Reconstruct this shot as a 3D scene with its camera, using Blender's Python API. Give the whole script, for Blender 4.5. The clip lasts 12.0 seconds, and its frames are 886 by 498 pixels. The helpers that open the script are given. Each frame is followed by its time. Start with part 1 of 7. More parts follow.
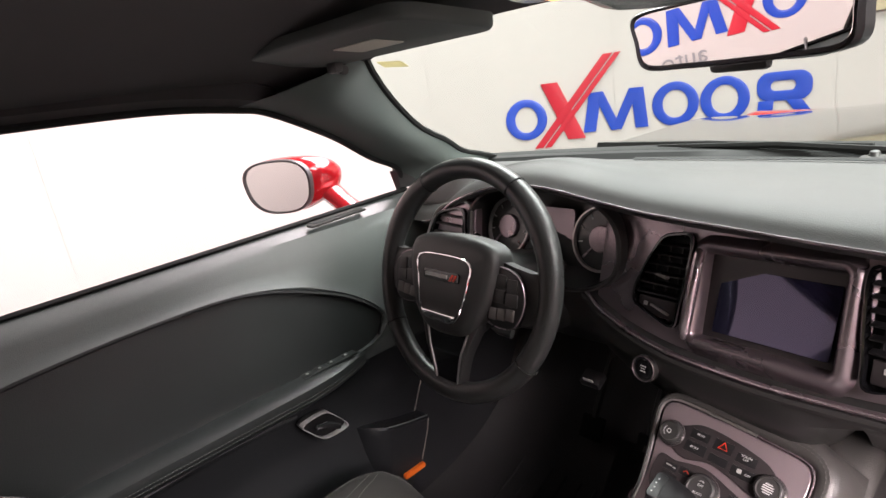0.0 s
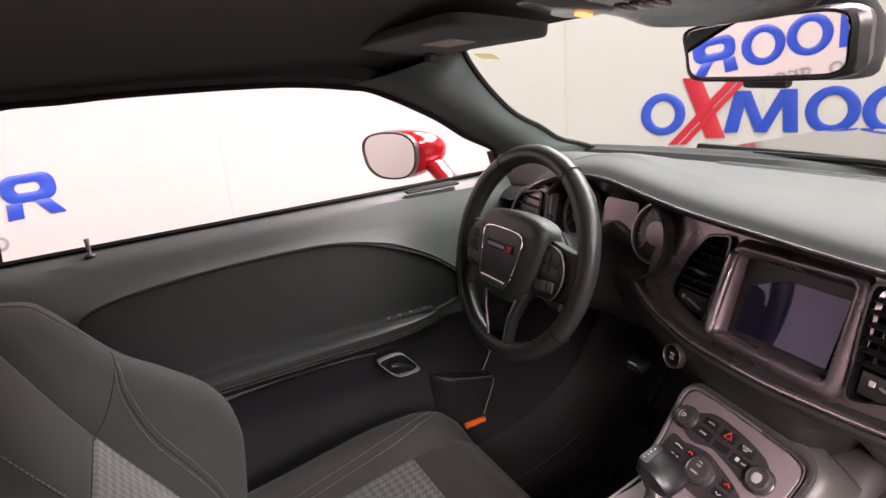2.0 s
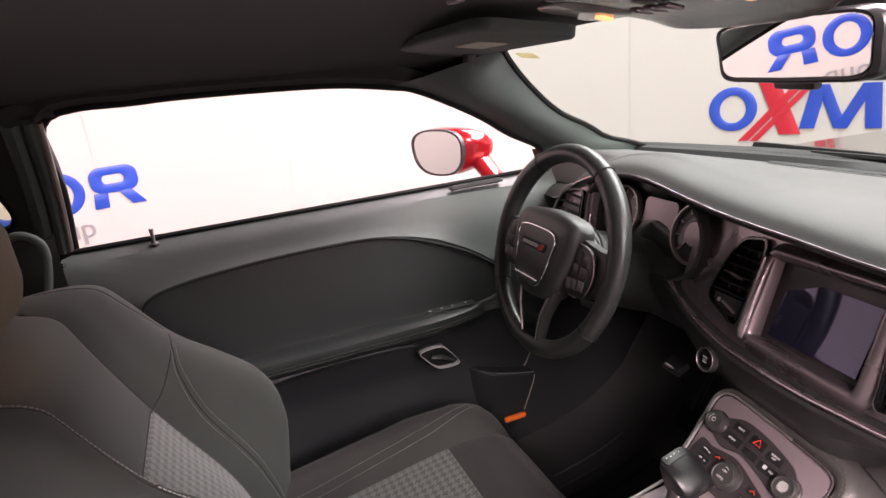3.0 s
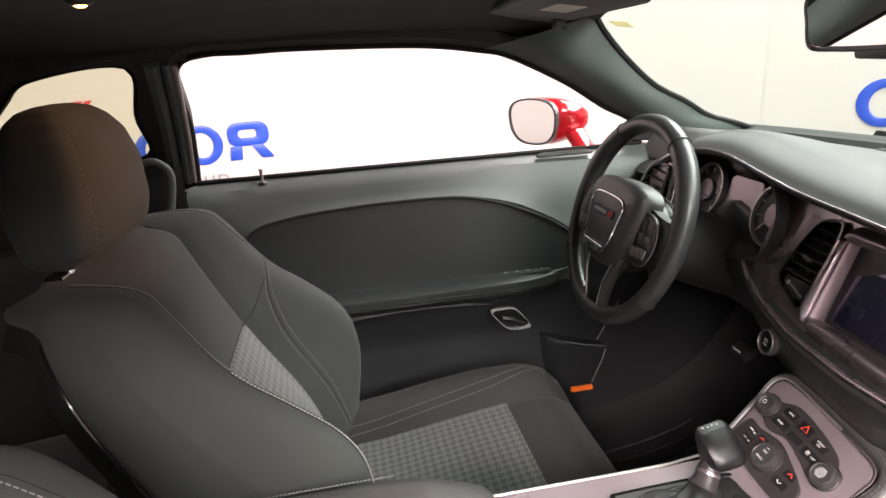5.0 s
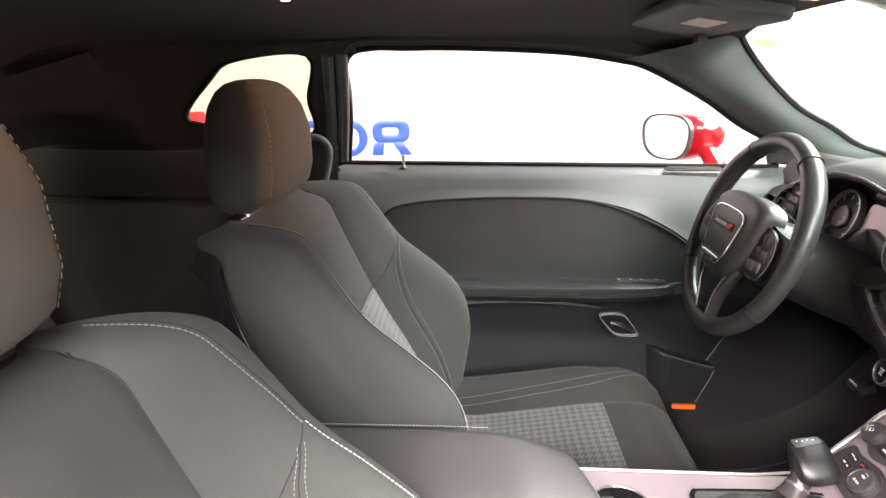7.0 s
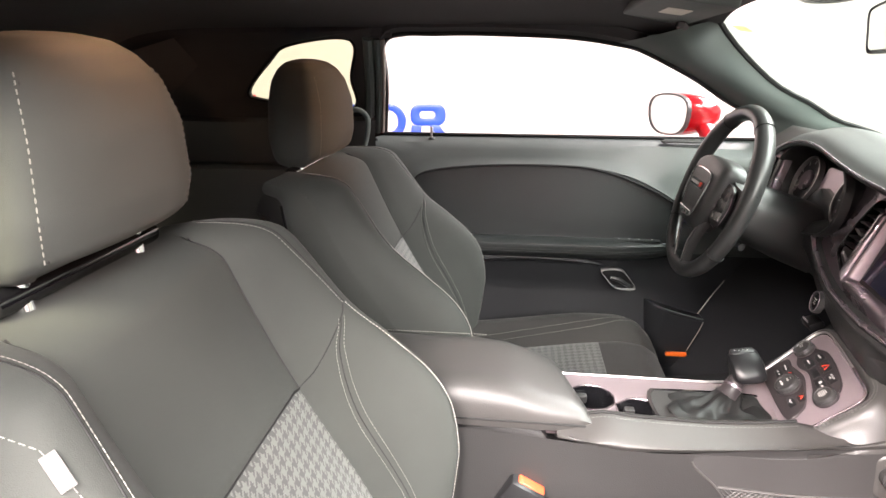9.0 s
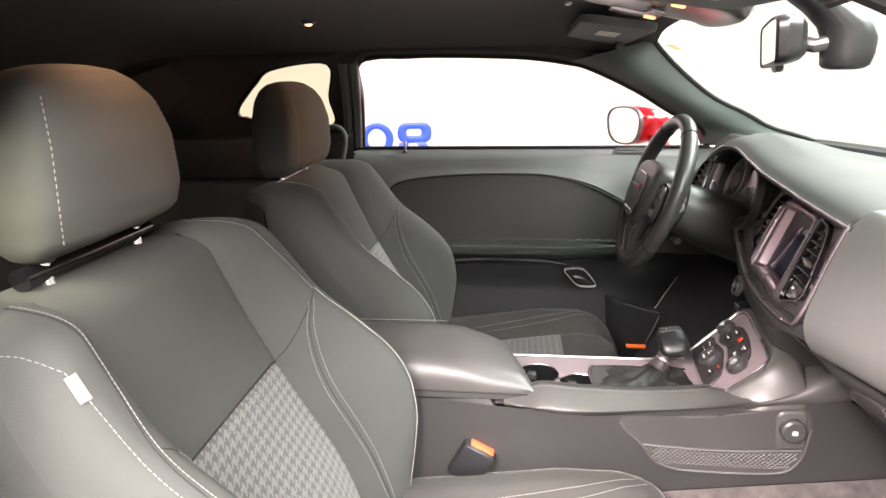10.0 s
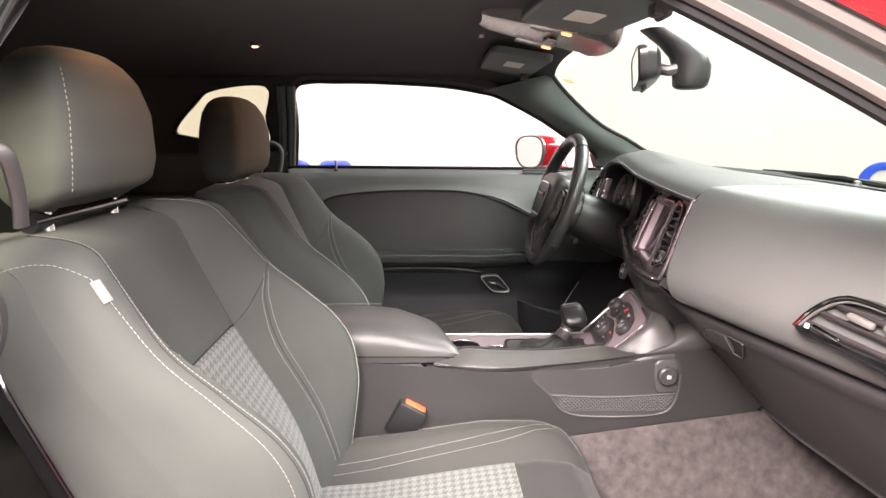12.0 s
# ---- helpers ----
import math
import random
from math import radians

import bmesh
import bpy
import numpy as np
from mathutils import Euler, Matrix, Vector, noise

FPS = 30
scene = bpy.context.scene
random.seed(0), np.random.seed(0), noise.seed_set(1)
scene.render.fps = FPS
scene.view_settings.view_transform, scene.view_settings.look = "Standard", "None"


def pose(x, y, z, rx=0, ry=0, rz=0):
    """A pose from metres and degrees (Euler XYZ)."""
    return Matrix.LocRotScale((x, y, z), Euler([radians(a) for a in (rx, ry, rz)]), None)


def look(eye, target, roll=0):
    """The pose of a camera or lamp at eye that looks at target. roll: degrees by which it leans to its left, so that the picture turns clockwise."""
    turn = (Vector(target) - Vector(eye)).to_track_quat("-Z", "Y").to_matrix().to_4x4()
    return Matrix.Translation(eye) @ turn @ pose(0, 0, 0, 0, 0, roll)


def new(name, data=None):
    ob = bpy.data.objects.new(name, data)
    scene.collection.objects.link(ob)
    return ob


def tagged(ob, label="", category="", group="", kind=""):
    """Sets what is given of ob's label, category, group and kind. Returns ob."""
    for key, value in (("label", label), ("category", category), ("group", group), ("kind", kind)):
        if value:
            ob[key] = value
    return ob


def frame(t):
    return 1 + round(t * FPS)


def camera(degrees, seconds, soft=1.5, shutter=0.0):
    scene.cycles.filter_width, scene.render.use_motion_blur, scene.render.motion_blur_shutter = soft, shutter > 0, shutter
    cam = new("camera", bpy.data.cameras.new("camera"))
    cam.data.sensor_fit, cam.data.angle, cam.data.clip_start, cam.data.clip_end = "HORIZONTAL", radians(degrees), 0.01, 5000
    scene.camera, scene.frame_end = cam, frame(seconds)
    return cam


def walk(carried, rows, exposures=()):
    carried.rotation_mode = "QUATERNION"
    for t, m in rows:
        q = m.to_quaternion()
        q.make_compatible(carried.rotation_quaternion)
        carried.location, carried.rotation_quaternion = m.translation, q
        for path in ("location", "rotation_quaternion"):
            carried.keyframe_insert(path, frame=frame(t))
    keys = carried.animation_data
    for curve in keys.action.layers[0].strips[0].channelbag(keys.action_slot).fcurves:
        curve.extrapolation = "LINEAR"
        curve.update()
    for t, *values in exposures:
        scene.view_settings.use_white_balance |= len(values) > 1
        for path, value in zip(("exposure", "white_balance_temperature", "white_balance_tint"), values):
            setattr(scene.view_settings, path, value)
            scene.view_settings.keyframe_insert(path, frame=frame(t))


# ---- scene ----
cam = camera(73.3, 12.0)
PATH = [
    (0, (0.256, 0.078, 1.28), (-1.186, 1.325, 0.676), -8.5),
    (0.5, (0.32, 0.052, 1.25), (-1.181, 1.251, 0.693), -4.9),
    (1, (0.358, 0.061, 1.273), (-1.187, 1.177, 0.666), -4.5),
    (1.5, (0.402, 0.079, 1.286), (-1.218, 1.07, 0.659), -5.0),
    (2, (0.434, 0.09, 1.289), (-1.258, 0.962, 0.676), -5.1),
    (2.5, (0.462, 0.114, 1.291), (-1.287, 0.873, 0.685), -5.6),
    (3, (0.48, 0.127, 1.296), (-1.302, 0.799, 0.684), -5.8),
    (5, (0.567, 0.178, 1.264), (-1.303, 0.479, 0.619), -3.6),
    (5.5, (0.594, 0.17, 1.254), (-1.289, 0.387, 0.617), -2.2),
    (6, (0.62, 0.169, 1.247), (-1.278, 0.275, 0.624), -1.6),
    (6.5, (0.641, 0.167, 1.249), (-1.264, 0.174, 0.638), -0.8),
    (7, (0.673, 0.17, 1.242), (-1.236, 0.076, 0.652), 0.1),
    (9, (0.911, 0.234, 1.23), (-0.976, 0.011, 0.606), 0.1),
    (9.5, (0.979, 0.292, 1.23), (-0.912, 0.054, 0.624), -0.8),
    (10, (1.05, 0.322, 1.231), (-0.856, 0.104, 0.665), -1.0),
    (10.5, (1.112, 0.31, 1.219), (-0.808, 0.157, 0.68), -1.2),
    (11, (1.177, 0.274, 1.197), (-0.759, 0.231, 0.699), -0.6),
    (11.5, (1.224, 0.271, 1.17), (-0.723, 0.31, 0.715), 0.2),
    (12, (1.256, 0.295, 1.148), (-0.702, 0.362, 0.745), 0.6),
]
EXPOSURES = [
    (0.0, 0.87, 6600, 23), (1.0, 0.70, 6700, 26), (3.0, 0.80, 6750, 30), (5.0, 1.05, 6600, 18), (7.0, 1.80, 6650, 18), (9.0, 1.58, 6600, 17), (12.0, 1.20, 6650, 19),
]
walk(cam, [(t, look(eye, target, roll)) for t, eye, target, roll in PATH], EXPOSURES)

# ---- world and lights: a white round photo booth lit by unseen soft boxes ----
world = bpy.data.worlds.new("world")
scene.world = world
world.use_nodes = True
world.node_tree.nodes["Background"].inputs[0].default_value = (0.8, 0.85, 1.0, 1)
world.node_tree.nodes["Background"].inputs[1].default_value = 0.15


def area_lamp(name, m, sx, sy, watts, colour, spread=180):
    data = bpy.data.lights.new(name, "AREA")
    data.shape, data.size, data.size_y = "RECTANGLE", sx, sy
    data.energy, data.color, data.spread = watts, colour, radians(spread)
    ob = new(name, data)
    ob.matrix_basis = m
    return ob


BOOTH = (0.0, 0.2)          # middle of the round booth
BOOTH_R = 3.5
BOOTH_H = 3.3
# none of these is in view; they are placed to suit the cabin's shading
area_lamp("unseen_softbox_lamp", look((-0.1, 2.0, 3.15), (0.0, 0.6, 0.8)), 4.4, 2.4, 400, (1.0, 0.975, 0.95), 160)
area_lamp("unseen_softbox_lamp", look((2.3, -0.75, 2.85), (0.4, 0.55, 0.75)), 0.9, 1.5, 132, (1.0, 0.925, 0.86), 120)
area_lamp("unseen_softbox_lamp", look((2.3, 1.15, 2.85), (0.35, -0.1, 0.85)), 0.9, 1.5, 36, (1.0, 0.955, 0.90), 120)
# added side fill that shines in through the open doorway
area_lamp("unseen_softbox_lamp", look((2.9, 0.80, 2.2), (0.0, 0.0, 0.85)), 1.3, 0.8, 64, (1.0, 0.965, 0.93))


def spot_lamp(name, p, target, watts, cone=34):
    data = bpy.data.lights.new(name, "SPOT")
    data.energy, data.color, data.shadow_soft_size = watts, (1.0, 0.54, 0.28), 0.012
    data.spot_size, data.spot_blend = radians(cone), 0.9
    ob = new(name, data)
    ob.matrix_basis = look(p, target)
    return ob


# the map lamps and the small roof lamp on the driver's side are on
spot_lamp("map_lamp", (0.09, 0.49, 1.318), (0.34, -0.15, 1.20), 5)
spot_lamp("map_lamp", (-0.10, 0.49, 1.318), (-0.33, -0.15, 1.13), 8)
# unseen passenger-side roof lamp, added for the warm glow on the headrest
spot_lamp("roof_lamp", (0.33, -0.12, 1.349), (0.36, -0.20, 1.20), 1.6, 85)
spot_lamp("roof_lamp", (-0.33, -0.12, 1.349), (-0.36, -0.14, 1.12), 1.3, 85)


# ---- tools ----
def thing(name, at=(0, 0, 0), label="", category="", group="", kind=""):
    ob = new(name)
    ob.empty_display_size = 0.05
    ob.matrix_basis = Matrix.Translation(at)
    return tagged(ob, label, category, group, kind)


def finish(bm, name, mat, smooth=35):
    bmesh.ops.recalc_face_normals(bm, faces=bm.faces)
    me = bpy.data.meshes.new(name)
    bm.to_mesh(me)
    bm.free()
    me.materials.append(mat)
    if smooth:
        me.shade_smooth()
        me.set_sharp_from_angle(angle=radians(smooth))
    return me


def attach(ob, parent):
    if parent is not None:
        ob.parent = parent
        if parent.parent is None:
            ob.matrix_parent_inverse = parent.matrix_basis.inverted()
    return ob


def part(name, bm, mat, parent, label="", smooth=35):
    """Links a bmesh in world places as ONE mesh under a thing or part."""
    ob = attach(new(name, finish(bm, name, mat, smooth)), parent)
    return tagged(ob, label)


def solo(name, bm, mat, label="", category="", group="", kind="", smooth=35):
    return tagged(new(name, finish(bm, name, mat, smooth)), label, category, group, kind)


def V(*a):
    return Vector(a)


def spline(pts, n, closed=False):
    """n points along a smooth curve through pts (any dimension), evenly by parameter."""
    p = np.array(pts, float)
    k = len(p)
    out = []
    m = k if closed else k - 1
    for i in range(n):
        u = i / (n if closed else n - 1) * m
        j = min(int(u), m - 1)
        f = u - j
        idx = [(j + d) % k if closed else min(max(j + d, 0), k - 1) for d in (-1, 0, 1, 2)]
        a, b, c, d = (p[q] for q in idx)
        if not closed and j == 0:
            a = 2 * b - c
        if not closed and j == k - 2:
            d = 2 * c - b
        out.append(0.5 * (2 * b + (c - a) * f + (2 * a - 5 * b + 4 * c - d) * f * f + (3 * b - a - 3 * c + d) * f ** 3))
    return np.array(out)


def even(pts, n, closed=False):
    """The same line with n points at even steps of length."""
    p = np.array(pts, float)
    if closed:
        p = np.vstack([p, p[:1]])
    seg = np.linalg.norm(np.diff(p, axis=0), axis=1)
    s = np.concatenate([[0], np.cumsum(seg)])
    q = np.linspace(0, s[-1], n + 1)[:-1] if closed else np.linspace(0, s[-1], n)
    return np.stack([np.interp(q, s, p[:, i]) for i in range(p.shape[1])], 1)


def loft(rows, closed=False, caps=False, bm=None):
    """A skin over rows of points, all of one length."""
    bm = bm or bmesh.new()
    vs = [[bm.verts.new(q) for q in row] for row in rows]
    n = len(rows[0])
    for a, b in zip(vs, vs[1:]):
        for i in range(n if closed else n - 1):
            j = (i + 1) % n
            bm.faces.new((a[i], a[j], b[j], b[i]))
    if caps:
        bm.faces.new(vs[0])
        bm.faces.new(vs[-1])
    return bm


def tube(pts, r, seg=8, closed=False, caps=True, flat=1.0, up=(0, 0, 1), bm=None):
    """A round or flattened rod along pts; r may be a list."""
    p = [Vector(q) for q in pts]
    n = len(p)
    rows = []
    side = None
    for i in range(n):
        a = p[(i - 1) % n] if closed or i else p[0]
        b = p[(i + 1) % n] if closed or i < n - 1 else p[-1]
        t = (b - a).normalized()
        if side is None:
            side = t.cross(Vector(up))
            if side.length < 1e-3:
                side = t.cross(Vector((1, 0, 0)))
        side = (side - t * side.dot(t)).normalized()
        nor = side.cross(t)
        rr = r[i] if hasattr(r, "__len__") else r
        rows.append([p[i] + side * (rr * math.cos(2 * math.pi * k / seg)) + nor * (rr * flat * math.sin(2 * math.pi * k / seg)) for k in range(seg)])
    if closed:
        rows.append(rows[0])
        bm = loft(rows, True, False, bm)
        bmesh.ops.remove_doubles(bm, verts=bm.verts, dist=1e-6)
        return bm
    return loft(rows, True, caps, bm)


def rbox(c, size, bevel=0.004, m=None, seg=2, bm=None):
    """A box with rounded edges, c its middle; m turns it about c."""
    bm = bm or bmesh.new()
    made = bmesh.ops.create_cube(bm, size=1)["verts"]
    bmesh.ops.scale(bm, vec=size, verts=made)
    if bevel:
        edges = list({e for v in made for e in v.link_edges})
        res = bmesh.ops.bevel(bm, geom=edges, offset=bevel, segments=seg, profile=0.5, affect="EDGES")
        made = list({v for f in res["faces"] for v in f.verts} | {v for v in made if v.is_valid})
    if m is not None:
        bmesh.ops.transform(bm, matrix=m.to_4x4(), verts=made)
    bmesh.ops.translate(bm, vec=c, verts=made)
    return bm


def plate(outline, depth, m, bevel=0.0, crown=0.0):
    """A flat outline (x, y) of depth in local z, its front face at z = 0, placed by m, with a rounded front edge."""
    o = np.array(outline, float)
    c = o.mean(0)
    rows = [[(q[0], q[1], -depth) for q in o]]
    if bevel:
        d = np.roll(o, -1, 0) - np.roll(o, 1, 0)
        nrm = np.stack([d[:, 1], -d[:, 0]], 1) / (np.linalg.norm(d, axis=1)[:, None] + 1e-9)
        if ((o - c) * nrm).sum() < 0:
            nrm = -nrm
        for k in range(4):
            a = k / 3 * math.pi / 2
            rows.append([(q[0] - w[0] * bevel * (1 - math.cos(a)), q[1] - w[1] * bevel * (1 - math.cos(a)), -bevel + bevel * math.sin(a)) for q, w in zip(o, nrm)])
    else:
        rows.append([(q[0], q[1], 0) for q in o])
    if crown:
        last = rows[-1]
        for k in (0.8, 0.5, 0.2):
            rows.append([(c[0] + (q[0] - c[0]) * k, c[1] + (q[1] - c[1]) * k, crown * (1 - k * k)) for q in last])
    bm = loft(rows, True, True)
    bmesh.ops.transform(bm, matrix=m, verts=bm.verts)
    return bm


def frame_ring(outer, inner, depth, m, bevel=0.002):
    """A flat ring between two outlines of one length, front at z = 0."""
    o, i = np.array(outer, float), np.array(inner, float)
    mid = (o + i) / 2
    bo = o + (mid - o) * 0.25
    bi = i + (mid - i) * 0.25
    rows = [[(q[0], q[1], -depth) for q in o], [(q[0], q[1], -bevel) for q in o], [(q[0], q[1], 0) for q in bo],
            [(q[0], q[1], 0) for q in bi], [(q[0], q[1], -bevel) for q in i], [(q[0], q[1], -depth) for q in i]]
    rows.append(rows[0])
    bm = loft(rows, True)
    bmesh.ops.remove_doubles(bm, verts=bm.verts, dist=1e-6)
    bmesh.ops.transform(bm, matrix=m, verts=bm.verts)
    return bm


def lathe(profile, m, seg=32, caps=True):
    """A turned body from (radius, height) pairs about local z."""
    rows = [[(r * math.cos(2 * math.pi * k / seg), r * math.sin(2 * math.pi * k / seg), h) for k in range(seg)] for r, h in profile]
    bm = loft(rows, True, caps)
    bmesh.ops.transform(bm, matrix=m, verts=bm.verts)
    return bm


def rrect(w, h, r, n=6, cx=0, cy=0):
    """A rectangle with round corners."""
    out = []
    for sx, sy, a0 in ((1, 1, 0), (-1, 1, 90), (-1, -1, 180), (1, -1, 270)):
        for k in range(n):
            a = radians(a0 + 90 * k / (n - 1))
            out.append((cx + sx * (w / 2 - r) + r * math.cos(a), cy + sy * (h / 2 - r) + r * math.sin(a)))
    return out


def ellipse(w, h, n=40, cx=0, cy=0):
    return [(cx + w * math.cos(2 * math.pi * k / n), cy + h * math.sin(2 * math.pi * k / n)) for k in range(n)]


def axes(o, x, y):
    """A frame at o whose x runs along x and whose y lies towards y; z is the outward normal."""
    x = Vector(x).normalized()
    y = Vector(y)
    y = (y - x * y.dot(x)).normalized()
    z = x.cross(y)
    return Matrix(((x[0], y[0], z[0], o[0]), (x[1], y[1], z[1], o[1]), (x[2], y[2], z[2], o[2]), (0, 0, 0, 1)))


def dashes(pts, step=0.0056, length=0.0044, r=0.00048, lift=(0, 0, 0), bm=None):
    """A row of stitches along pts."""
    bm = bm or bmesh.new()
    p = np.array(pts, float)
    total = np.linalg.norm(np.diff(p, axis=0), axis=1).sum()
    n = max(2, int(total / step))
    q = even(p, n * 2 + 1) + np.array(lift)
    for i in range(n):
        a, b = Vector(q[2 * i]), Vector(q[2 * i + 1])
        d = (b - a)
        c = (a + b) / 2
        d = d.normalized() * length / 2
        tube([c - d, c - d * 0.6, c + d * 0.6, c + d], [r * 0.4, r, r, r * 0.4], 5, bm=bm)
    return bm


def words(text, size, m, mat, parent, depth=0.0003):
    """Raised lettering whose middle lies at the frame m."""
    cu = bpy.data.curves.new("words", "FONT")
    cu.body, cu.size, cu.extrude, cu.align_x, cu.align_y = text, size, depth, "CENTER", "CENTER"
    cu.materials.append(mat)
    ob = new("words", cu)
    ob.matrix_basis = m
    ob.parent = parent
    if parent.parent is None:
        ob.matrix_parent_inverse = parent.matrix_basis.inverted()
    return ob


# ---- materials ----
def nodes_of(name):
    mat = bpy.data.materials.new(name)
    mat.use_nodes = True
    nt = mat.node_tree
    return mat, nt, nt.nodes["Principled BSDF"]


def link(nt, a, ao, b, bi):
    nt.links.new(a.outputs[ao], b.inputs[bi])


def surface(name, colour, rough=0.5, metal=0.0, grain=0.0, grain_scale=400, vary=0.12, vary_scale=9, spec=0.5, coat=0.0, cells=False, sheen=0.0, rough_vary=0.08):
    """Colour with slow stains, fine grain as relief, and uneven gloss."""
    mat, nt, bsdf = nodes_of(name)
    N = nt.nodes
    co = N.new("ShaderNodeTexCoord")
    slow = N.new("ShaderNodeTexNoise")
    slow.inputs["Scale"].default_value, slow.inputs["Detail"].default_value = vary_scale, 5
    link(nt, co, "Object", slow, "Vector")
    ramp = N.new("ShaderNodeMix")
    ramp.data_type = "RGBA"
    ramp.inputs[6].default_value = (*[c * (1 - vary) for c in colour], 1)
    ramp.inputs[7].default_value = (*[min(1, c * (1 + vary)) for c in colour], 1)
    link(nt, slow, "Fac", ramp, 0)
    nt.links.new(ramp.outputs[2], bsdf.inputs["Base Color"])
    rr = N.new("ShaderNodeMapRange")
    rr.inputs[3].default_value, rr.inputs[4].default_value = max(0, rough - rough_vary), min(1, rough + rough_vary)
    link(nt, slow, "Fac", rr, 0)
    nt.links.new(rr.outputs[0], bsdf.inputs["Roughness"])
    bsdf.inputs["Metallic"].default_value = metal
    bsdf.inputs["Specular IOR Level"].default_value = spec
    bsdf.inputs["Coat Weight"].default_value = coat
    bsdf.inputs["Sheen Weight"].default_value = sheen
    if grain:
        if cells:
            fine = N.new("ShaderNodeTexVoronoi")
            out = "Distance"
        else:
            fine = N.new("ShaderNodeTexNoise")
            fine.inputs["Detail"].default_value = 3
            out = "Fac"
        fine.inputs["Scale"].default_value = grain_scale
        link(nt, co, "Object", fine, "Vector")
        bump = N.new("ShaderNodeBump")
        bump.inputs["Strength"].default_value, bump.inputs["Distance"].default_value = grain, 0.0005
        link(nt, fine, out, bump, "Height")
        link(nt, bump, "Normal", bsdf, "Normal")
    return mat


def glowing(name, colour, strength):
    mat, nt, bsdf = nodes_of(name)
    bsdf.inputs["Base Color"].default_value = (*colour, 1)
    bsdf.inputs["Emission Color"].default_value = (*colour, 1)
    bsdf.inputs["Emission Strength"].default_value = strength
    return mat


def clear_glass(name, tint=(1, 1, 1)):
    mat, nt, bsdf = nodes_of(name)
    N = nt.nodes
    clear = N.new("ShaderNodeBsdfTransparent")
    clear.inputs[0].default_value = (*tint, 1)
    gloss = N.new("ShaderNodeBsdfGlossy")
    gloss.inputs["Roughness"].default_value = 0.0
    mix = N.new("ShaderNodeMixShader")
    mix.inputs[0].default_value = 0.035
    nt.links.new(clear.outputs[0], mix.inputs[1])
    nt.links.new(gloss.outputs[0], mix.inputs[2])
    nt.links.new(mix.outputs[0], N["Material Output"].inputs[0])
    return mat


def thin_film(name, colour):
    """Film that is lit from behind as well as from before."""
    mat, nt, bsdf = nodes_of(name)
    N = nt.nodes
    front, behind, mix = N.new("ShaderNodeBsdfDiffuse"), N.new("ShaderNodeBsdfTranslucent"), N.new("ShaderNodeMixShader")
    speck = N.new("ShaderNodeTexNoise")
    speck.inputs["Scale"].default_value = 140
    tone = N.new("ShaderNodeMix")
    tone.data_type = "RGBA"
    tone.inputs[6].default_value, tone.inputs[7].default_value = (*[c * 0.9 for c in colour], 1), (*colour, 1)
    link(nt, speck, "Fac", tone, 0)
    for n in (front, behind):
        nt.links.new(tone.outputs[2], n.inputs[0])
    mix.inputs[0].default_value = 0.65
    nt.links.new(front.outputs[0], mix.inputs[1])
    nt.links.new(behind.outputs[0], mix.inputs[2])
    nt.links.new(mix.outputs[0], N["Material Output"].inputs[0])
    return mat


def houndstooth(name, dark, light):
    """Woven broken check, worked out from the cloth's own thread count."""
    mat, nt, bsdf = nodes_of(name)
    N = nt.nodes
    uv = N.new("ShaderNodeUVMap")
    sep = N.new("ShaderNodeSeparateXYZ")
    link(nt, uv, "UV", sep, 0)

    def op(kind, a, b=None):
        n = N.new("ShaderNodeMath")
        n.operation = kind
        for i, v in enumerate((a, b)):
            if v is None:
                continue
            if isinstance(v, (int, float)):
                n.inputs[i].default_value = v
            else:
                nt.links.new(v, n.inputs[i])
        return n.outputs[0]

    threads = 500.0
    x = op("FLOOR", op("MULTIPLY", sep.outputs[0], threads))
    y = op("FLOOR", op("MULTIPLY", sep.outputs[1], threads))
    warp = op("LESS_THAN", op("FLOORED_MODULO", x, 8), 4)
    weft = op("LESS_THAN", op("FLOORED_MODULO", y, 8), 4)
    twill = op("LESS_THAN", op("FLOORED_MODULO", op("ADD", x, y), 4), 2)
    pick = op("ADD", op("MULTIPLY", twill, warp), op("MULTIPLY", op("SUBTRACT", 1, twill), weft))
    mix = N.new("ShaderNodeMix")
    mix.data_type = "RGBA"
    mix.inputs[6].default_value, mix.inputs[7].default_value = (*light, 1), (*dark, 1)
    nt.links.new(pick, mix.inputs[0])
    nt.links.new(mix.outputs[2], bsdf.inputs["Base Color"])
    bsdf.inputs["Roughness"].default_value = 0.75
    bsdf.inputs["Sheen Weight"].default_value = 0.15
    bump = N.new("ShaderNodeBump")
    bump.inputs["Strength"].default_value, bump.inputs["Distance"].default_value = 0.5, 0.0006
    nt.links.new(pick, bump.inputs["Height"])
    link(nt, bump, "Normal", bsdf, "Normal")
    return mat


M_WALL = surface("booth_wall_paint", (0.44, 0.409, 0.388), 0.6, vary=0.03, vary_scale=1.2, grain=0.1, grain_scale=60)
M_SEAM = surface("booth_joint", (0.44, 0.409, 0.388), 0.7)
# booth floor and ceiling are set darker to hold back bounced light
M_BFLOOR = surface("booth_floor_paint", (0.26, 0.255, 0.25), 0.35, vary=0.06, vary_scale=2, grain=0.1, grain_scale=80)
M_BCEIL = surface("booth_ceiling_paint", (0.16, 0.16, 0.16), 0.8, vary=0.03)
M_BLUE = surface("sign_blue", (0.010, 0.050, 0.36), 0.35, vary=0.25, vary_scale=1.5)
M_RED = surface("sign_red", (0.44, 0.014, 0.028), 0.35, vary=0.1)
M_GREYTXT = surface("sign_grey", (0.22, 0.22, 0.23), 0.5)
M_TAN = surface("tan_board", (0.40, 0.34, 0.22), 0.6)
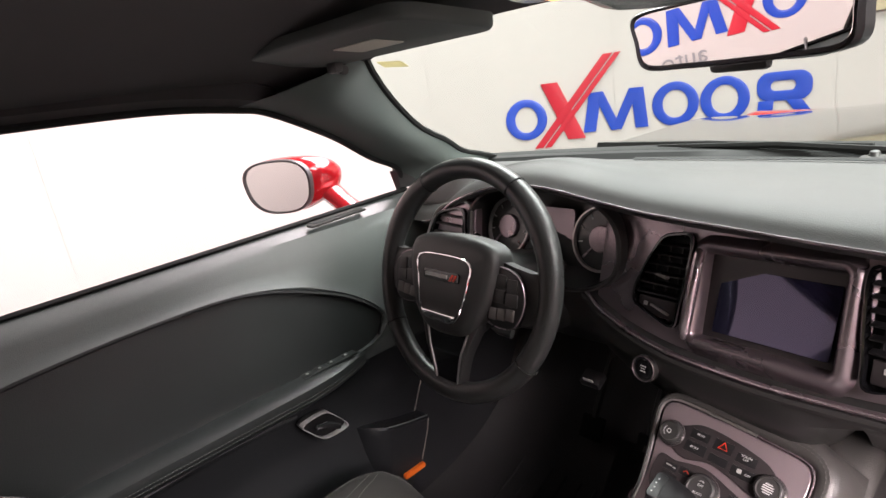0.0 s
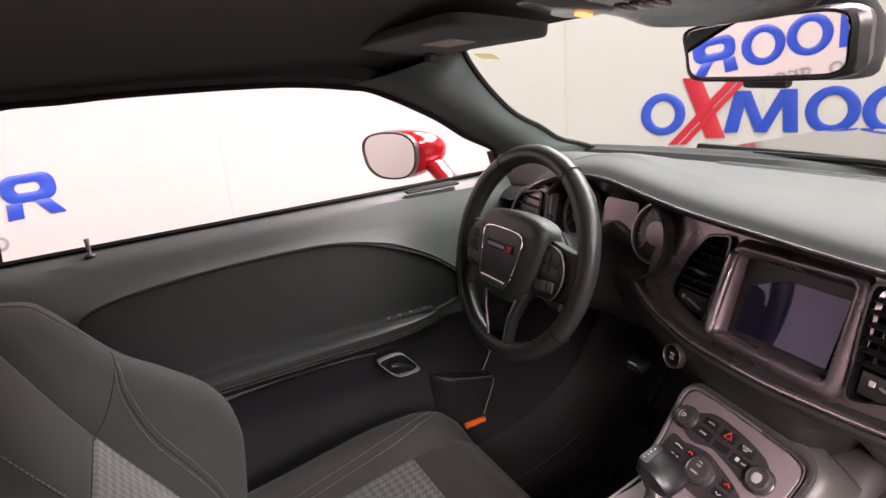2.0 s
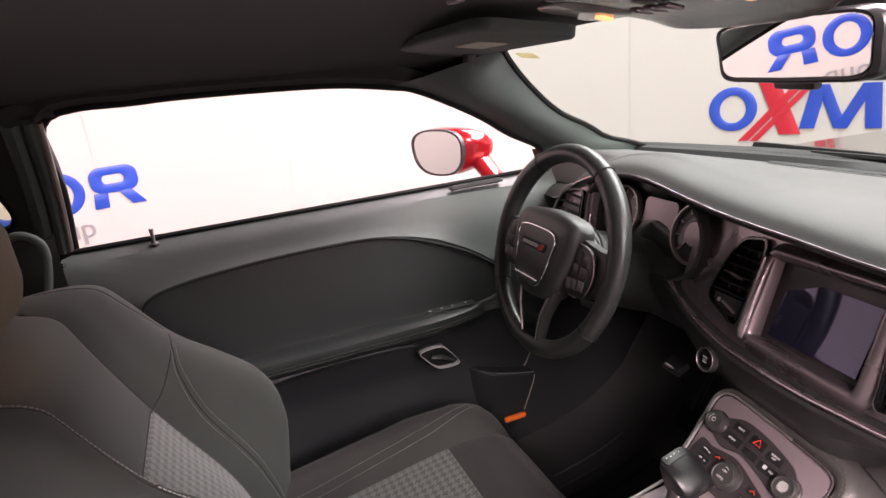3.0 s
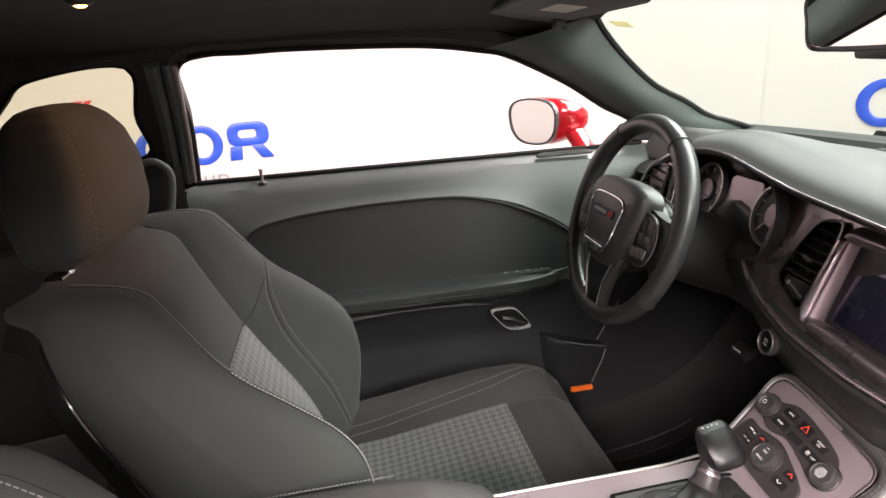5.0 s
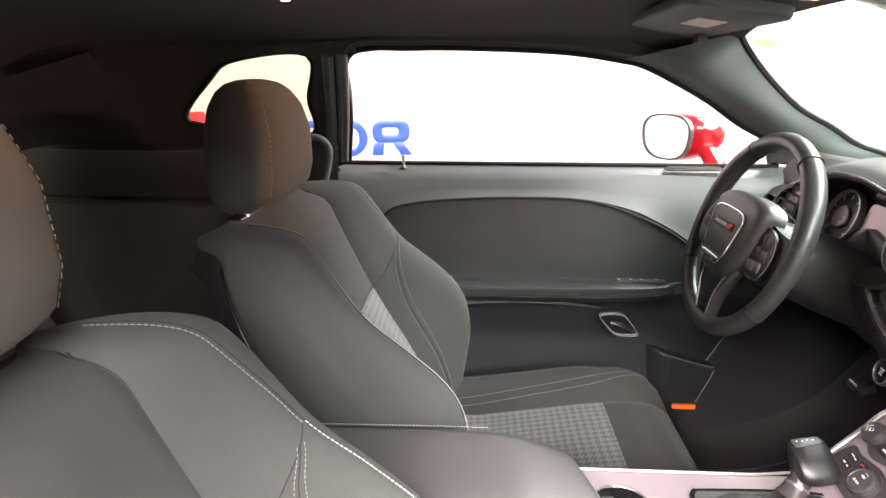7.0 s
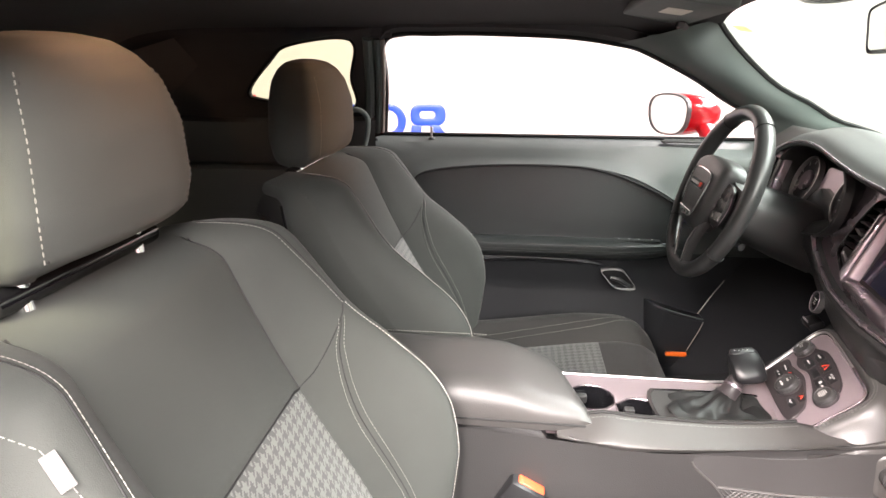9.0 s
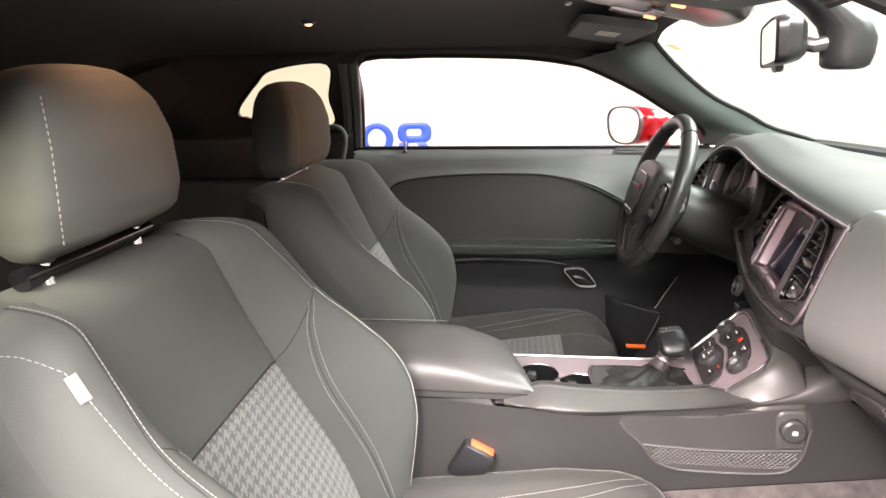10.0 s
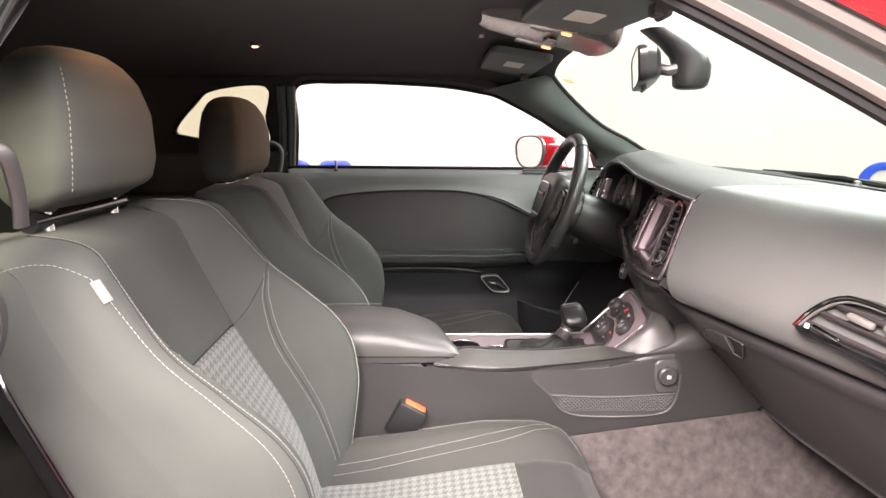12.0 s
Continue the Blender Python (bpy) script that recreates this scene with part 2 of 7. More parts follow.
M_PAINT = surface("car_red_paint", (0.36, 0.006, 0.010), 0.18, metal=0.3, coat=1.0, vary=0.06, grain=0.03, grain_scale=900)
M_LINER = surface("headliner_cloth", (0.040, 0.038, 0.039), 0.95, grain=0.35, grain_scale=900, vary=0.2, sheen=0.06, spec=0.15)
M_PILLAR = surface("pillar_trim", (0.075, 0.090, 0.085), 0.62, grain=0.3, grain_scale=700, vary=0.1, spec=0.4)
M_DOOR = surface("door_trim_soft", (0.075, 0.083, 0.080), 0.42, grain=0.35, grain_scale=650, cells=True, vary=0.12, spec=0.5)
M_DOORIN = surface("door_insert_vinyl", (0.025, 0.028, 0.0275), 0.34, grain=0.35, grain_scale=550, cells=True, vary=0.2, vary_scale=6)
M_DOORLOW = surface("door_lower_plastic", (0.018, 0.019, 0.021), 0.40, grain=0.4, grain_scale=600, cells=True, spec=0.3)
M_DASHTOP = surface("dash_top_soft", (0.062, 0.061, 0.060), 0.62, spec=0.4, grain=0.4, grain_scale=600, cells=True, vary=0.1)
# same soft skin as the top, paler: light on the face put into colour
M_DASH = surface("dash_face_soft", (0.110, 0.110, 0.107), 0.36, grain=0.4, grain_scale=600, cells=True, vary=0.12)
M_DARK = surface("black_plastic", (0.036, 0.035, 0.035), 0.40, grain=0.3, grain_scale=700, cells=True)
M_GLOSSB = surface("gloss_black", (0.006, 0.006, 0.007), 0.12, vary=0.1, coat=0.4)
M_BONNET = surface("bonnet_black_paint", (0.008, 0.008, 0.009), 0.12, vary=0.1, coat=0.8, rough_vary=0.02)
M_SATIN = surface("satin_graphite_bezel", (0.29, 0.24, 0.262), 0.27, metal=0.8, vary=0.12, vary_scale=5)
M_SILVER = surface("satin_silver", (0.45, 0.43, 0.42), 0.30, metal=0.75, vary=0.1)
M_CHROME = surface("chrome", (0.75, 0.75, 0.76), 0.08, metal=1.0, vary=0.03, rough_vary=0.03)
M_LEATHER = surface("wheel_leather", (0.029, 0.029, 0.029), 0.30, grain=0.45, grain_scale=520, cells=True, vary=0.15)
M_BAG = surface("airbag_cover", (0.036, 0.035, 0.035), 0.42, grain=0.4, grain_scale=600, cells=True)
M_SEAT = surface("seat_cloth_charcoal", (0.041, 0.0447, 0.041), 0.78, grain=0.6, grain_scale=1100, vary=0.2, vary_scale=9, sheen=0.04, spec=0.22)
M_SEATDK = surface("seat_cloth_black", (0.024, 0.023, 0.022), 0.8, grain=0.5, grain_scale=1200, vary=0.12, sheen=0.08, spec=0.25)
M_TOOTH = houndstooth("houndstooth_cloth", (0.052, 0.055, 0.052), (0.115, 0.12, 0.113))
# charcoal seat cloth again, darker and browner for the shade over the cushions
M_CUSHION = surface("seat_cloth_shaded", (0.029, 0.0282, 0.0265), 0.78, grain=0.6, grain_scale=1100, vary=0.2, vary_scale=9, sheen=0.05, spec=0.25)
M_SEATBACK = surface("seat_back_shell", (0.012, 0.012, 0.013), 0.5, grain=0.35, grain_scale=600)
M_SEAMD = surface("seam_thread_dark", (0.008, 0.008, 0.008), 0.8)
M_STITCH = surface("stitch_thread", (0.18, 0.175, 0.16), 0.7, vary=0.1)
# the same thread, paler to make up for the weaker light on inner seams
M_STITCHB = surface("stitch_thread_bright", (0.36, 0.35, 0.32), 0.7, vary=0.1)
M_STITCHM = surface("stitch_thread_mid", (0.17, 0.165, 0.155), 0.7, vary=0.1)
M_STITCHG = surface("stitch_thread_grey", (0.10, 0.10, 0.095), 0.7)
M_CARPET = surface("carpet_pile", (0.052, 0.045, 0.044), 0.97, grain=1.0, grain_scale=420, vary=0.8, vary_scale=48, spec=0.1, sheen=0.2)
M_SCREEN = surface("screen_glass", (0.014, 0.013, 0.030), 0.05, vary=0.05, coat=0.0, spec=1.0, rough_vary=0.02)
SCREEN_BSDF = next(n for n in M_SCREEN.node_tree.nodes if n.type == "BSDF_PRINCIPLED")
SCREEN_BSDF.inputs["Specular Tint"].default_value = (0.72, 0.68, 1.0, 1)
M_GAUGE = surface("gauge_face", (0.018, 0.018, 0.019), 0.4, coat=0.6)
M_MARK = surface("white_marking", (0.50, 0.50, 0.49), 0.5)
M_MARKR = surface("red_marking", (0.75, 0.05, 0.02), 0.5)
M_ORANGE = surface("orange_plastic", (0.85, 0.16, 0.02), 0.35, vary=0.1)
M_RUBBER = surface("rubber_seal", (0.009, 0.009, 0.009), 0.6, spec=0.2)
M_MIRROR = surface("mirror_glass", (0.85, 0.85, 0.84), 0.01, metal=1.0, vary=0.0, rough_vary=0.0)
M_GLASS = clear_glass("window_glass")
M_GLASSW = clear_glass("windscreen_glass", (0.57, 0.68, 0.635))
M_GLASSQ = clear_glass("tinted_quarter_glass", (0.58, 0.60, 0.46))
# this tint is added to block light that would fill the rear cabin
M_GLASSR = clear_glass("tinted_rear_glass", (0.16, 0.17, 0.14))
M_TAGC = surface("woven_tag_cloth", (0.13, 0.125, 0.12), 0.8, grain=0.4, grain_scale=1500, vary=0.1)
M_MAT = surface("rubber_mat", (0.018, 0.018, 0.019), 0.40, grain=0.6, grain_scale=250, vary=0.2, cells=True)
M_STRIP = surface("pale_pillar_strip", (0.20, 0.175, 0.155), 0.45, vary=0.1)
M_HANDLE = surface("bright_satin_handle", (0.62, 0.61, 0.60), 0.25, metal=0.45, vary=0.05)
# satin graphite once more, made diffuse so the light on it is in the colour
M_PANEL = surface("satin_graphite_lit", (0.235, 0.19, 0.205), 0.32, metal=0.35, vary=0.08, vary_scale=5)
M_KNOB = surface("knob_leather", (0.009, 0.009, 0.010), 0.34, spec=0.4, grain=0.3, grain_scale=700, cells=True)
M_BEZEL = surface("dark_graphite_bezel", (0.040, 0.034, 0.036), 0.34, metal=0.2, vary=0.1)
M_RIB = surface("bright_satin_rib", (0.62, 0.53, 0.57), 0.24, metal=0.85, vary=0.08)
M_KEY = surface("switch_key_grey", (0.13, 0.12, 0.115), 0.38, vary=0.06)
M_SHROUD = surface("column_plastic", (0.030, 0.030, 0.030), 0.36, grain=0.3, grain_scale=700, cells=True)
M_BUCKLE = surface("buckle_button_red", (0.62, 0.085, 0.03), 0.32, vary=0.08)
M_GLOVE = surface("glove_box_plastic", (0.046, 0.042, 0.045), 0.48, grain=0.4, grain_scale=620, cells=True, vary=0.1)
M_NET = surface("tray_net_cord", (0.045, 0.043, 0.042), 0.6)
M_SLAT = surface("vent_black", (0.012, 0.012, 0.013), 0.34, vary=0.1)
M_STICK = thin_film("sticker_film", (0.62, 0.56, 0.40))
M_DOME = glowing("dome_lens_lit", (1.0, 0.50, 0.22), 3.5)
M_JAMB = surface("jamb_grey", (0.105, 0.092, 0.086), 0.5, grain=0.2, grain_scale=500, vary=0.1)
M_LABEL = surface("paper_label", (0.55, 0.54, 0.46), 0.6, vary=0.05)
M_BELT = surface("belt_webbing", (0.02, 0.02, 0.021), 0.7, grain=0.5, grain_scale=800)
M_CASE = surface("console_case_gloss", (0.10, 0.092, 0.086), 0.20, grain=0.1, grain_scale=700, vary=0.1)
M_LAMP = glowing("lamp_lens_lit", (1.0, 0.50, 0.20), 0.9)
M_LENS = surface("lamp_lens", (0.14, 0.13, 0.12), 0.16, vary=0.1)
M_BOOT = surface("boot_leather", (0.014, 0.014, 0.014), 0.42, spec=0.35, grain=0.4, grain_scale=600, cells=True)
M_CONSOLE = surface("console_soft", (0.048, 0.046, 0.0445), 0.38, grain=0.35, grain_scale=620, cells=True, vary=0.1)
M_CONSIDE = surface("console_side_plastic", (0.023, 0.0225, 0.0225), 0.40, grain=0.4, grain_scale=650, cells=True, vary=0.12)


# ---- the round photo booth ----
def on_wall(deg, z, off=0.0):
    a = radians(deg)
    r = BOOTH_R - off
    return Vector((BOOTH[0] + r * math.sin(a), BOOTH[1] + r * math.cos(a), z))


def build_booth():
    g = bmesh.new()
    bmesh.ops.create_circle(g, cap_ends=True, radius=60, segments=64)
    bmesh.ops.translate(g, vec=(0, 0, -0.004), verts=g.verts)
    solo("ground", g, M_BFLOOR, "grey painted floor round the car, darkened to cut bounced light", "floor", kind="structure")
    # backing wall behind the panels
    rows = [[on_wall(d, z, -o) for d in range(0, 360, 5)] for z, o in ((0, 0.004), (BOOTH_H, 0.004), (BOOTH_H, 0.10), (0, 0.10), (0, 0.004))]
    wall = solo("wall_1", loft(rows, True), M_SEAM, "round white booth wall of tall joined panels", "wall", kind="structure")
    # tall panels with shallow joints
    step = 18.0
    mesh = None
    for k in range(20):
        a0, a1 = -9 + 0.012, 9 - 0.012
        if mesh is None:
            bm = bmesh.new()
            ang = np.linspace(a0, a1, 9)
            rows = []
            for z, off in ((0.02, -0.02), (0.025, 0.006), (BOOTH_H - 0.025, 0.006), (BOOTH_H - 0.02, -0.02)):
                rows.append([V((BOOTH_R - off) * math.sin(radians(a)), (BOOTH_R - off) * math.cos(radians(a)), z) for a in ang])
            loft(rows, bm=bm)
            mesh = finish(bm, "panel", M_WALL)
        p = attach(new("panel", mesh), wall)
        p.matrix_basis = Matrix.Translation((BOOTH[0], BOOTH[1], 0)) @ Matrix.Rotation(radians(-k * step + 2), 4, "Z")
    # unseen ceiling, painted dark to cut the fill light
    c = bmesh.new()
    bmesh.ops.create_circle(c, cap_ends=True, radius=BOOTH_R + 0.1, segments=64)
    bmesh.ops.translate(c, vec=(BOOTH[0], BOOTH[1], BOOTH_H), verts=c.verts)
    solo("ceiling", c, M_BCEIL, "unseen booth ceiling, dark to cut fill light", "ceiling", kind="structure")


def bend(bm, deg, z):
    """Lays a flat shape (x along the wall, y up, z towards the room) on the round wall."""
    for v in bm.verts:
        v.co = on_wall(deg + math.degrees(v.co.x / BOOTH_R), z + v.co.y, 0.016 + v.co.z)
    return bm


def wall_sign(deg, z):
    """Ring, red cross, zigzag bars, two rings and a pierced block: one company sign. deg: its first edge; z: its middle."""
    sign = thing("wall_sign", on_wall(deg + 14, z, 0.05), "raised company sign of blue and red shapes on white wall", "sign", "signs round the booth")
    I = Matrix.Identity(4)
    for x in (0.128, 0.985, 1.24):
        part("ring", bend(frame_ring(ellipse(0.125, 0.123, 40, x, 0), ellipse(0.068, 0.078, 40, x, 0), 0.007, I), deg, z), M_BLUE, sign, "blue ring")
    part("cross_bar", bend(plate([(0.23, 0.20), (0.33, 0.20), (0.475, -0.145), (0.37, -0.145)], 0.005, I, 0.001), deg, z), M_RED, sign, "red slanting bar")
    part("cross_bar", bend(plate([(0.165, -0.18), (0.215, -0.18), (0.655, 0.325), (0.60, 0.325)], 0.008, I, 0.001), deg, z), M_RED, sign, "red slanting bar")
    part("cross_bar", bend(plate([(0.225, -0.18), (0.265, -0.18), (0.70, 0.325), (0.665, 0.325)], 0.008, I, 0.001), deg, z), M_RED, sign, "red slanting bar")
    # a zigzag of four slanting bars
    for x0, x1, wd in ((0.500, 0.545, 0.072), (0.655, 0.560, 0.060), (0.655, 0.765, 0.060), (0.800, 0.780, 0.072)):
        part("block_bar", bend(plate([(x0 - wd / 2, -0.115), (x0 + wd / 2, -0.115), (x1 + wd / 2, 0.115), (x1 - wd / 2, 0.115)], 0.007 + 0.0005 * x0, I, 0.001), deg, z), M_BLUE, sign, "blue slanting bar")
    # a pierced block on two feet
    part("pierced_block", bend(frame_ring(even(rrect(0.255, 0.150, 0.06, 8, 1.525, 0.042), 60, True), even(rrect(0.115, 0.052, 0.024, 8, 1.520, 0.045), 60, True), 0.007, I), deg, z), M_BLUE, sign, "blue pierced block")
    for x0, x1 in ((1.430, 1.442), (1.630, 1.570)):
        part("block_foot", bend(plate([(x0 - 0.036, -0.117), (x0 + 0.040, -0.117), (x1 + 0.036, -0.030), (x1 - 0.036, -0.030)], 0.0070, I, 0.001), deg, z), M_BLUE, sign, "blue foot of the block")
    for word, x, size in (("auto", 0.60, 0.165), ("group", 0.98, 0.165)):
        cu = bpy.data.curves.new("words", "FONT")
        cu.body, cu.size, cu.extrude = word, size, 0.004
        cu.materials.append(M_GREYTXT)
        ob = attach(new("words", cu), sign)
        a = deg + math.degrees((x + 0.17) / BOOTH_R)
        o = on_wall(deg + math.degrees(x / BOOTH_R), z - 0.265, 0.012)
        t = on_wall(a + 1, 0) - on_wall(a - 1, 0)
        ob.matrix_basis = axes(o, t, (0, 0, 1))
    return sign


build_booth()
for start, mid in ((-39.7, 0.85), (-124.7, 0.765), (150.3, 0.80), (60.0, 0.80)):
    wall_sign(start, mid)
solo("notice_board", bend(plate(rrect(0.75, 0.09, 0.004, 3, 0.375, 0), 0.008, Matrix.Identity(4), 0.002), -12.8, 1.25), M_TAN, "narrow tan board fixed to the white wall", "board")


# ---- the car's shell ----
def roof_z(x, y):
    side = (0.088 if x < 0 else 0.050) * min(1.3, abs(x) / 0.62) ** 2.6
    end = 0.055 * ((y - 0.35) / 0.33) ** 2 if y > 0.35 else 0.06 * ((-0.2 - y) / 0.45) ** 2 if y < -0.2 else 0.0
    return 1.364 - (side ** 4 + end ** 4) ** 0.25


# door opening: rear edge, top and front edge, driver's side, from the belt round to the belt
OPENING = [(-0.815, -0.14, 1.012), (-0.715, -0.112, 1.135), (-0.606, -0.088, 1.262), (-0.594, 0.047, 1.276), (-0.595, 0.197, 1.275), (-0.601, 0.354, 1.268),
           (-0.613, 0.465, 1.253), (-0.627, 0.531, 1.237), (-0.68, 0.668, 1.175), (-0.727, 0.770, 1.117), (-0.767, 0.868, 1.068), (-0.812, 0.90, 1.014)]
WS_EDGE = [(-0.545, 0.668, 1.303), (-0.56, 0.684, 1.287), (-0.61, 0.757, 1.228), (-0.665, 0.862, 1.157), (-0.705, 0.965, 1.112), (-0.74, 1.045, 1.071), (-0.76, 1.13, 1.046), (-0.79, 1.24, 1.01)]


def flip(pts):
    return [(-p[0], p[1], p[2]) for p in pts]


# the open doorway on the other side: its seal stands clear above the line of the glass
OPENING_P = [(-x + 0.012 * (z > 1.1), y, z + float(np.interp(z, (1.012, 1.10, 1.20, 1.25), (0.0, 0.004, 0.022, 0.042)))) for x, y, z in OPENING]


def build_body():
    car = thing("car_body", (0, 0, 0.12), "red coupe body shell with dark interior trim on booth floor", "car body")
    # headliner
    xs = np.linspace(-0.625, 0.625, 33)
    ys = np.concatenate([np.linspace(-0.84, 0.5, 30), np.linspace(0.53, 0.69, 7)])
    rows = []
    for y in ys:
        row = []
        for x in xs:
            yy = y
            if y > 0.5:      # the front edge bows back to the corners
                yy = 0.5 + (y - 0.5) * (1 - 0.28 * (1 - (x / 0.62) ** 2))
            row.append((x, yy, roof_z(x, yy)))
        rows.append(row)
    bm = loft(rows)
    ret = bmesh.ops.extrude_face_region(bm, geom=bm.faces[:])
    bmesh.ops.translate(bm, vec=(0, 0, 0.012), verts=[v for v in ret["geom"] if isinstance(v, bmesh.types.BMVert)])
    part("headliner", bm, M_LINER, car, "black cloth headliner")
    # outer roof skin
    rows = []
    for y in np.linspace(-0.86, 0.58, 22):
        rows.append([(x * 1.03, y, roof_z(x, y) + 0.028) for x in xs])
    part("roof", loft(rows), M_PAINT, car, "glossy red roof")
    for side in (1, -1):
        fl = (lambda p: p) if side > 0 else flip
        op, ws = (OPENING if side > 0 else OPENING_P), fl(WS_EDGE)
        # pillar trim between the door opening and the windscreen
        a = even(spline(op[6:], 40), 24)
        b = even(spline(ws[:-1] + [(ws[-1][0] * 0.985, 1.17, 1.022)], 40), 24)
        inn = 1 if side > 0 else -1
        rows = []
        for k in range(11):
            f = k / 10
            bulge = math.sin(math.pi * f)
            row = []
            for p, q in zip(a, b):
                m = p * (1 - f) + q * f
                row.append((m[0] + inn * 0.030 * bulge, m[1] - 0.012 * bulge, m[2] - 0.004 * bulge))
            rows.append(row)
        back = [[(p[0] - inn * 0.035, p[1] + dy, p[2] + dz) for p in r] for r, dy, dz in ((b, -0.004, -0.012), (a, 0.01, 0.02))]
        part("front_pillar_trim", loft(rows + back + rows[:1]), M_PILLAR, car, "grey-green front pillar trim")
        part("pillar_edge", loft([[tuple(p) for p in b], [tuple(p) for p in even(spline(ws, 40), 24)]]), M_PILLAR, car, "grey-green edge beside the windscreen")
        # seal round the door opening, and the rail above it
        part("door_seal", tube(spline(op, 70), 0.007, 8), M_RUBBER, car)
        rail = spline(op[1:8], 40)
        rows = []
        for dx, dz in ((0.0, 0.0), (0.012, 0.006), (0.03, 0.012), (0.03, 0.035), (-0.01, 0.05), (-0.035, 0.03), (-0.03, 0.004), (0, 0)):
            rows.append([(p[0] + inn * dx, p[1], p[2] + dz) for p in rail])
        part("roof_rail_trim", loft(rows), M_LINER, car)
        # painted drip rail outside, running down the pillar
        rr = spline(op[2:6] if side > 0 else op[2:], 60)
        # the open doorway shows its grey jamb and seals below the paint
        jamb = side < 0
        part("pillar_skin", loft([[(p[0] - inn * dx, p[1] + 0.012, p[2] + dz) for p in rr] for dx, dz in (((0.045, 0.045), (0.05, 0.062), (0.03, 0.082), (0.0, 0.09)) if jamb else ((0.012, 0.012), (0.03, 0.022), (0.034, 0.045), (0.0, 0.058)))]), M_PAINT, car, "red painted roof edge")
        part("drip_seal", tube([(p[0] - inn * 0.010, p[1] + 0.004, p[2] + 0.012) for p in rr], 0.010, 8), M_JAMB if side < 0 else M_PILLAR, car, "grey rubber drip seal")
        if jamb:
            part("door_jamb", loft([[(p[0] - inn * dx, p[1] + dy, p[2] + dz) for p in rr] for dx, dy, dz in ((-0.004, 0.0, 0.004), (0.010, 0.008, 0.012), (0.018, 0.02, 0.010), (0.026, 0.028, 0.026), (0.034, 0.026, 0.034), (0.048, 0.014, 0.048))]), M_JAMB, car, "grey door jamb")
            part("jamb_seal", tube([(p[0] - inn * 0.034, p[1] + 0.022, p[2] + 0.036) for p in rr], 0.009, 8), M_JAMB, car)
        # rear pillar trim with the quarter window
        q = [(-0.605, -0.176, 1.262), (-0.616, -0.339, 1.25), (-0.65, -0.41, 1.207), (-0.715, -0.50, 1.131), (-0.735, -0.47, 1.106), (-0.758, -0.225, 1.08), (-0.68, -0.198, 1.17)]
        q = fl(q)
        inner = even(spline(q, 80, True), 48, True)
        outer = []
        for p in inner:
            a_ = math.atan2(p[2] - 1.16, p[1] + 0.34)
            # a generous border that meets the roof, the door's edge and the ledge
            yy = -0.34 + 0.74 * math.cos(a_)
            zz = 1.16 + 0.24 * math.sin(a_)
            yy = min(yy, -0.105 - 0.20 * max(0, 1.262 - zz) * 0.9)
            zz = min(max(zz, 0.985), 1.292)
            yy = max(yy, -1.02)
            outer.append((-inn * (0.815 - 0.837 * (zz - 1.012)) , yy, zz))
        rows = [[(p[0] - inn * 0.02, p[1], p[2]) for p in inner], [tuple(p) for p in inner]]
        rows += [[tuple(np.array(p) * (1 - f) + np.array(o) * f + np.array((inn * 0.018 * math.sin(math.pi * f) ** 0.6, 0, 0))) for p, o in zip(inner, outer)] for f in (0.15, 0.4, 0.7, 1.0)]
        part("rear_pillar_trim", loft(rows, True), M_LINER, car, "dark trim round the small rear side window")
        part("quarter_seal", tube([tuple(p) for p in inner], 0.005, 6, closed=True), M_RUBBER, car)
        bm = bmesh.new()
        bm.faces.new([bm.verts.new((p[0] - inn * 0.016, p[1], p[2])) for p in inner])
        part("quarter_glass", bm, M_GLASSQ, car, "tinted small rear side glass", smooth=0)
        # centre pillar strips by the door's rear edge
        part("roof_side_trim", tube([(-inn * x, y, z + (0.034 if side < 0 else 0)) for x, y, z in ((0.600, -0.07, 1.287), (0.603, -0.25, 1.284), (0.615, -0.42, 1.268), (0.64, -0.62, 1.235))], 0.022, 10), M_LINER, car)
        for dy, dx, r in ((-0.018, 0.014, 0.010), (-0.040, 0.020, 0.013)):
            part("pillar_strip", tube([(p[0] + inn * dx, p[1] + dy, p[2] + 0.004) for p in spline(op[:3], 14)], r, 8), M_PILLAR, car)
        if side > 0:
            part("pillar_edge", tube([(p[0] + inn * 0.010, p[1] - 0.006, p[2]) for p in spline(op[:3], 14)], 0.006, 8), M_STRIP, car, "pale strip along the pillar")
        # ledge and quarter panel below the rear window
        rows = []
        for x, z in ((0.80, 1.03), (0.755, 1.062), (0.742, 1.05), (0.735, 0.985), (0.742, 0.935), (0.752, 0.926), (0.728, 0.915), (0.70, 0.78), (0.69, 0.45)):
            rows.append([(-inn * x, y, z + 0.008 * math.sin((y + 0.2) * 4)) for y in np.linspace(-0.152 if inn > 0 else -0.185, -1.25, 24)])
        part("quarter_trim", loft(rows), M_DARK, car, "dark padded rear side trim")
        # sill, fender and body side, seen through the glass
        rows = []
        for x, z in ((0.76, 0.46), (0.80, 0.50), (0.86, 0.47), (0.90, 0.36), (0.86, 0.22)):
            rows.append([(-inn * x, y, z) for y in np.linspace(-0.3, 1.0, 10)])
        part("door_sill", loft(rows), M_PAINT if side < 0 else M_DARK, car)
        rows = []
        for x, z in ((0.70, 0.925), (0.84, 0.925), (0.915, 0.87), (0.94, 0.70), (0.92, 0.40), (0.88, 0.22)):
            rows.append([(-inn * x * (1 - 0.06 * max(0, (y - 1.6)) ** 2), y, z - 0.03 * max(0, y - 1.2)) for y in np.linspace(0.96, 2.6, 14)])
        part("front_wing", loft(rows), M_PAINT, car, "red front wing")
        rows = []
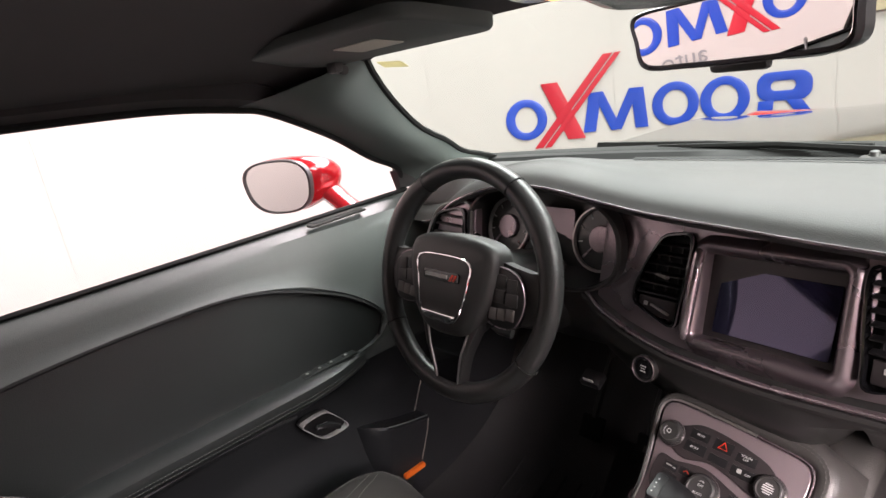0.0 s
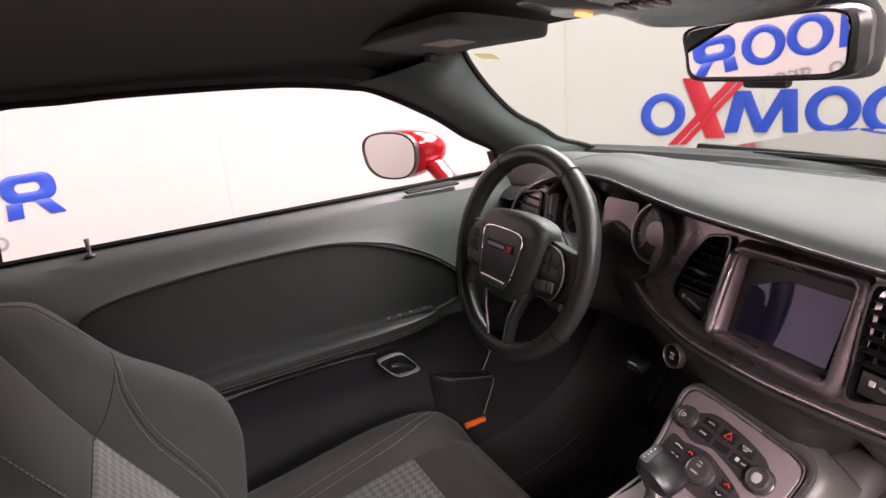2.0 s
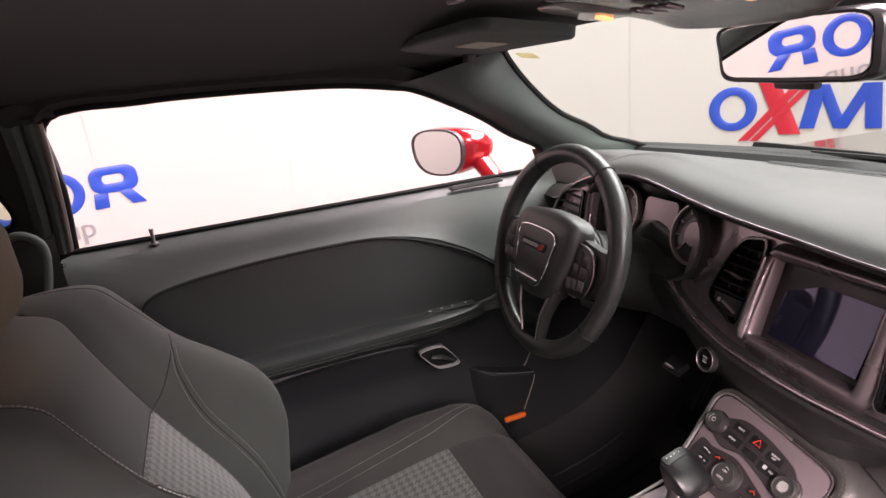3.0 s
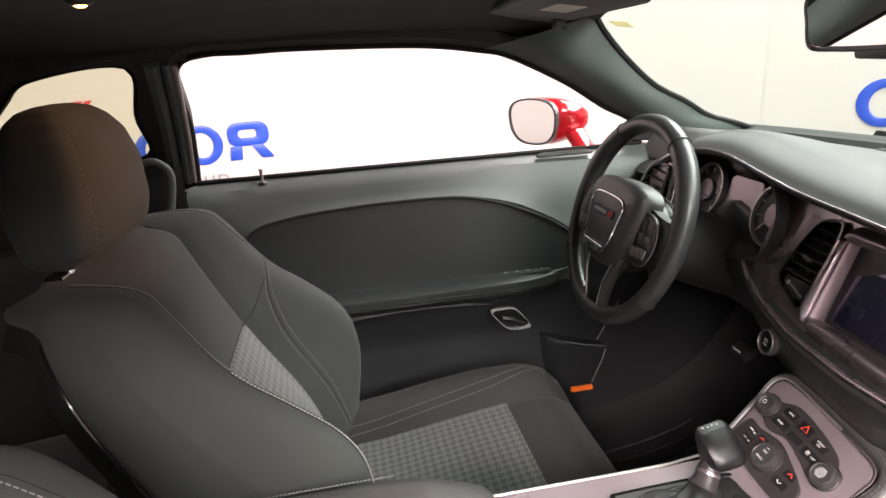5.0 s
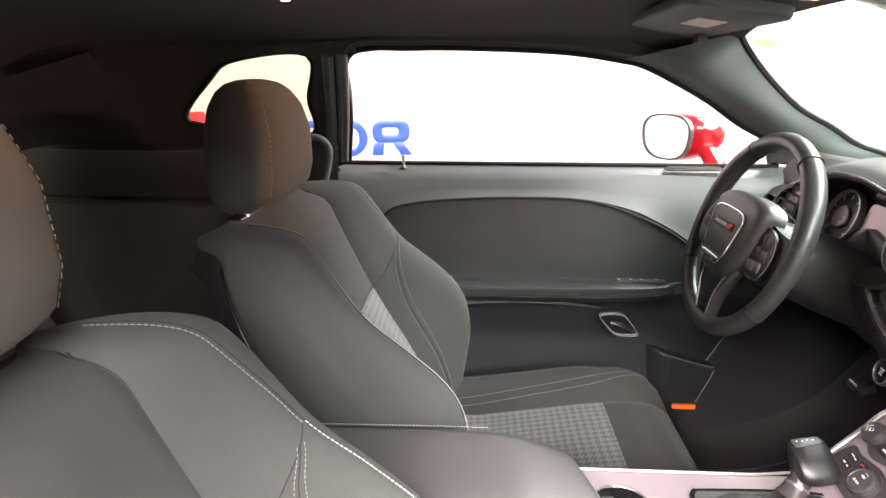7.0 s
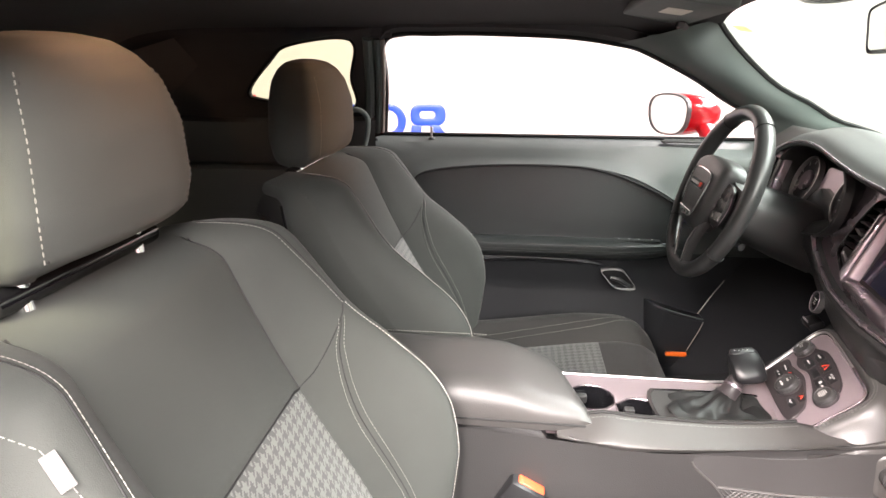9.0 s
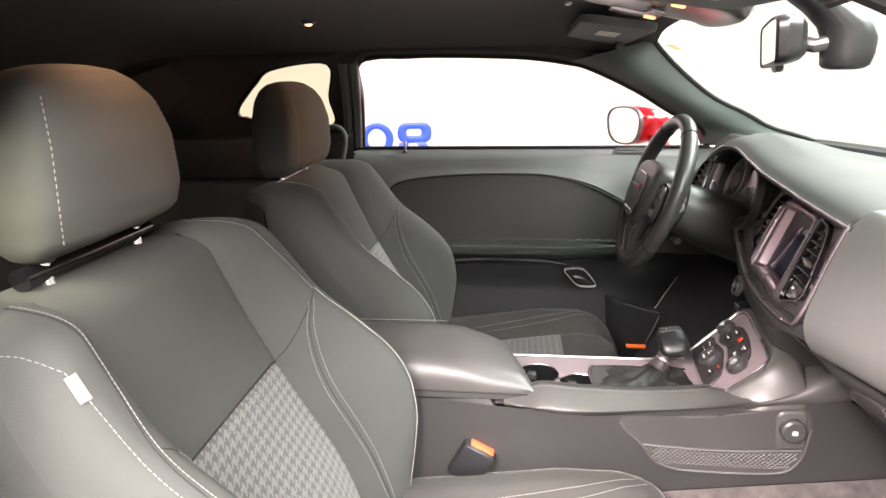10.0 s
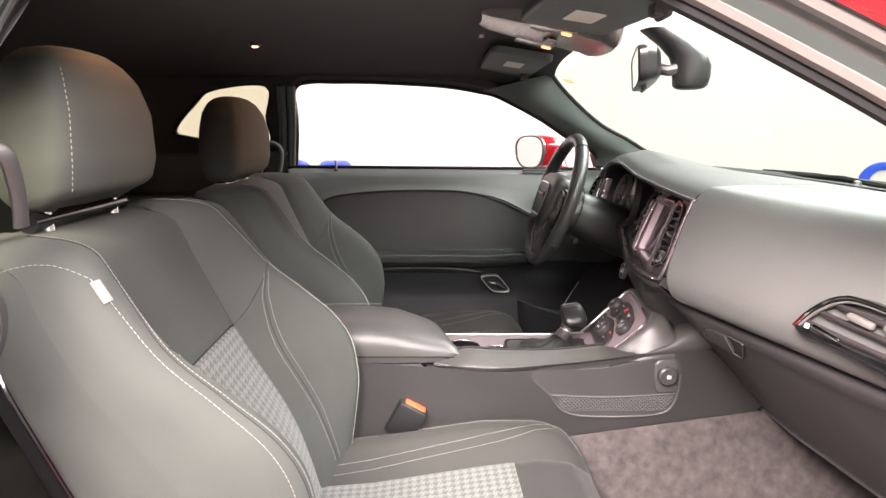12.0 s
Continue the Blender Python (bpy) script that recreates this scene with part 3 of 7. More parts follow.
        for x, z in ((0.78, 0.925), (0.82, 0.935), (0.90, 0.89), (0.95, 0.72), (0.92, 0.42), (0.88, 0.22)):
            rows.append([(-inn * x * (1 - 0.05 * max(0, (-1.3 - y)) ** 2), y, z) for y in np.linspace(-0.16, -2.1, 14)])
        part("rear_wing", loft(rows), M_PAINT, car, "red rear wing")
    # bonnet, cowl, bumper ends
    rows = []
    for y in np.linspace(1.43, 2.62, 12):
        rows.append([(x, y, 0.972 - 0.03 * (y - 1.4) - 0.16 * max(0, y - 2.2) ** 2 + 0.018 * math.cos(x * 4)) for x in np.linspace(-0.80, 0.80, 15)])
    part("bonnet", loft(rows), M_BONNET, car, "glossy black bonnet")
    part("nose", rbox((0, 2.66, 0.60), (1.5, 0.14, 0.6), 0.06, seg=3), M_PAINT, car)
    part("tail", rbox((0, -2.15, 0.68), (1.55, 0.14, 0.7), 0.06, seg=3), M_PAINT, car)
    rows = []
    for y in np.linspace(-1.5, -2.15, 6):
        rows.append([(x, y, 1.03 - 0.03 * (x / 0.7) ** 2) for x in np.linspace(-0.72, 0.72, 9)])
    part("boot_lid", loft(rows), M_PAINT, car, "red boot lid")
    rows = []
    for y, z in ((1.20, 0.99), (1.30, 1.008), (1.36, 0.99), (1.40, 0.985), (1.46, 0.975)):
        rows.append([(x, y - 0.10 * (x / 0.78) ** 2, z) for x in np.linspace(-0.78, 0.78, 17)])
    part("glass_foot", loft([[(x, y - 0.14 * (x / 0.78) ** 2, z) for x in np.linspace(-0.80, 0.80, 21)] for y, z in ((1.275, 1.006), (1.30, 1.026), (1.36, 1.030), (1.44, 1.016))]), M_RUBBER, car, "black rubber edge under the windscreen")
    part("cowl", loft(rows), M_DARK, car, "black plastic cowl under the windscreen")
    # windscreen, black band and seal
    left, right = even(spline(WS_EDGE, 30), 16), even(spline(flip(WS_EDGE), 30), 16)
    rows = []
    for n, (p, q) in enumerate(zip(left, right)):
        rows.append([tuple(np.array(p) * (1 - f) + np.array(q) * f + np.array((0, 0.125, 0.045 * (1 - n / 15))) * (1 - (2 * f - 1) ** 2)) for f in np.linspace(0, 1, 17)])
    ws = part("windscreen", loft(rows), M_GLASSW, car, "clear curved windscreen")
    part("windscreen_seal", tube([tuple(p) for p in left], 0.006, 6), M_RUBBER, car)
    part("windscreen_seal", tube([tuple(p) for p in right], 0.006, 6), M_RUBBER, car)
    part("windscreen_band", loft([[(r[0], r[1] - 0.004, r[2] - 0.004) for r in rows[-1]], [(r[0], r[1] - 0.05, r[2] + 0.018) for r in rows[-1]]]), M_GLOSSB, car)
    rows = []
    for f in np.linspace(0, 1, 8):
        rows.append([(x * (1 + 0.12 * f), -0.84 - 0.68 * f, 1.262 - 0.232 * f + 0.012 * math.cos(x * 2)) for x in np.linspace(-0.56, 0.56, 11)])
    part("rear_glass", loft(rows), M_GLASSR, car, "rear window, tinted dark to keep light out")
    for s in (1, -1):
        part("rear_roof_pillar", loft([[(s * x, -0.60 - 0.92 * f, 1.275 - 0.245 * f + dz) for f in np.linspace(0, 1, 6)] for x, dz in ((0.54, -0.01), (0.60, 0.0), (0.70, -0.06), (0.76, -0.16), (0.62, -0.06), (0.54, -0.01))]), M_LINER, car)
    part("parcel_shelf", rbox((0, -1.25, 0.985), (1.45, 0.55, 0.03), 0.01), M_LINER, car)
    # firewall and floor tunnel
    part("firewall", rbox((0, 1.33, 0.62), (1.62, 0.04, 0.74), 0.01), M_DARK, car)
    return car


build_body()

# carpeted floor with a raised toe board
rows = []
for y, z in ((-1.2, 0.30), (-0.1, 0.27), (0.62, 0.265), (0.86, 0.29), (1.02, 0.36), (1.16, 0.50), (1.28, 0.66)):
    rows.append([(x, y, z + max(0.0, 0.515 + 0.03 * max(0, y - 0.6) - z) * math.exp(-(x / 0.148) ** 8) + (0.03 if abs(x) > 0.7 else 0)) for x in np.linspace(-0.80, 0.80, 81)])
carpet = loft(spline(np.array(rows).reshape(7, -1), 40).reshape(40, 81, 3).tolist())
solo("floor", carpet, M_CARPET, "dark grey pile carpet of the car floor", "carpet", kind="structure")
# carpet turned up against the console's side
rows = []
for y in np.linspace(0.0, 1.28, 34):
    b = float(np.interp(y, (-0.38, 0.36, 0.62, 1.02, 1.28), (0.36, 0.475, 0.52, 0.575, 0.64)))
    rows.append([(0.1295, y, b + 0.002), (0.136, y, b - 0.004), (0.150, y, b - 0.035), (0.185, y, b - 0.13), (0.25, y, float(np.interp(y, (0, 0.62, 0.86, 1.05, 1.28), (0.245, 0.240, 0.262, 0.35, 0.61))))])
solo("floor_edge", loft(rows), M_CARPET, "dark grey carpet turned up beside the console", "carpet", kind="structure")


# ---- driver's door ----
def door_x(z):
    return float(np.interp(z, (0.70, 0.85, 0.90, 0.94, 0.985, 1.000, 1.007), (-0.735, -0.738, -0.742, -0.750, -0.766, -0.781, -0.806)))


DOOR_INSERT = [(-0.048, 0.870), (-0.035, 0.900), (0.010, 0.918), (0.12, 0.931), (0.25, 0.937), (0.40, 0.936), (0.48, 0.925), (0.56, 0.900), (0.66, 0.852), (0.73, 0.79),
               (0.715, 0.745), (0.64, 0.728), (0.40, 0.728), (0.15, 0.73), (0.02, 0.750), (-0.035, 0.81)]


def build_door():
    door = thing("driver_door", (-0.80, 0.35, 0.36), "closed car door with grey-green padded trim and dark insert", "car door")
    o = even(spline(DOOR_INSERT, 160, True), 96, True)
    cy, cz = 0.33, 0.845
    rows = [[], [], [], [], [], [], []]
    for y, z in o:
        dy, dz = y - cy, z - cz
        k = min((0.97 - cy) / dy if dy > 1e-6 else 9, (-0.165 - cy) / dy if dy < -1e-6 else 9, (1.007 - cz) / dz if dz > 1e-6 else 9, (0.695 - cz) / dz if dz < -1e-6 else 9)
        for row, f in zip(rows, (0, 0.04, 0.12, 0.3, 0.55, 0.8, 1.0)):
            g = 1 + (k - 1) * f
            yy, zz = cy + dy * g, cz + dz * g
            lip = 0.010 * math.exp(-(f / 0.10) ** 2) if f else 0.002
            row.append((door_x(zz) + lip, yy, zz))
    part("upper_trim", loft(rows, True), M_DOOR, door, "grey-green soft upper door trim")
    rows = []
    for f, d in ((1.0, 0.002), (0.985, -0.012), (0.96, -0.018), (0.85, -0.022), (0.6, -0.030), (0.3, -0.034), (0.05, -0.035)):
        rows.append([(door_x(cz + (z - cz) * f) + d, cy + (y - cy) * f, cz + (z - cz) * f) for y, z in o])
    part("insert_panel", loft(rows, True, True), M_DOORIN, door, "dark vinyl door insert with dull sheen")
    part("insert_piping", tube([(door_x(z) + 0.008, y, z) for y, z in even(spline(DOOR_INSERT[:11], 80), 80)], 0.0035, 6), M_SEAMD, door)
    # armrest
    rows = []
    for y in np.concatenate([np.linspace(-0.10, 0.55, 20), np.linspace(0.57, 0.672, 10)]):
        f = max(0.0, (y - 0.50) / 0.172)
        w = 1 - 0.55 * f ** 2
        row = []
        for x, z in ((0.0, 0.736), (0.03, 0.737), (0.052, 0.734), (0.062, 0.726), (0.064, 0.714), (0.058, 0.696), (0.040, 0.680), (0.0, 0.672)):
            row.append((-0.760 + x * w * 1.15, y, 0.712 + (z - 0.712) * (0.5 + 0.5 * w)))
        rows.append(row)
    part("armrest", loft(rows, False), M_DOORIN, door, "padded black door armrest")
    for dz, mat in ((0.0, M_STITCHG), (-0.007, M_STITCHG)):
        part("stitching", dashes([(-0.760 + 0.0755 * (1 - 0.55 * max(0, (y - 0.5) / 0.172) ** 2), y, 0.7125 + dz) for y in np.linspace(-0.05, 0.655, 40)], 0.006, 0.004, 0.0008), mat, door)
    # window and mirror switches on the armrest
    plate_ = part("switch_plate", rbox((-0.728, 0.585, 0.7362), (0.028, 0.125, 0.004), 0.0018), M_DOORIN, door)
    for y, w in ((0.535, 0.022), (0.563, 0.024), (0.59, 0.018), (0.625, 0.02)):
        part("switch", rbox((-0.728, y, 0.7375), (0.016, w * 0.8, 0.0032), 0.0012), M_DARK, plate_)
        part("switch_mark", rbox((-0.726, y, 0.7392), (0.006, 0.005, 0.0008), 0), M_MARK, plate_, smooth=0)
    # lower panel with the swept front edge
    zs = np.linspace(0.70, 0.33, 20)
    rows = []
    for z in zs:
        x = float(np.interp(z, (0.33, 0.42, 0.50, 0.58, 0.66, 0.70), (-0.745, -0.722, -0.738, -0.752, -0.748, -0.736)))
        yf = float(np.interp(z, (0.33, 0.43, 0.50, 0.528, 0.57, 0.64, 0.70), (0.62, 0.71, 0.765, 0.785, 0.808, 0.85, 0.90)))
        rows.append([(x + (0.018 * math.exp(-((y - 0.75) / 0.09) ** 2 - ((z - 0.61) / 0.07) ** 2)), y, z) for y in np.linspace(-0.165, yf, 40)])
    part("lower_panel", loft(rows), M_DOORLOW, door, "black moulded lower door panel")
    part("panel_edge", tube([rows[k][-1] for k in range(4, 11)], 0.0018, 6), M_STRIP, door)
    # sculpted swage over the pocket
    sw = spline([(-0.742, -0.02, 0.60), (-0.738, 0.12, 0.655), (-0.738, 0.25, 0.672), (-0.740, 0.40, 0.668), (-0.742, 0.50, 0.655)], 30)
    part("swage", tube([tuple(p) for p in sw], [0.012 * math.sin(math.pi * (0.06 + 0.9 * k / 29)) + 0.002 for k in range(30)], 8), M_DOORLOW, door)
    # map pocket
    top = spline([(0.625, 0.556), (0.66, 0.549), (0.70, 0.537), (0.74, 0.526), (0.785, 0.516)], 24)
    rows = []
    for d, x in ((0.0, -0.742), (0.0, -0.704), (-0.006, -0.698), (-0.03, -0.698), (-0.10, -0.704), (-0.17, -0.722)):
        rows.append([(-0.748 + (x + 0.748) * min(1.0, max(0.0, (y - 0.625) / 0.05)) ** 0.6, 0.625 + (y - 0.625) * (1 + d * 1.5 - 6 * d * d), z + d) for y, z in top])
    part("door_pocket", loft(rows), M_DOORLOW, door, "door pocket with pale upper edge")
    part("pocket_lip", tube([(-0.701, y, z + 0.001) for y, z in top[8:]], 0.0018, 6), M_PILLAR, door)
    part("pocket_edge", tube([r[-1] for r in rows[2:5]], 0.0016, 6), M_STRIP, door)
    # release handle in its bezel
    hb = even(spline([(0.494, 0.640), (0.500, 0.648), (0.525, 0.651), (0.548, 0.649), (0.560, 0.641), (0.578, 0.620), (0.592, 0.600), (0.590, 0.591), (0.565, 0.589), (0.540, 0.592), (0.524, 0.603), (0.508, 0.622)], 90, True), 60, True)
    c = hb.mean(0)
    inner = c + (hb - c) * np.array((0.935, 0.90))
    m = axes((-0.715, 0, 0), (0, 1, 0), (0, 0, 1))
    hz = part("handle_bezel", frame_ring(hb, inner, 0.012, m, 0.002), M_HANDLE, door, "satin chrome handle bezel")
    part("handle_cup", plate(hb * 0.97 + c * 0.03, 0.012, axes((-0.730, 0, 0), (0, 1, 0), (0, 0, 1))), M_SLAT, door)
    part("handle_lever", tube([(-0.714, 0.522, 0.627), (-0.712, 0.545, 0.622), (-0.714, 0.572, 0.604)], [0.005, 0.008, 0.006], 8), M_SLAT, hz, "dark release lever")
    # small demister grille and lock pin on the belt
    gr = part("demister_grille", rbox((-0.776, 0.70, 1.004), (0.020, 0.135, 0.007), 0.003), M_DARK, door)
    for k in range(3):
        part("slat", rbox((-0.782 + 0.006 * k, 0.70, 1.0085), (0.002, 0.122, 0.003), 0), M_DOOR, gr, smooth=0)
    pin = part("lock_pin_base", lathe([(0.009, 0), (0.009, 0.003), (0.006, 0.006)], Matrix.Translation((-0.786, 0.0, 0.998)), 14), M_DARK, door)
    part("lock_pin", lathe([(0.0035, 0), (0.0035, 0.022), (0.0048, 0.026), (0.004, 0.032)], Matrix.Translation((-0.786, 0.0, 1.0)), 12), M_SILVER, pin, "small metal lock pin")
    # belt seals, pane and outer skin
    part("belt_seal", tube([(-0.803, y, 1.010) for y in np.linspace(-0.15, 0.91, 12)], 0.005, 6), M_RUBBER, door)
    edge = spline(OPENING, 60)
    bm = bmesh.new()
    bm.faces.new([bm.verts.new((p[0] - 0.008, p[1], p[2])) for p in edge])
    pane = part("window_pane", bm, M_GLASS, door, "clear raised side window", smooth=0)
    pane.visible_shadow = False
    rows = []
    for x, z in ((-0.812, 1.008), (-0.835, 1.0), (-0.90, 0.93), (-0.935, 0.75), (-0.92, 0.45), (-0.87, 0.26)):
        rows.append([(x, y, z) for y in np.linspace(-0.16, 0.96, 12)])
    part("door_skin", loft(rows), M_PAINT, door, "glossy red outer door skin")
    part("corner_trim", loft([[(-0.806, 0.885, 1.012), (-0.79, 0.885, 1.02), (-0.785, 0.93, 1.02)], [(-0.79, 0.862, 1.062), (-0.772, 0.87, 1.065), (-0.755, 0.95, 1.07)]]), M_DARK, door)
    return door


def build_door_mirror():
    mir = thing("door_mirror", (-0.90, 0.74, 0.99), "glossy red door mirror with pale rounded glass", "mirror")
    # glass faces back and a little inwards
    m = axes((-0.984, 0.694, 1.058), (0.915, 0.40, 0.03), (0, -0.02, 1))
    out = [(a * 0.088 * (1 + 0.10 * b), b * 0.058) for a, b in ((math.copysign(abs(math.cos(t)) ** 0.75, math.cos(t)), math.copysign(abs(math.sin(t)) ** 0.75, math.sin(t))) for t in np.linspace(0, 2 * math.pi, 48, endpoint=False))]
    out = np.array(out)
    rows = []
    for d, k in ((0.004, 1.0), (0.0, 1.05), (-0.02, 1.09), (-0.045, 1.02), (-0.07, 0.85), (-0.09, 0.55), (-0.096, 0.15)):
        rows.append([m @ V(p[0] * k + (1.0 - k) * 0.03 - d * 0.55, p[1] * k, d) for p in out])
    part("housing", loft(rows, True, True), M_PAINT, mir, "glossy red mirror housing")
    part("rim", frame_ring(out * 1.06, out * 0.97, 0.012, m @ Matrix.Translation((0, 0, 0.008)), 0.003), M_DARK, mir, "black mirror rim")
    part("mirror_glass", plate(out * 0.985, 0.006, m @ Matrix.Translation((0, 0, 0.005))), M_MIRROR, mir, "pale mirror glass", smooth=0)
    part("stalk", tube([(-0.92, 0.785, 1.03), (-0.885, 0.79, 1.005), (-0.855, 0.795, 0.985), (-0.82, 0.80, 0.975)], [0.032, 0.030, 0.034, 0.038], 12, flat=0.6), M_PAINT, mir, "red mirror foot")
    return mir


build_door()
build_door_mirror()


# ---- dashboard ----
BROW = np.array([(-0.80, 0.880, 0.955), (-0.667, 0.851, 0.972), (-0.579, 0.843, 1.020), (-0.491, 0.834, 1.051), (-0.415, 0.827, 1.065), (-0.337, 0.820, 1.068), (-0.238, 0.811, 1.056),
                 (-0.144, 0.802, 1.046), (-0.027, 0.791, 1.041), (0.066, 0.782, 1.037), (0.240, 0.766, 1.033)])
LOWER = np.array([(-0.80, 0.880, 0.885), (-0.62, 0.850, 0.890), (-0.45, 0.832, 0.895), (-0.32, 0.822, 0.905), (-0.27, 0.815, 0.900), (-0.24, 0.810, 0.878), (-0.186, 0.800, 0.857), (-0.117, 0.786, 0.846),
                  (-0.056, 0.774, 0.846), (0.02, 0.759, 0.850), (0.09, 0.746, 0.859), (0.15, 0.735, 0.868), (0.240, 0.718, 0.885)])
BROW_S, LOWER_S = spline(BROW, 200), spline(LOWER, 200)


def brow(x):
    return float(np.interp(x, BROW_S[:, 0], BROW_S[:, 1])), float(np.interp(x, BROW_S[:, 0], BROW_S[:, 2]))


def lower(x):
    return float(np.interp(x, LOWER_S[:, 0], LOWER_S[:, 1])), float(np.interp(x, LOWER_S[:, 0], LOWER_S[:, 2]))


def dash_profile(x):
    c = 0.10 * (x / 0.78) ** 2
    if x < 0.236:
        yb, zb = brow(x)
        yl, zl = lower(x)
        yt = yl + 0.35 * (zb - zl)
        # the lower edge tucks in towards the glove box
        k = min(1.0, max(0.0, (x - 0.06) / 0.08))
        return [(1.285 - c, 1.010), (1.20 - c, 1.030), (1.10 - c, 1.045), (0.99 - 0.5 * c, max(zb, 1.05) + 0.006), (0.91, zb + 0.022), (yb + 0.060, zb + 0.019), (yb + 0.022, zb + 0.010), (yb + 0.001, zb - 0.006),
                (yb + 0.03, zb - 0.014), (yt + 0.10, zb - 0.03), (yl + 0.10, zl + 0.02), (yl + 0.015, zl + 0.004), (yl, zl - 0.010), (yl + 0.003 + 0.022 * k, zl - 0.045 + 0.010 * k), (yl + 0.035 + 0.045 * k, zl - 0.10 + 0.058 * k), (yl + 0.16, zl - 0.20 + 0.15 * k)]
    s = x - 0.24
    h = min(1.0, s / 0.16)
    return [(1.285 - c, 1.010), (1.20 - c, 1.030), (1.10 - c, 1.045 + 0.002 * h), (0.99 - 0.5 * c * (1 - h), 1.056), (0.91 + 0.14 * s, 1.053 + 0.003 * h), (0.814 + 0.025 * h + 0.21 * s, 1.051 - 0.004 * h), (0.786 + 0.27 * s, 1.044 - 0.020 * h), (0.760 + 0.29 * s, 1.006 - 0.024 * h),
            (0.740 + 0.30 * s, 0.935), (0.732 + 0.30 * s, 0.89), (0.742 + 0.29 * s, 0.857), (0.760 + 0.27 * s, 0.842), (0.785 + 0.25 * s, 0.834), (0.85 + 0.2 * s, 0.80), (0.92 + 0.15 * s, 0.72), (1.02 + 0.1 * s, 0.62)]


def face_pt(x, f, out=0.0):
    """A point of the middle panel: f from 0 (below) to 1 (under the brow)."""
    yl, zl = lower(x)
    zb = brow(x)[1]
    z = zl + 0.006 + (zb - 0.012 - zl - 0.006) * f
    return (x + 0.02 * out, yl + 0.010 + 0.35 * (z - zl) - out, z)


STACK = axes((0.0, 0.797, 0.931), (1, -0.20, 0.06), (0, 0.36, 1))


def vent(dash, outline, m, slats, label):
    """An air outlet: rim, dark well, slats, thumb tab and wheel."""
    o = even(np.array(outline), 60, True)
    c = o.mean(0)
    v = part("air_vent", frame_ring(o, c + (o - c) * np.array((0.90, 0.945)), 0.016, m @ Matrix.Translation((0, 0, 0.004)), 0.002), M_GLOSSB, dash, label)
    part("well", plate(c + (o - c) * 0.96, 0.004, m @ Matrix.Translation((0, 0, -0.014))), M_RUBBER, v)
    part("rim", tube([m @ V(*(c + (p - c) * 1.005), 0.003) for p in o], 0.0011, 6, closed=True), M_SATIN, v, "thin graphite rim")
    lo, hi = o[:, 1].min(), o[:, 1].max()

    def span(y):
        xs = [p[0] for p in o if abs(p[1] - y) < (hi - lo) / 14]
        return (min(xs), max(xs)) if len(xs) > 1 else (c[0] - 0.01, c[0] + 0.01)

    for k in range(slats):
        y = lo + (hi - lo) * (0.27 + 0.64 * (k + 0.5) / slats)
        a, b = span(y)
        bm = rbox((0, 0, 0), ((b - a) * 0.84, 0.0026, 0.012), 0.0009, Matrix.Rotation(radians(24), 3, "X"), 1)
        bmesh.ops.transform(bm, matrix=m @ Matrix.Translation(((a + b) / 2, y, -0.004)), verts=bm.verts)
        part("slat", bm, M_SLAT, v)
    for f in (0.25, 0.5, 0.75):
        y = lo + (hi - lo) * 0.56
        a, b = span(y)
        bm = rbox((0, 0, 0), (0.0016, (hi - lo) * 0.54, 0.006), 0.0005, None, 1)
        bmesh.ops.transform(bm, matrix=m @ Matrix.Translation((a + (b - a) * f, y, -0.010)), verts=bm.verts)
        part("vane", bm, M_SLAT, v)
    a, b = span(lo + (hi - lo) * 0.50)
    bm = rbox((0, 0, 0), (0.020, 0.006, 0.009), 0.002, Matrix.Rotation(radians(-10), 3, "Z"))
    bmesh.ops.transform(bm, matrix=m @ Matrix.Translation(((a + b) / 2 + 0.002, lo + (hi - lo) * 0.52, 0.003)), verts=bm.verts)
    part("tab", bm, M_KEY, v, "satin thumb tab")
    # sloping floor of the outlet with its thumb wheel
    y0 = lo + (hi - lo) * 0.155
    a, b = span(y0)
    bm = rbox((0, 0, 0), ((b - a) * 0.80, (hi - lo) * 0.20, 0.005), 0.002)
    bmesh.ops.transform(bm, matrix=m @ Matrix.Translation(((a + b) / 2, y0 + 0.002, -0.004)), verts=bm.verts)
    part("floor_plate", bm, M_BEZEL, v)
    bm = rbox((0, 0, 0), ((b - a) * 0.42, 0.0034, 0.005), 0.0012, Matrix.Rotation(radians(-16), 3, "Z"))
    bmesh.ops.transform(bm, matrix=m @ Matrix.Translation(((a + b) / 2 + 0.008, y0, 0.0)), verts=bm.verts)
    part("wheel_strip", bm, M_SILVER, v, "silver thumb wheel strip")
    bm = rbox((0, 0, 0), (0.006, 0.006, 0.002), 0)
    bmesh.ops.transform(bm, matrix=m @ Matrix.Translation(((a + b) / 2 - 0.018, y0 + 0.005, -0.0008)), verts=bm.verts)
    part("mark", bm, M_MARK, v, smooth=0)
    return v


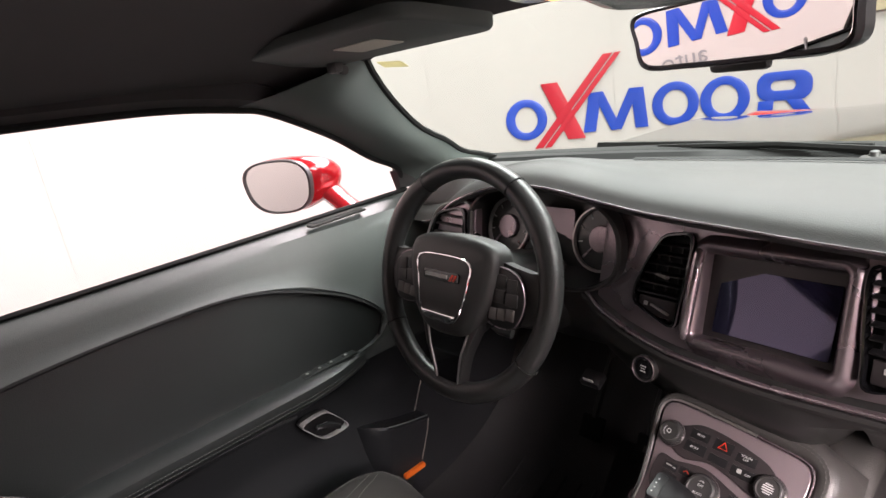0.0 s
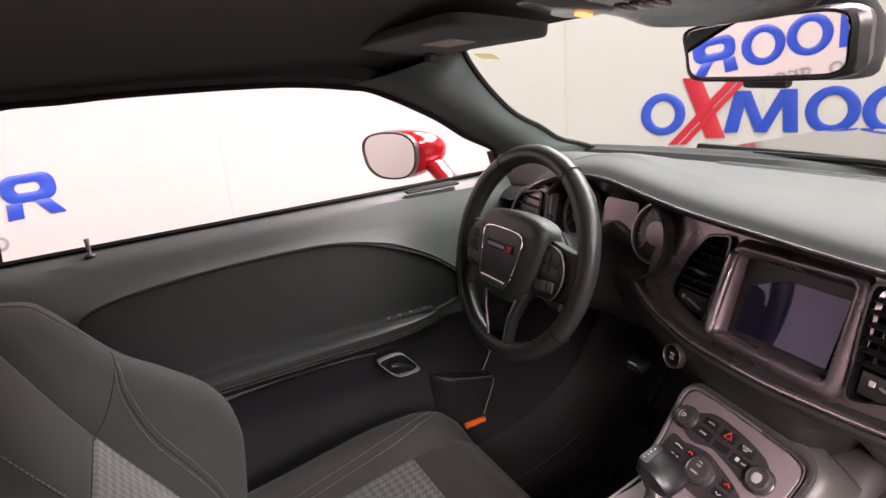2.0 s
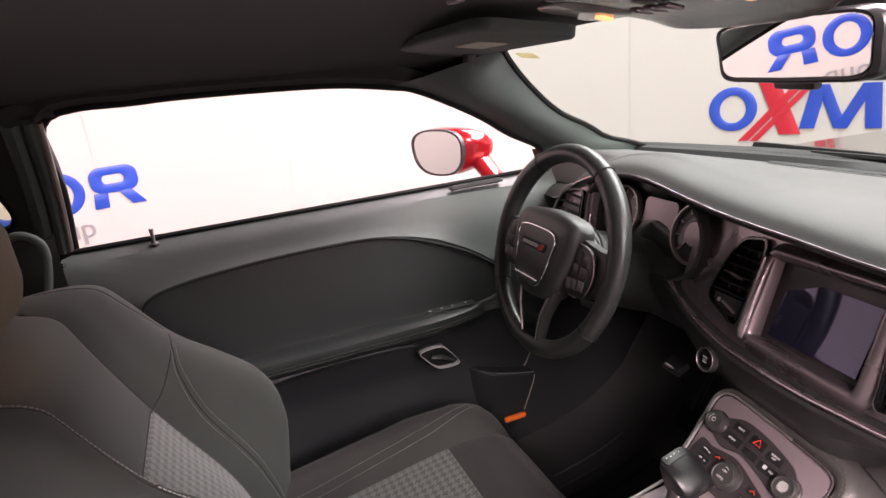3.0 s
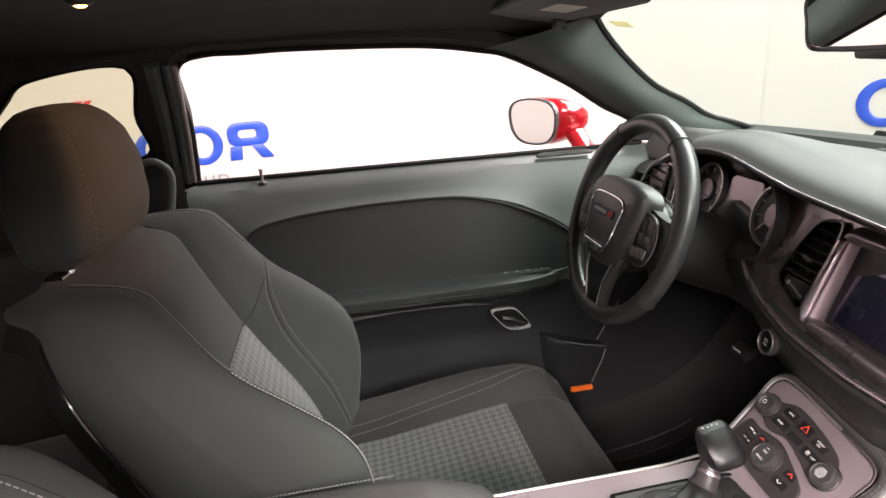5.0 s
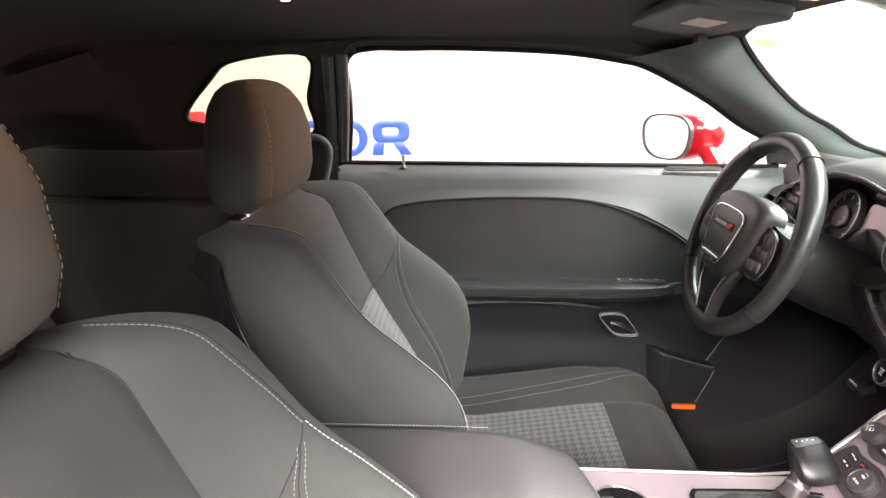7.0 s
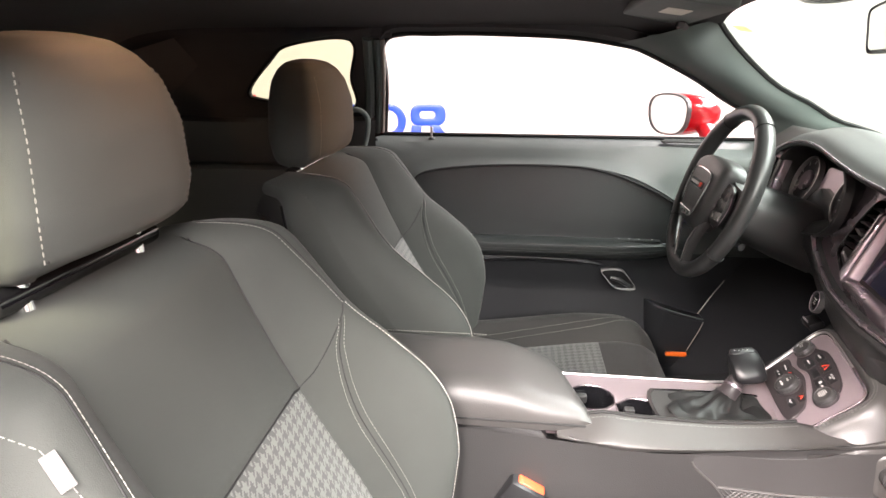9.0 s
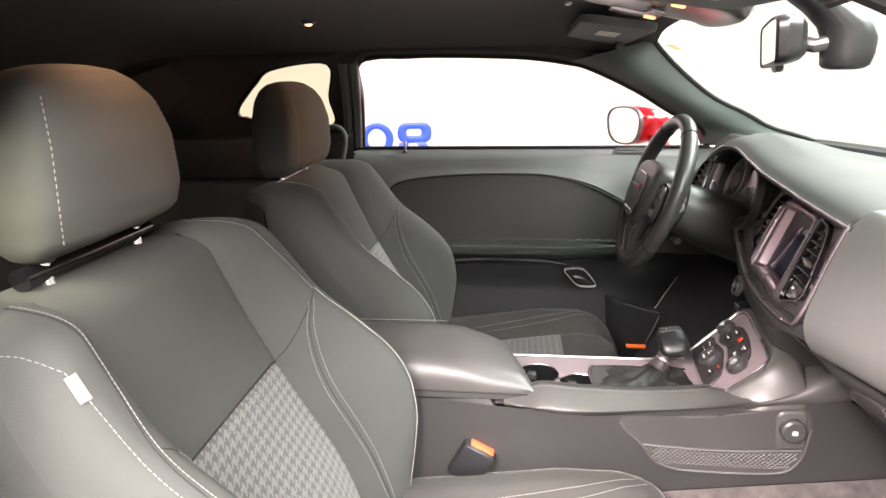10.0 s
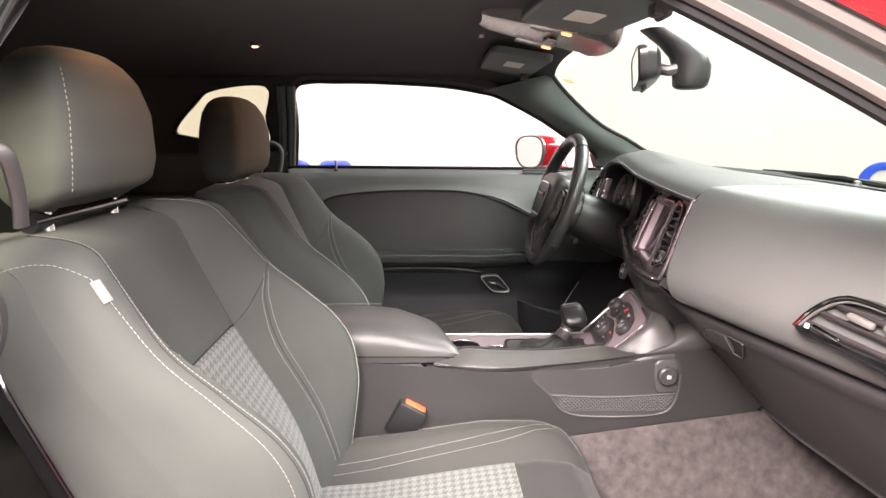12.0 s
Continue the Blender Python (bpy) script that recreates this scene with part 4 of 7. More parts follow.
def gauge(dash, x, y, z, r, flat_right):
    m = axes((x, y, z), (1, -0.04, 0), (0, 0.33, 1))
    o = []
    for t in np.linspace(0, 2 * math.pi, 48, endpoint=False):
        a, b = math.cos(t), math.sin(t)
        o.append((r * a * (0.92 if a * flat_right > 0 else 1.0), r * b * 1.02))
    o = np.array(o)
    g = part("gauge", plate(o, 0.01, m), M_GAUGE, dash, "round black gauge", smooth=0)
    part("bezel", frame_ring(o * 1.03, o * 0.95, 0.012, m @ Matrix.Translation((0, 0, 0.008)), 0.002), M_SILVER, g, "thin silver gauge ring")
    part("hub_disc", lathe([(r * 0.44, 0), (r * 0.44, 0.004), (r * 0.40, 0.006)], m, 32), M_SATIN, g, "grey gauge centre")
    for k in range(9):
        a = radians(225 - k * 33.75)
        bm = rbox((0, 0, 0), (r * 0.16, 0.0022, 0.001), 0)
        bmesh.ops.transform(bm, matrix=m @ Matrix.Rotation(a, 4, "Z") @ Matrix.Translation((r * 0.80, 0, 0.001)), verts=bm.verts)
        part("tick", bm, M_MARK, g, smooth=0)
    bm = rbox((0, 0, 0), (r * 0.5, 0.003, 0.002), 0)
    bmesh.ops.transform(bm, matrix=m @ Matrix.Rotation(radians(228), 4, "Z") @ Matrix.Translation((r * 0.62, 0, 0.004)), verts=bm.verts)
    part("needle", bm, M_SATIN, g, smooth=0)
    return g


def build_dash():
    dash = thing("dashboard", (0, 1.0, 0.70), "soft dark grey dashboard with graphite middle panel", "dashboard")
    xs = np.concatenate([np.linspace(-0.79, 0.235, 56), np.linspace(0.2365, 0.79, 30)])
    rows = []
    for x in xs:
        rows.append([(x, y, z) for y, z in dash_profile(x)])
    bm = loft([r[:3] + [tuple(q) for q in spline(np.array(r[3:8]), 26)] for r in rows[:56]])
    loft([r[:5] for r in rows[55:]], bm=bm)
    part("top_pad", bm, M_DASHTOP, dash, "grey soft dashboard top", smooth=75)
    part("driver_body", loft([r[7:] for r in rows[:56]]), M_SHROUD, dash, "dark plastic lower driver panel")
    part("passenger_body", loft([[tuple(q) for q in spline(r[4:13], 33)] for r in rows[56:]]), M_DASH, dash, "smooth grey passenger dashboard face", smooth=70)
    part("dash_joint", loft([[tuple(q) for q in spline(r[4:13], 33)] for r in rows[55:57]]), M_SLAT, dash)
    # glove box under the seam
    glove = []
    for x in np.linspace(0.118, 0.79, 28):
        s = max(0.0, x - 0.24)
        glove.append([(x, y + 0.003, z) for y, z in ((0.80 + 0.25 * s, 0.836), (0.779 + 0.25 * s, 0.824), (0.79 + 0.24 * s, 0.805), (0.807 + 0.23 * s, 0.79), (0.86 + 0.18 * s, 0.735), (0.93 + 0.13 * s, 0.66), (1.0 + 0.1 * s, 0.585), (1.02 + 0.1 * s, 0.575), (1.20, 0.60))])
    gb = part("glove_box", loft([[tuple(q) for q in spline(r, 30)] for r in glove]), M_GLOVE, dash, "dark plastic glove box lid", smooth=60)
    m = axes((0.262, 0.822, 0.779), (1, 0.20, -0.0), (0, -0.60, 0.80))
    o = even(spline([(-0.034, 0.000), (-0.026, 0.022), (0.000, 0.034), (0.045, 0.036), (0.082, 0.034), (0.082, 0.026), (0.062, -0.010), (0.052, -0.016), (0.020, -0.014), (-0.020, -0.012)], 90, True), 60, True)
    oc = o.mean(0)
    part("latch_frame", frame_ring(o, oc + (o - oc) * 0.93, 0.010, m @ Matrix.Translation((0, 0, 0.0035)), 0.002), M_GLOVE, gb)
    part("latch_well", plate(oc + (o - oc) * 0.95, 0.004, m @ Matrix.Translation((0, 0, 0.0008))), M_SLAT, gb)
    pad = even(spline([(-0.026, 0.002), (-0.018, 0.020), (0.004, 0.029), (0.044, 0.030), (0.040, -0.010), (0.018, -0.010), (-0.016, -0.008)], 60, True), 40, True)
    part("latch", plate(pad, 0.006, m @ Matrix.Translation((0, 0, 0.0042)), 0.002), M_GLOVE, gb, "dark glove box latch")
    part("latch_edge", tube([m @ V(0.044, 0.030, 0.004), m @ V(0.043, 0.010, 0.0045), m @ V(0.040, -0.010, 0.004)], 0.0018, 6), M_SATIN, gb)
    # middle panel in graphite
    lv = spline([(-0.116, -0.052), (-0.150, -0.045), (-0.188, -0.030), (-0.194, -0.012), (-0.183, 0.020), (-0.168, 0.052), (-0.152, 0.074), (-0.128, 0.081), (-0.104, 0.079), (-0.104, 0.03), (-0.110, -0.02)], 90, True)
    rv = np.array([(-p[0] + 0.011, p[1] - 0.008) for p in lv])[::-1]

    def inside(p, poly):
        hit = False
        for a, b in zip(poly, np.roll(poly, -1, 0)):
            if (a[1] > p[1]) != (b[1] > p[1]) and p[0] < a[0] + (p[1] - a[1]) / (b[1] - a[1]) * (b[0] - a[0]):
                hit = not hit
        return hit

    holes = [q.mean(0) + (q - q.mean(0)) * 0.95 for q in (lv, rv)]
    back, normal = STACK.inverted(), STACK.to_3x3() @ Vector((0, 0, 1))
    rows = []
    for f in np.linspace(0, 1, 46):
        row = []
        for x in np.linspace(-0.25, 0.232, 150):
            p = Vector(face_pt(x, f))
            q = back @ p
            if (abs(q.x - 0.006) < 0.092 and abs(q.y - 0.004) < 0.063) or any(inside((q.x, q.y), h) for h in holes):
                p -= normal * 0.035
            row.append(p)
        rows.append(row)
    part("middle_panel", loft(rows), M_SATIN, dash, "satin graphite middle panel")
    part("brow_trim", tube([(p[0], p[1], p[2] - 0.0066) for p in BROW_S if p[0] > -0.70], 0.0021, 6), M_RIB, dash, "thin silver trim under the brow")
    part("brow_lip", tube([(p[0], p[1] + 0.006, p[2] - 0.010) for p in BROW_S if p[0] > -0.62], 0.006, 6), M_DARK, dash)
    low = [p for p in LOWER_S if -0.275 < p[0] < 0.222]
    part("lower_trim", tube([(p[0], p[1] + 0.001, p[2] - 0.002) for p in low], [0.0048 * min(1.0, 0.15 + (0.222 - p[0]) / 0.05, 0.15 + (p[0] + 0.275) / 0.04) for p in low], 8, flat=0.8), M_SATIN, dash, "satin graphite lower trim")
    part("lower_line", tube([(p[0], p[1] - 0.0030, p[2] - 0.0005) for p in low[4:-6]], 0.0014, 6), M_RIB, dash, "thin bright line on the lower trim")
    part("end_trim", tube(spline([(0.222, 0.7225, 0.881), (0.234, 0.7235, 0.895), (0.240, 0.732, 0.930), (0.241, 0.748, 0.985), (0.238, 0.764, 1.026)], 24), 0.0026, 8), M_SATIN, dash, "thin graphite end trim")
    part("lower_lip", tube([(p[0], p[1] + 0.004, p[2] - 0.014) for p in low], [0.007 * min(1.0, 0.15 + (0.222 - p[0]) / 0.05) for p in low], 8), M_DARK, dash)
    # screen in its deep frame
    rows = []
    for d, z in ((0.020, -0.008), (0.012, 0.000), (0.006, 0.0065), (0.002, 0.0085), (-0.002, 0.0085), (-0.005, 0.006), (-0.008, 0.000), (-0.010, -0.010), (-0.011, -0.014)):
        rows.append([STACK @ V(p[0], p[1], z) for p in rrect(0.190 + 2 * d, 0.132 + 2 * d, 0.013 + d, 8, 0.006, 0.004)])
    part("screen_frame", loft(rows, True), M_SATIN, dash, "rounded graphite screen frame", smooth=60)
    # paler metal than the frame, to hold the highlight along this rounded edge
    part("frame_rib", tube([STACK @ V(x, y, z) for x, y, z in ((-0.088, 0.066, 0.000), (-0.0885, 0.058, 0.007), (-0.091, 0.0, 0.0085), (-0.0935, -0.050, 0.0085), (-0.0945, -0.060, 0.004))], [0.0055, 0.0075, 0.0085, 0.0085, 0.0060], 14), M_RIB, dash, "bright rounded rib beside the screen")
    part("screen_surround", plate(rrect(0.178, 0.118, 0.006, 5), 0.006, STACK @ Matrix.Translation((0.006, 0.003, -0.0115)), 0.0), M_BEZEL, dash, "dark graphite screen surround")
    part("touch_screen", plate(rrect(0.150, 0.088, 0.002, 4), 0.004, STACK @ Matrix.Translation((0.012, 0.001, -0.0075)) @ Matrix.Rotation(radians(-4.5), 4, "X") @ Matrix.Rotation(radians(-1.8), 4, "Y"), 0.0006), M_SCREEN, dash, "dark glossy touch screen", smooth=0)
    vent(dash, lv, STACK @ Matrix.Translation((0, 0, 0.001)), 6, "tall black air vent")
    vent(dash, rv, STACK @ Matrix.Translation((0, 0, 0.003)), 6, "tall black air vent")
    # instrument cluster bowl
    c = np.array((-0.372, 0.968))
    ow = []
    for t in np.linspace(0, 2 * math.pi, 64, endpoint=False):
        a, b = math.cos(t), math.sin(t)
        ow.append((c[0] + 0.162 * math.copysign(abs(a) ** 0.8, a), c[1] + (0.082 if b > 0 else 0.080) * math.copysign(abs(b) ** 0.8, b) * (1 + 0.12 * a * 0)))
    ow = np.array(ow)
    rows = []
    for k, dy in ((1.0, -0.008), (0.98, 0.004), (0.96, 0.045), (0.0, 0.047)):
        rows.append([(c[0] + (p[0] - c[0]) * k, 0.845 + dy + 0.35 * (p[1] - c[1]) * (1 if dy > 0 else 0.3), c[1] + (p[1] - c[1]) * k) for p in ow])
    part("cluster_bowl", loft(rows, True), M_GAUGE, dash, "black instrument cluster")
    # cluster display; the satin metal stands in for the reflection on its lens
    part("cluster_screen", plate(rrect(0.085, 0.085, 0.01, 5), 0.004, axes((-0.372, 0.880, 0.965), (1, 0, 0), (0, 0.33, 1))), M_SATIN, dash, "display between the gauges, pale for its reflection", smooth=0)
    gauge(dash, -0.472, 0.880, 0.965, 0.052, -1)
    gauge(dash, -0.268, 0.872, 0.966, 0.052, 1)
    rows = []
    for k, dy in ((0.99, -0.004), (1.0, -0.010), (1.02, -0.012), (1.05, -0.010), (1.07, 0.004)):
        rows.append([(c[0] + (p[0] - c[0]) * k, 0.845 + dy + 0.16 * (p[1] - c[1]) - 0.10 * max(0, p[0] + 0.37), c[1] + (p[1] - c[1]) * k) for p in ow])
    part("cluster_bezel", loft(rows, True), M_DARK, dash, "black bezel round the instruments")
    # outer driver's vent
    vm = axes((-0.594, 0.836, 0.948), (1, -0.10, 0.0), (0, 0.3, 1))
    o = spline([(-0.058, -0.045), (-0.052, 0.0), (-0.034, 0.035), (0.0, 0.050), (0.044, 0.054), (0.054, 0.02), (0.054, -0.045)], 60, True)
    part("vent_surround", plate(even(o, 48, True) * 1.32, 0.02, vm, 0.006), M_SATIN, dash)
    part("vent_trim", tube([vm @ V(p[0] * 1.24, p[1] * 1.24, 0.003) for p in even(o, 48, True)], 0.003, 6, closed=True), M_SILVER, dash, "thin silver vent trim")
    vent(dash, o, vm @ Matrix.Translation((0, 0, 0.006)), 4, "black driver's air vent")
    # outer passenger's vent
    vm = axes((0.600, 0.838, 0.905), (1, 0.30, 0.0), (0, 0.12, 1))
    o = even(spline([(-0.104, -0.016), (-0.088, 0.006), (-0.066, 0.028), (-0.042, 0.040), (-0.010, 0.041), (0.035, 0.034), (0.082, 0.020), (0.108, 0.000), (0.100, -0.030), (0.060, -0.042), (0.012, -0.036), (-0.045, -0.028), (-0.088, -0.025)], 120, True), 90, True)
    c = o.mean(0)
    v = part("air_vent", frame_ring(o, c + (o - c) * np.array((0.93, 0.84)), 0.020, vm @ Matrix.Translation((0, 0, 0.010)), 0.003), M_GLOSSB, dash, "wide black passenger air vent with bright rim")
    part("well", plate(c + (o - c) * 0.96, 0.004, vm @ Matrix.Translation((0, 0, -0.006))), M_RUBBER, v)
    rim = [p for p in o if p[1] > -0.018]
    rim = sorted(rim, key=lambda p: p[0])
    part("rim", tube([vm @ V(p[0], p[1], 0.011) for p in spline([tuple(p) for p in rim[::4]], 60)], 0.0024, 8), M_CHROME, v, "bright curved rim")
    part("rim_lining", tube([vm @ V(c[0] + (p[0] - c[0]) * 0.95, c[1] + (p[1] - c[1]) * 0.88, 0.008) for p in spline([tuple(p) for p in rim[::4]], 60)], 0.0022, 8), M_KEY, v)
    for k, (x0, x1, yl_, yr_) in enumerate(((-0.055, 0.09, 0.026, 0.010), (-0.075, 0.10, 0.010, -0.008), (-0.090, 0.095, -0.008, -0.026))):
        bm = rbox((0, 0, 0), (math.hypot(x1 - x0, yr_ - yl_), 0.0075, 0.006), 0.002, Matrix.Rotation(math.atan2(yr_ - yl_, x1 - x0), 3, "Z") @ Matrix.Rotation(radians(30), 3, "X"))
        bmesh.ops.transform(bm, matrix=vm @ Matrix.Translation(((x0 + x1) / 2, (yl_ + yr_) / 2, 0.004)), verts=bm.verts)
        part("blade", bm, M_BEZEL, v)
    for x0, y0, w in ((-0.020, 0.016, 0.034), (0.020, 0.016, 0.022), (0.035, -0.004, 0.030)):
        bm = rbox((0, 0, 0), (w, 0.009, 0.010), 0.003, Matrix.Rotation(radians(-9), 3, "Z"))
        bmesh.ops.transform(bm, matrix=vm @ Matrix.Translation((x0, y0, 0.008)), verts=bm.verts)
        part("tab", bm, M_KEY, v, "satin thumb tab")
    bm = rbox((0, 0, 0), (0.042, 0.006, 0.008), 0.0025, Matrix.Rotation(radians(-10), 3, "Z"))
    bmesh.ops.transform(bm, matrix=vm @ Matrix.Translation((-0.058, -0.012, 0.009)), verts=bm.verts)
    part("wheel_strip", bm, M_CHROME, v, "bright thumb wheel")
    bm = rbox((0, 0, 0), (0.006, 0.007, 0.003), 0.001)
    bmesh.ops.transform(bm, matrix=vm @ Matrix.Translation((-0.085, -0.011, 0.011)), verts=bm.verts)
    part("mark", bm, M_MARK, v, smooth=0)
    # start button
    sm = axes((-0.155, 0.783, 0.806), (1, -0.15, 0), (0, 0.2, 1))
    sb = part("start_button", lathe([(0.0205, -0.012), (0.0205, -0.003), (0.0195, -0.0020), (0.0180, -0.0020), (0.0170, -0.0045)], sm, 36, False), M_DARK, dash, "round engine start button with silver ring")
    part("ring", tube([sm @ V(0.0186 * math.cos(t), 0.0186 * math.sin(t), -0.0016) for t in np.linspace(0, 2 * math.pi, 36, endpoint=False)], 0.0007, 6, closed=True), M_SATIN, sb, "thin silver ring")
    part("cap", lathe([(0.0172, -0.012), (0.0172, -0.0040), (0.0160, -0.0030), (0.0120, -0.0026)], sm, 32), M_GLOSSB, sb)
    for dx, dy, w, h in ((0, 0.004, 0.012, 0.003), (0, 0.0, 0.009, 0.002), (0, -0.004, 0.011, 0.003)):
        bm = rbox((dx, dy, -0.0024), (w * 0.8, h * 0.6, 0.0008), 0)
        bmesh.ops.transform(bm, matrix=sm, verts=bm.verts)
        part("mark", bm, M_MARK, sb, smooth=0)
    # demister slot and light sensor on the top pad
    part("demister_slot", tube([(x, 1.165 - 0.06 * (x / 0.6) ** 2, 1.0405 - 0.004 * abs(x)) for x in np.linspace(-0.36, 0.55, 30)], 0.008, 6, flat=0.25), M_RUBBER, dash)
    part("light_sensor", lathe([(0.022, 0), (0.020, 0.008), (0.009, 0.010), (0.007, 0.017), (0.002, 0.019)], Matrix.Translation((0.02, 1.215, 1.026)), 24), M_DARK, dash, "small black sensor dome")
    # knee panel under the column, cable and bonnet release
    part("bonnet_release", rbox((-0.30, 0.865, 0.700), (0.040, 0.03, 0.016), 0.004, Matrix.Rotation(radians(25), 3, "X")), M_SLAT, dash)
    part("release_mark", rbox((-0.30, 0.8495, 0.706), (0.020, 0.0015, 0.006), 0, Matrix.Rotation(radians(25), 3, "X")), M_MARK, dash, smooth=0)
    return dash


build_dash()
for x in (-0.30, 0.28):
    wp = thing("wiper", (x, 1.33, 1.01), "black windscreen wiper parked on the cowl", "wiper")
    part("arm", tube([(x - 0.28, 1.36, 1.018), (x, 1.33, 1.030), (x + 0.30, 1.30, 1.034)], [0.012, 0.009, 0.006], 6), M_RUBBER, wp)
    part("blade", tube([(x - 0.10, 1.315, 1.026), (x + 0.15, 1.30, 1.036), (x + 0.40, 1.27, 1.030)], 0.007, 6), M_RUBBER, wp)


# ---- steering wheel and column ----
def build_wheel():
    wh = thing("steering_wheel", (-0.38, 0.72, 0.93), "black leather steering wheel with three spokes", "steering wheel")
    W = axes((-0.388, 0.661, 0.951), (1, 0, 0), (0, 0.305, 0.952))

    def put(bm):
        bmesh.ops.transform(bm, matrix=W, verts=bm.verts)
        return bm

    rim = []
    rr = []
    for k in range(96):
        a = 2 * math.pi * k / 96
        rim.append((0.1735 * math.cos(a), 0.1735 * math.sin(a), 0))
        grip = max(math.exp(-((math.degrees(a) - 35) / 22) ** 2), math.exp(-((math.degrees(a) - 145) / 22) ** 2))
        rr.append(0.0165 + 0.0022 * grip)
    part("rim", put(tube(rim, rr, 16, closed=True)), M_LEATHER, wh, "black grained leather rim")
    for a in (58, 122, 214, 326):
        c, s = math.cos(radians(a)), math.sin(radians(a))
        ring = [(0.1735 * c + 0.0180 * math.cos(t) * c, 0.1735 * s + 0.0180 * math.cos(t) * s, 0.0180 * math.sin(t)) for t in np.linspace(0, 2 * math.pi, 20, endpoint=False)]
        part("rim_seam", put(tube(ring, 0.0010, 5, closed=True)), M_SEAMD, wh)
    # airbag cover
    o = spline([(-0.084, 0.058), (-0.040, 0.070), (0.040, 0.070), (0.084, 0.058), (0.092, 0.025), (0.082, -0.025), (0.062, -0.062), (0.038, -0.080), (0.0, -0.085), (-0.038, -0.080), (-0.062, -0.062), (-0.082, -0.025), (-0.092, 0.025)], 64, True)
    part("airbag_cover", put(plate(o, 0.045, Matrix.Translation((0, 0, 0.034)), 0.018, 0.006)), M_BAG, wh, "black airbag cover")
    s = even(spline([(-0.046, 0.032), (0.0, 0.038), (0.046, 0.032), (0.046, 0.0), (0.038, -0.036), (0.027, -0.055), (0.0, -0.058), (-0.027, -0.055), (-0.038, -0.036), (-0.046, 0.0)], 80, True), 60, True) * np.array((1.17, 1.05))
    part("badge_trim", put(tube([(p[0], p[1], 0.040) for p in s], 0.0017, 6, closed=True)), M_CHROME, wh, "thin chrome outline")
    part("badge_field", put(plate(s * 0.97, 0.004, Matrix.Translation((0, 0, 0.0405)), 0.001)), M_BAG, wh)
    part("badge_foot", put(plate([(-0.037, -0.048), (0.037, -0.048), (0.022, -0.060), (0.009, -0.054), (-0.009, -0.054), (-0.022, -0.060)], 0.006, Matrix.Translation((0, 0, 0.044)), 0.001)), M_CHROME, wh, "chrome badge foot")
    bd = part("badge", put(plate(rrect(0.076, 0.015, 0.003, 4, 0, 0.008), 0.003, Matrix.Translation((0, 0, 0.0435)))), M_GLOSSB, wh, "small dark name badge")
    part("badge_bar", put(rbox((-0.009, 0.008, 0.044), (0.048, 0.0055, 0.0012), 0)), M_MARK, bd, smooth=0)
    for dx in (0.022, 0.029):
        part("badge_slash", put(plate([(dx - 0.003, 0.003), (dx + 0.001, 0.003), (dx + 0.006, 0.013), (dx + 0.002, 0.013)], 0.001, Matrix.Translation((0, 0, 0.0446)))), M_MARKR, bd, smooth=0)
    # side spokes with switch pods
    for sd in (1, -1):
        rows = []
        for x, y0, y1, z in ((0.050, -0.052, 0.046, 0.004), (0.085, -0.054, 0.042, 0.008), (0.115, -0.052, 0.036, 0.008), (0.140, -0.042, 0.032, 0.006), (0.164, -0.036, 0.034, 0.002)):
            rows.append([(sd * x, y, zz) for y, zz in ((y0, z - 0.02), (y0, z), ((y0 + y1) / 2, z + 0.004), (y1, z), (y1, z - 0.02))])
        sp = part("side_spoke", put(loft(rows, True, True)), M_BAG, wh)
        pod = even(spline([(0.078, 0.028), (0.100, 0.034), (0.128, 0.024), (0.141, -0.002), (0.138, -0.030), (0.122, -0.050), (0.082, -0.048), (0.076, -0.02)], 50, True), 40, True)
        pod = np.array([(sd * p[0], p[1]) for p in pod])
        part("switch_pod", put(plate(pod, 0.014, Matrix.Translation((0, 0, 0.0165)), 0.003)), M_SLAT, sp, "black switch pod")
        part("pod_outline", put(tube([(p[0], p[1], 0.0150) for p in pod], 0.0010, 6, closed=True)), M_SATIN, sp, "thin graphite outline")
        for cx, cy, w, h in ((0.098, 0.015, 0.020, 0.019), (0.119, 0.011, 0.018, 0.019), (0.097, -0.007, 0.021, 0.019), (0.120, -0.009, 0.022, 0.018)):
            part("button", put(rbox((sd * cx, cy, 0.0172), (w, h, 0.003), 0.0012)), M_BAG, sp)
        for k in range(3):
            part("button", put(rbox((sd * (0.089 + 0.0155 * k), -0.033 + 0.0015 * k, 0.0176), (0.0142, 0.017, 0.004), 0.0014)), M_KEY, sp, "grey lower switch")
    # lower spoke: a broad flared leg with a thin silver outline round its glossy middle
    half = lambda y: float(np.interp(y, (-0.166, -0.150, -0.12, -0.09, -0.06), (0.030, 0.032, 0.041, 0.053, 0.066)))
    ys = np.linspace(-0.168, -0.055, 16)
    zf = lambda y: 0.006 + 0.012 * min(1.0, max(0.0, (y + 0.168) / 0.06))
    rows = []
    for y in ys:
        w, z = half(y), zf(y)
        rows.append([(w * a, y, z + d) for a, d in ((-1.0, -0.016), (-1.02, -0.006), (-0.96, 0.001), (-0.86, 0.003), (-0.78, 0.001), (-0.72, -0.002), (0.72, -0.002), (0.78, 0.001), (0.86, 0.003), (0.96, 0.001), (1.02, -0.006), (1.0, -0.016))])
    part("lower_spoke", put(loft(rows, True, True)), M_BAG, wh, "black flared lower spoke")
    edge = [(-half(y) * 0.76, y, zf(y) + 0.0015) for y in ys[::-1]]
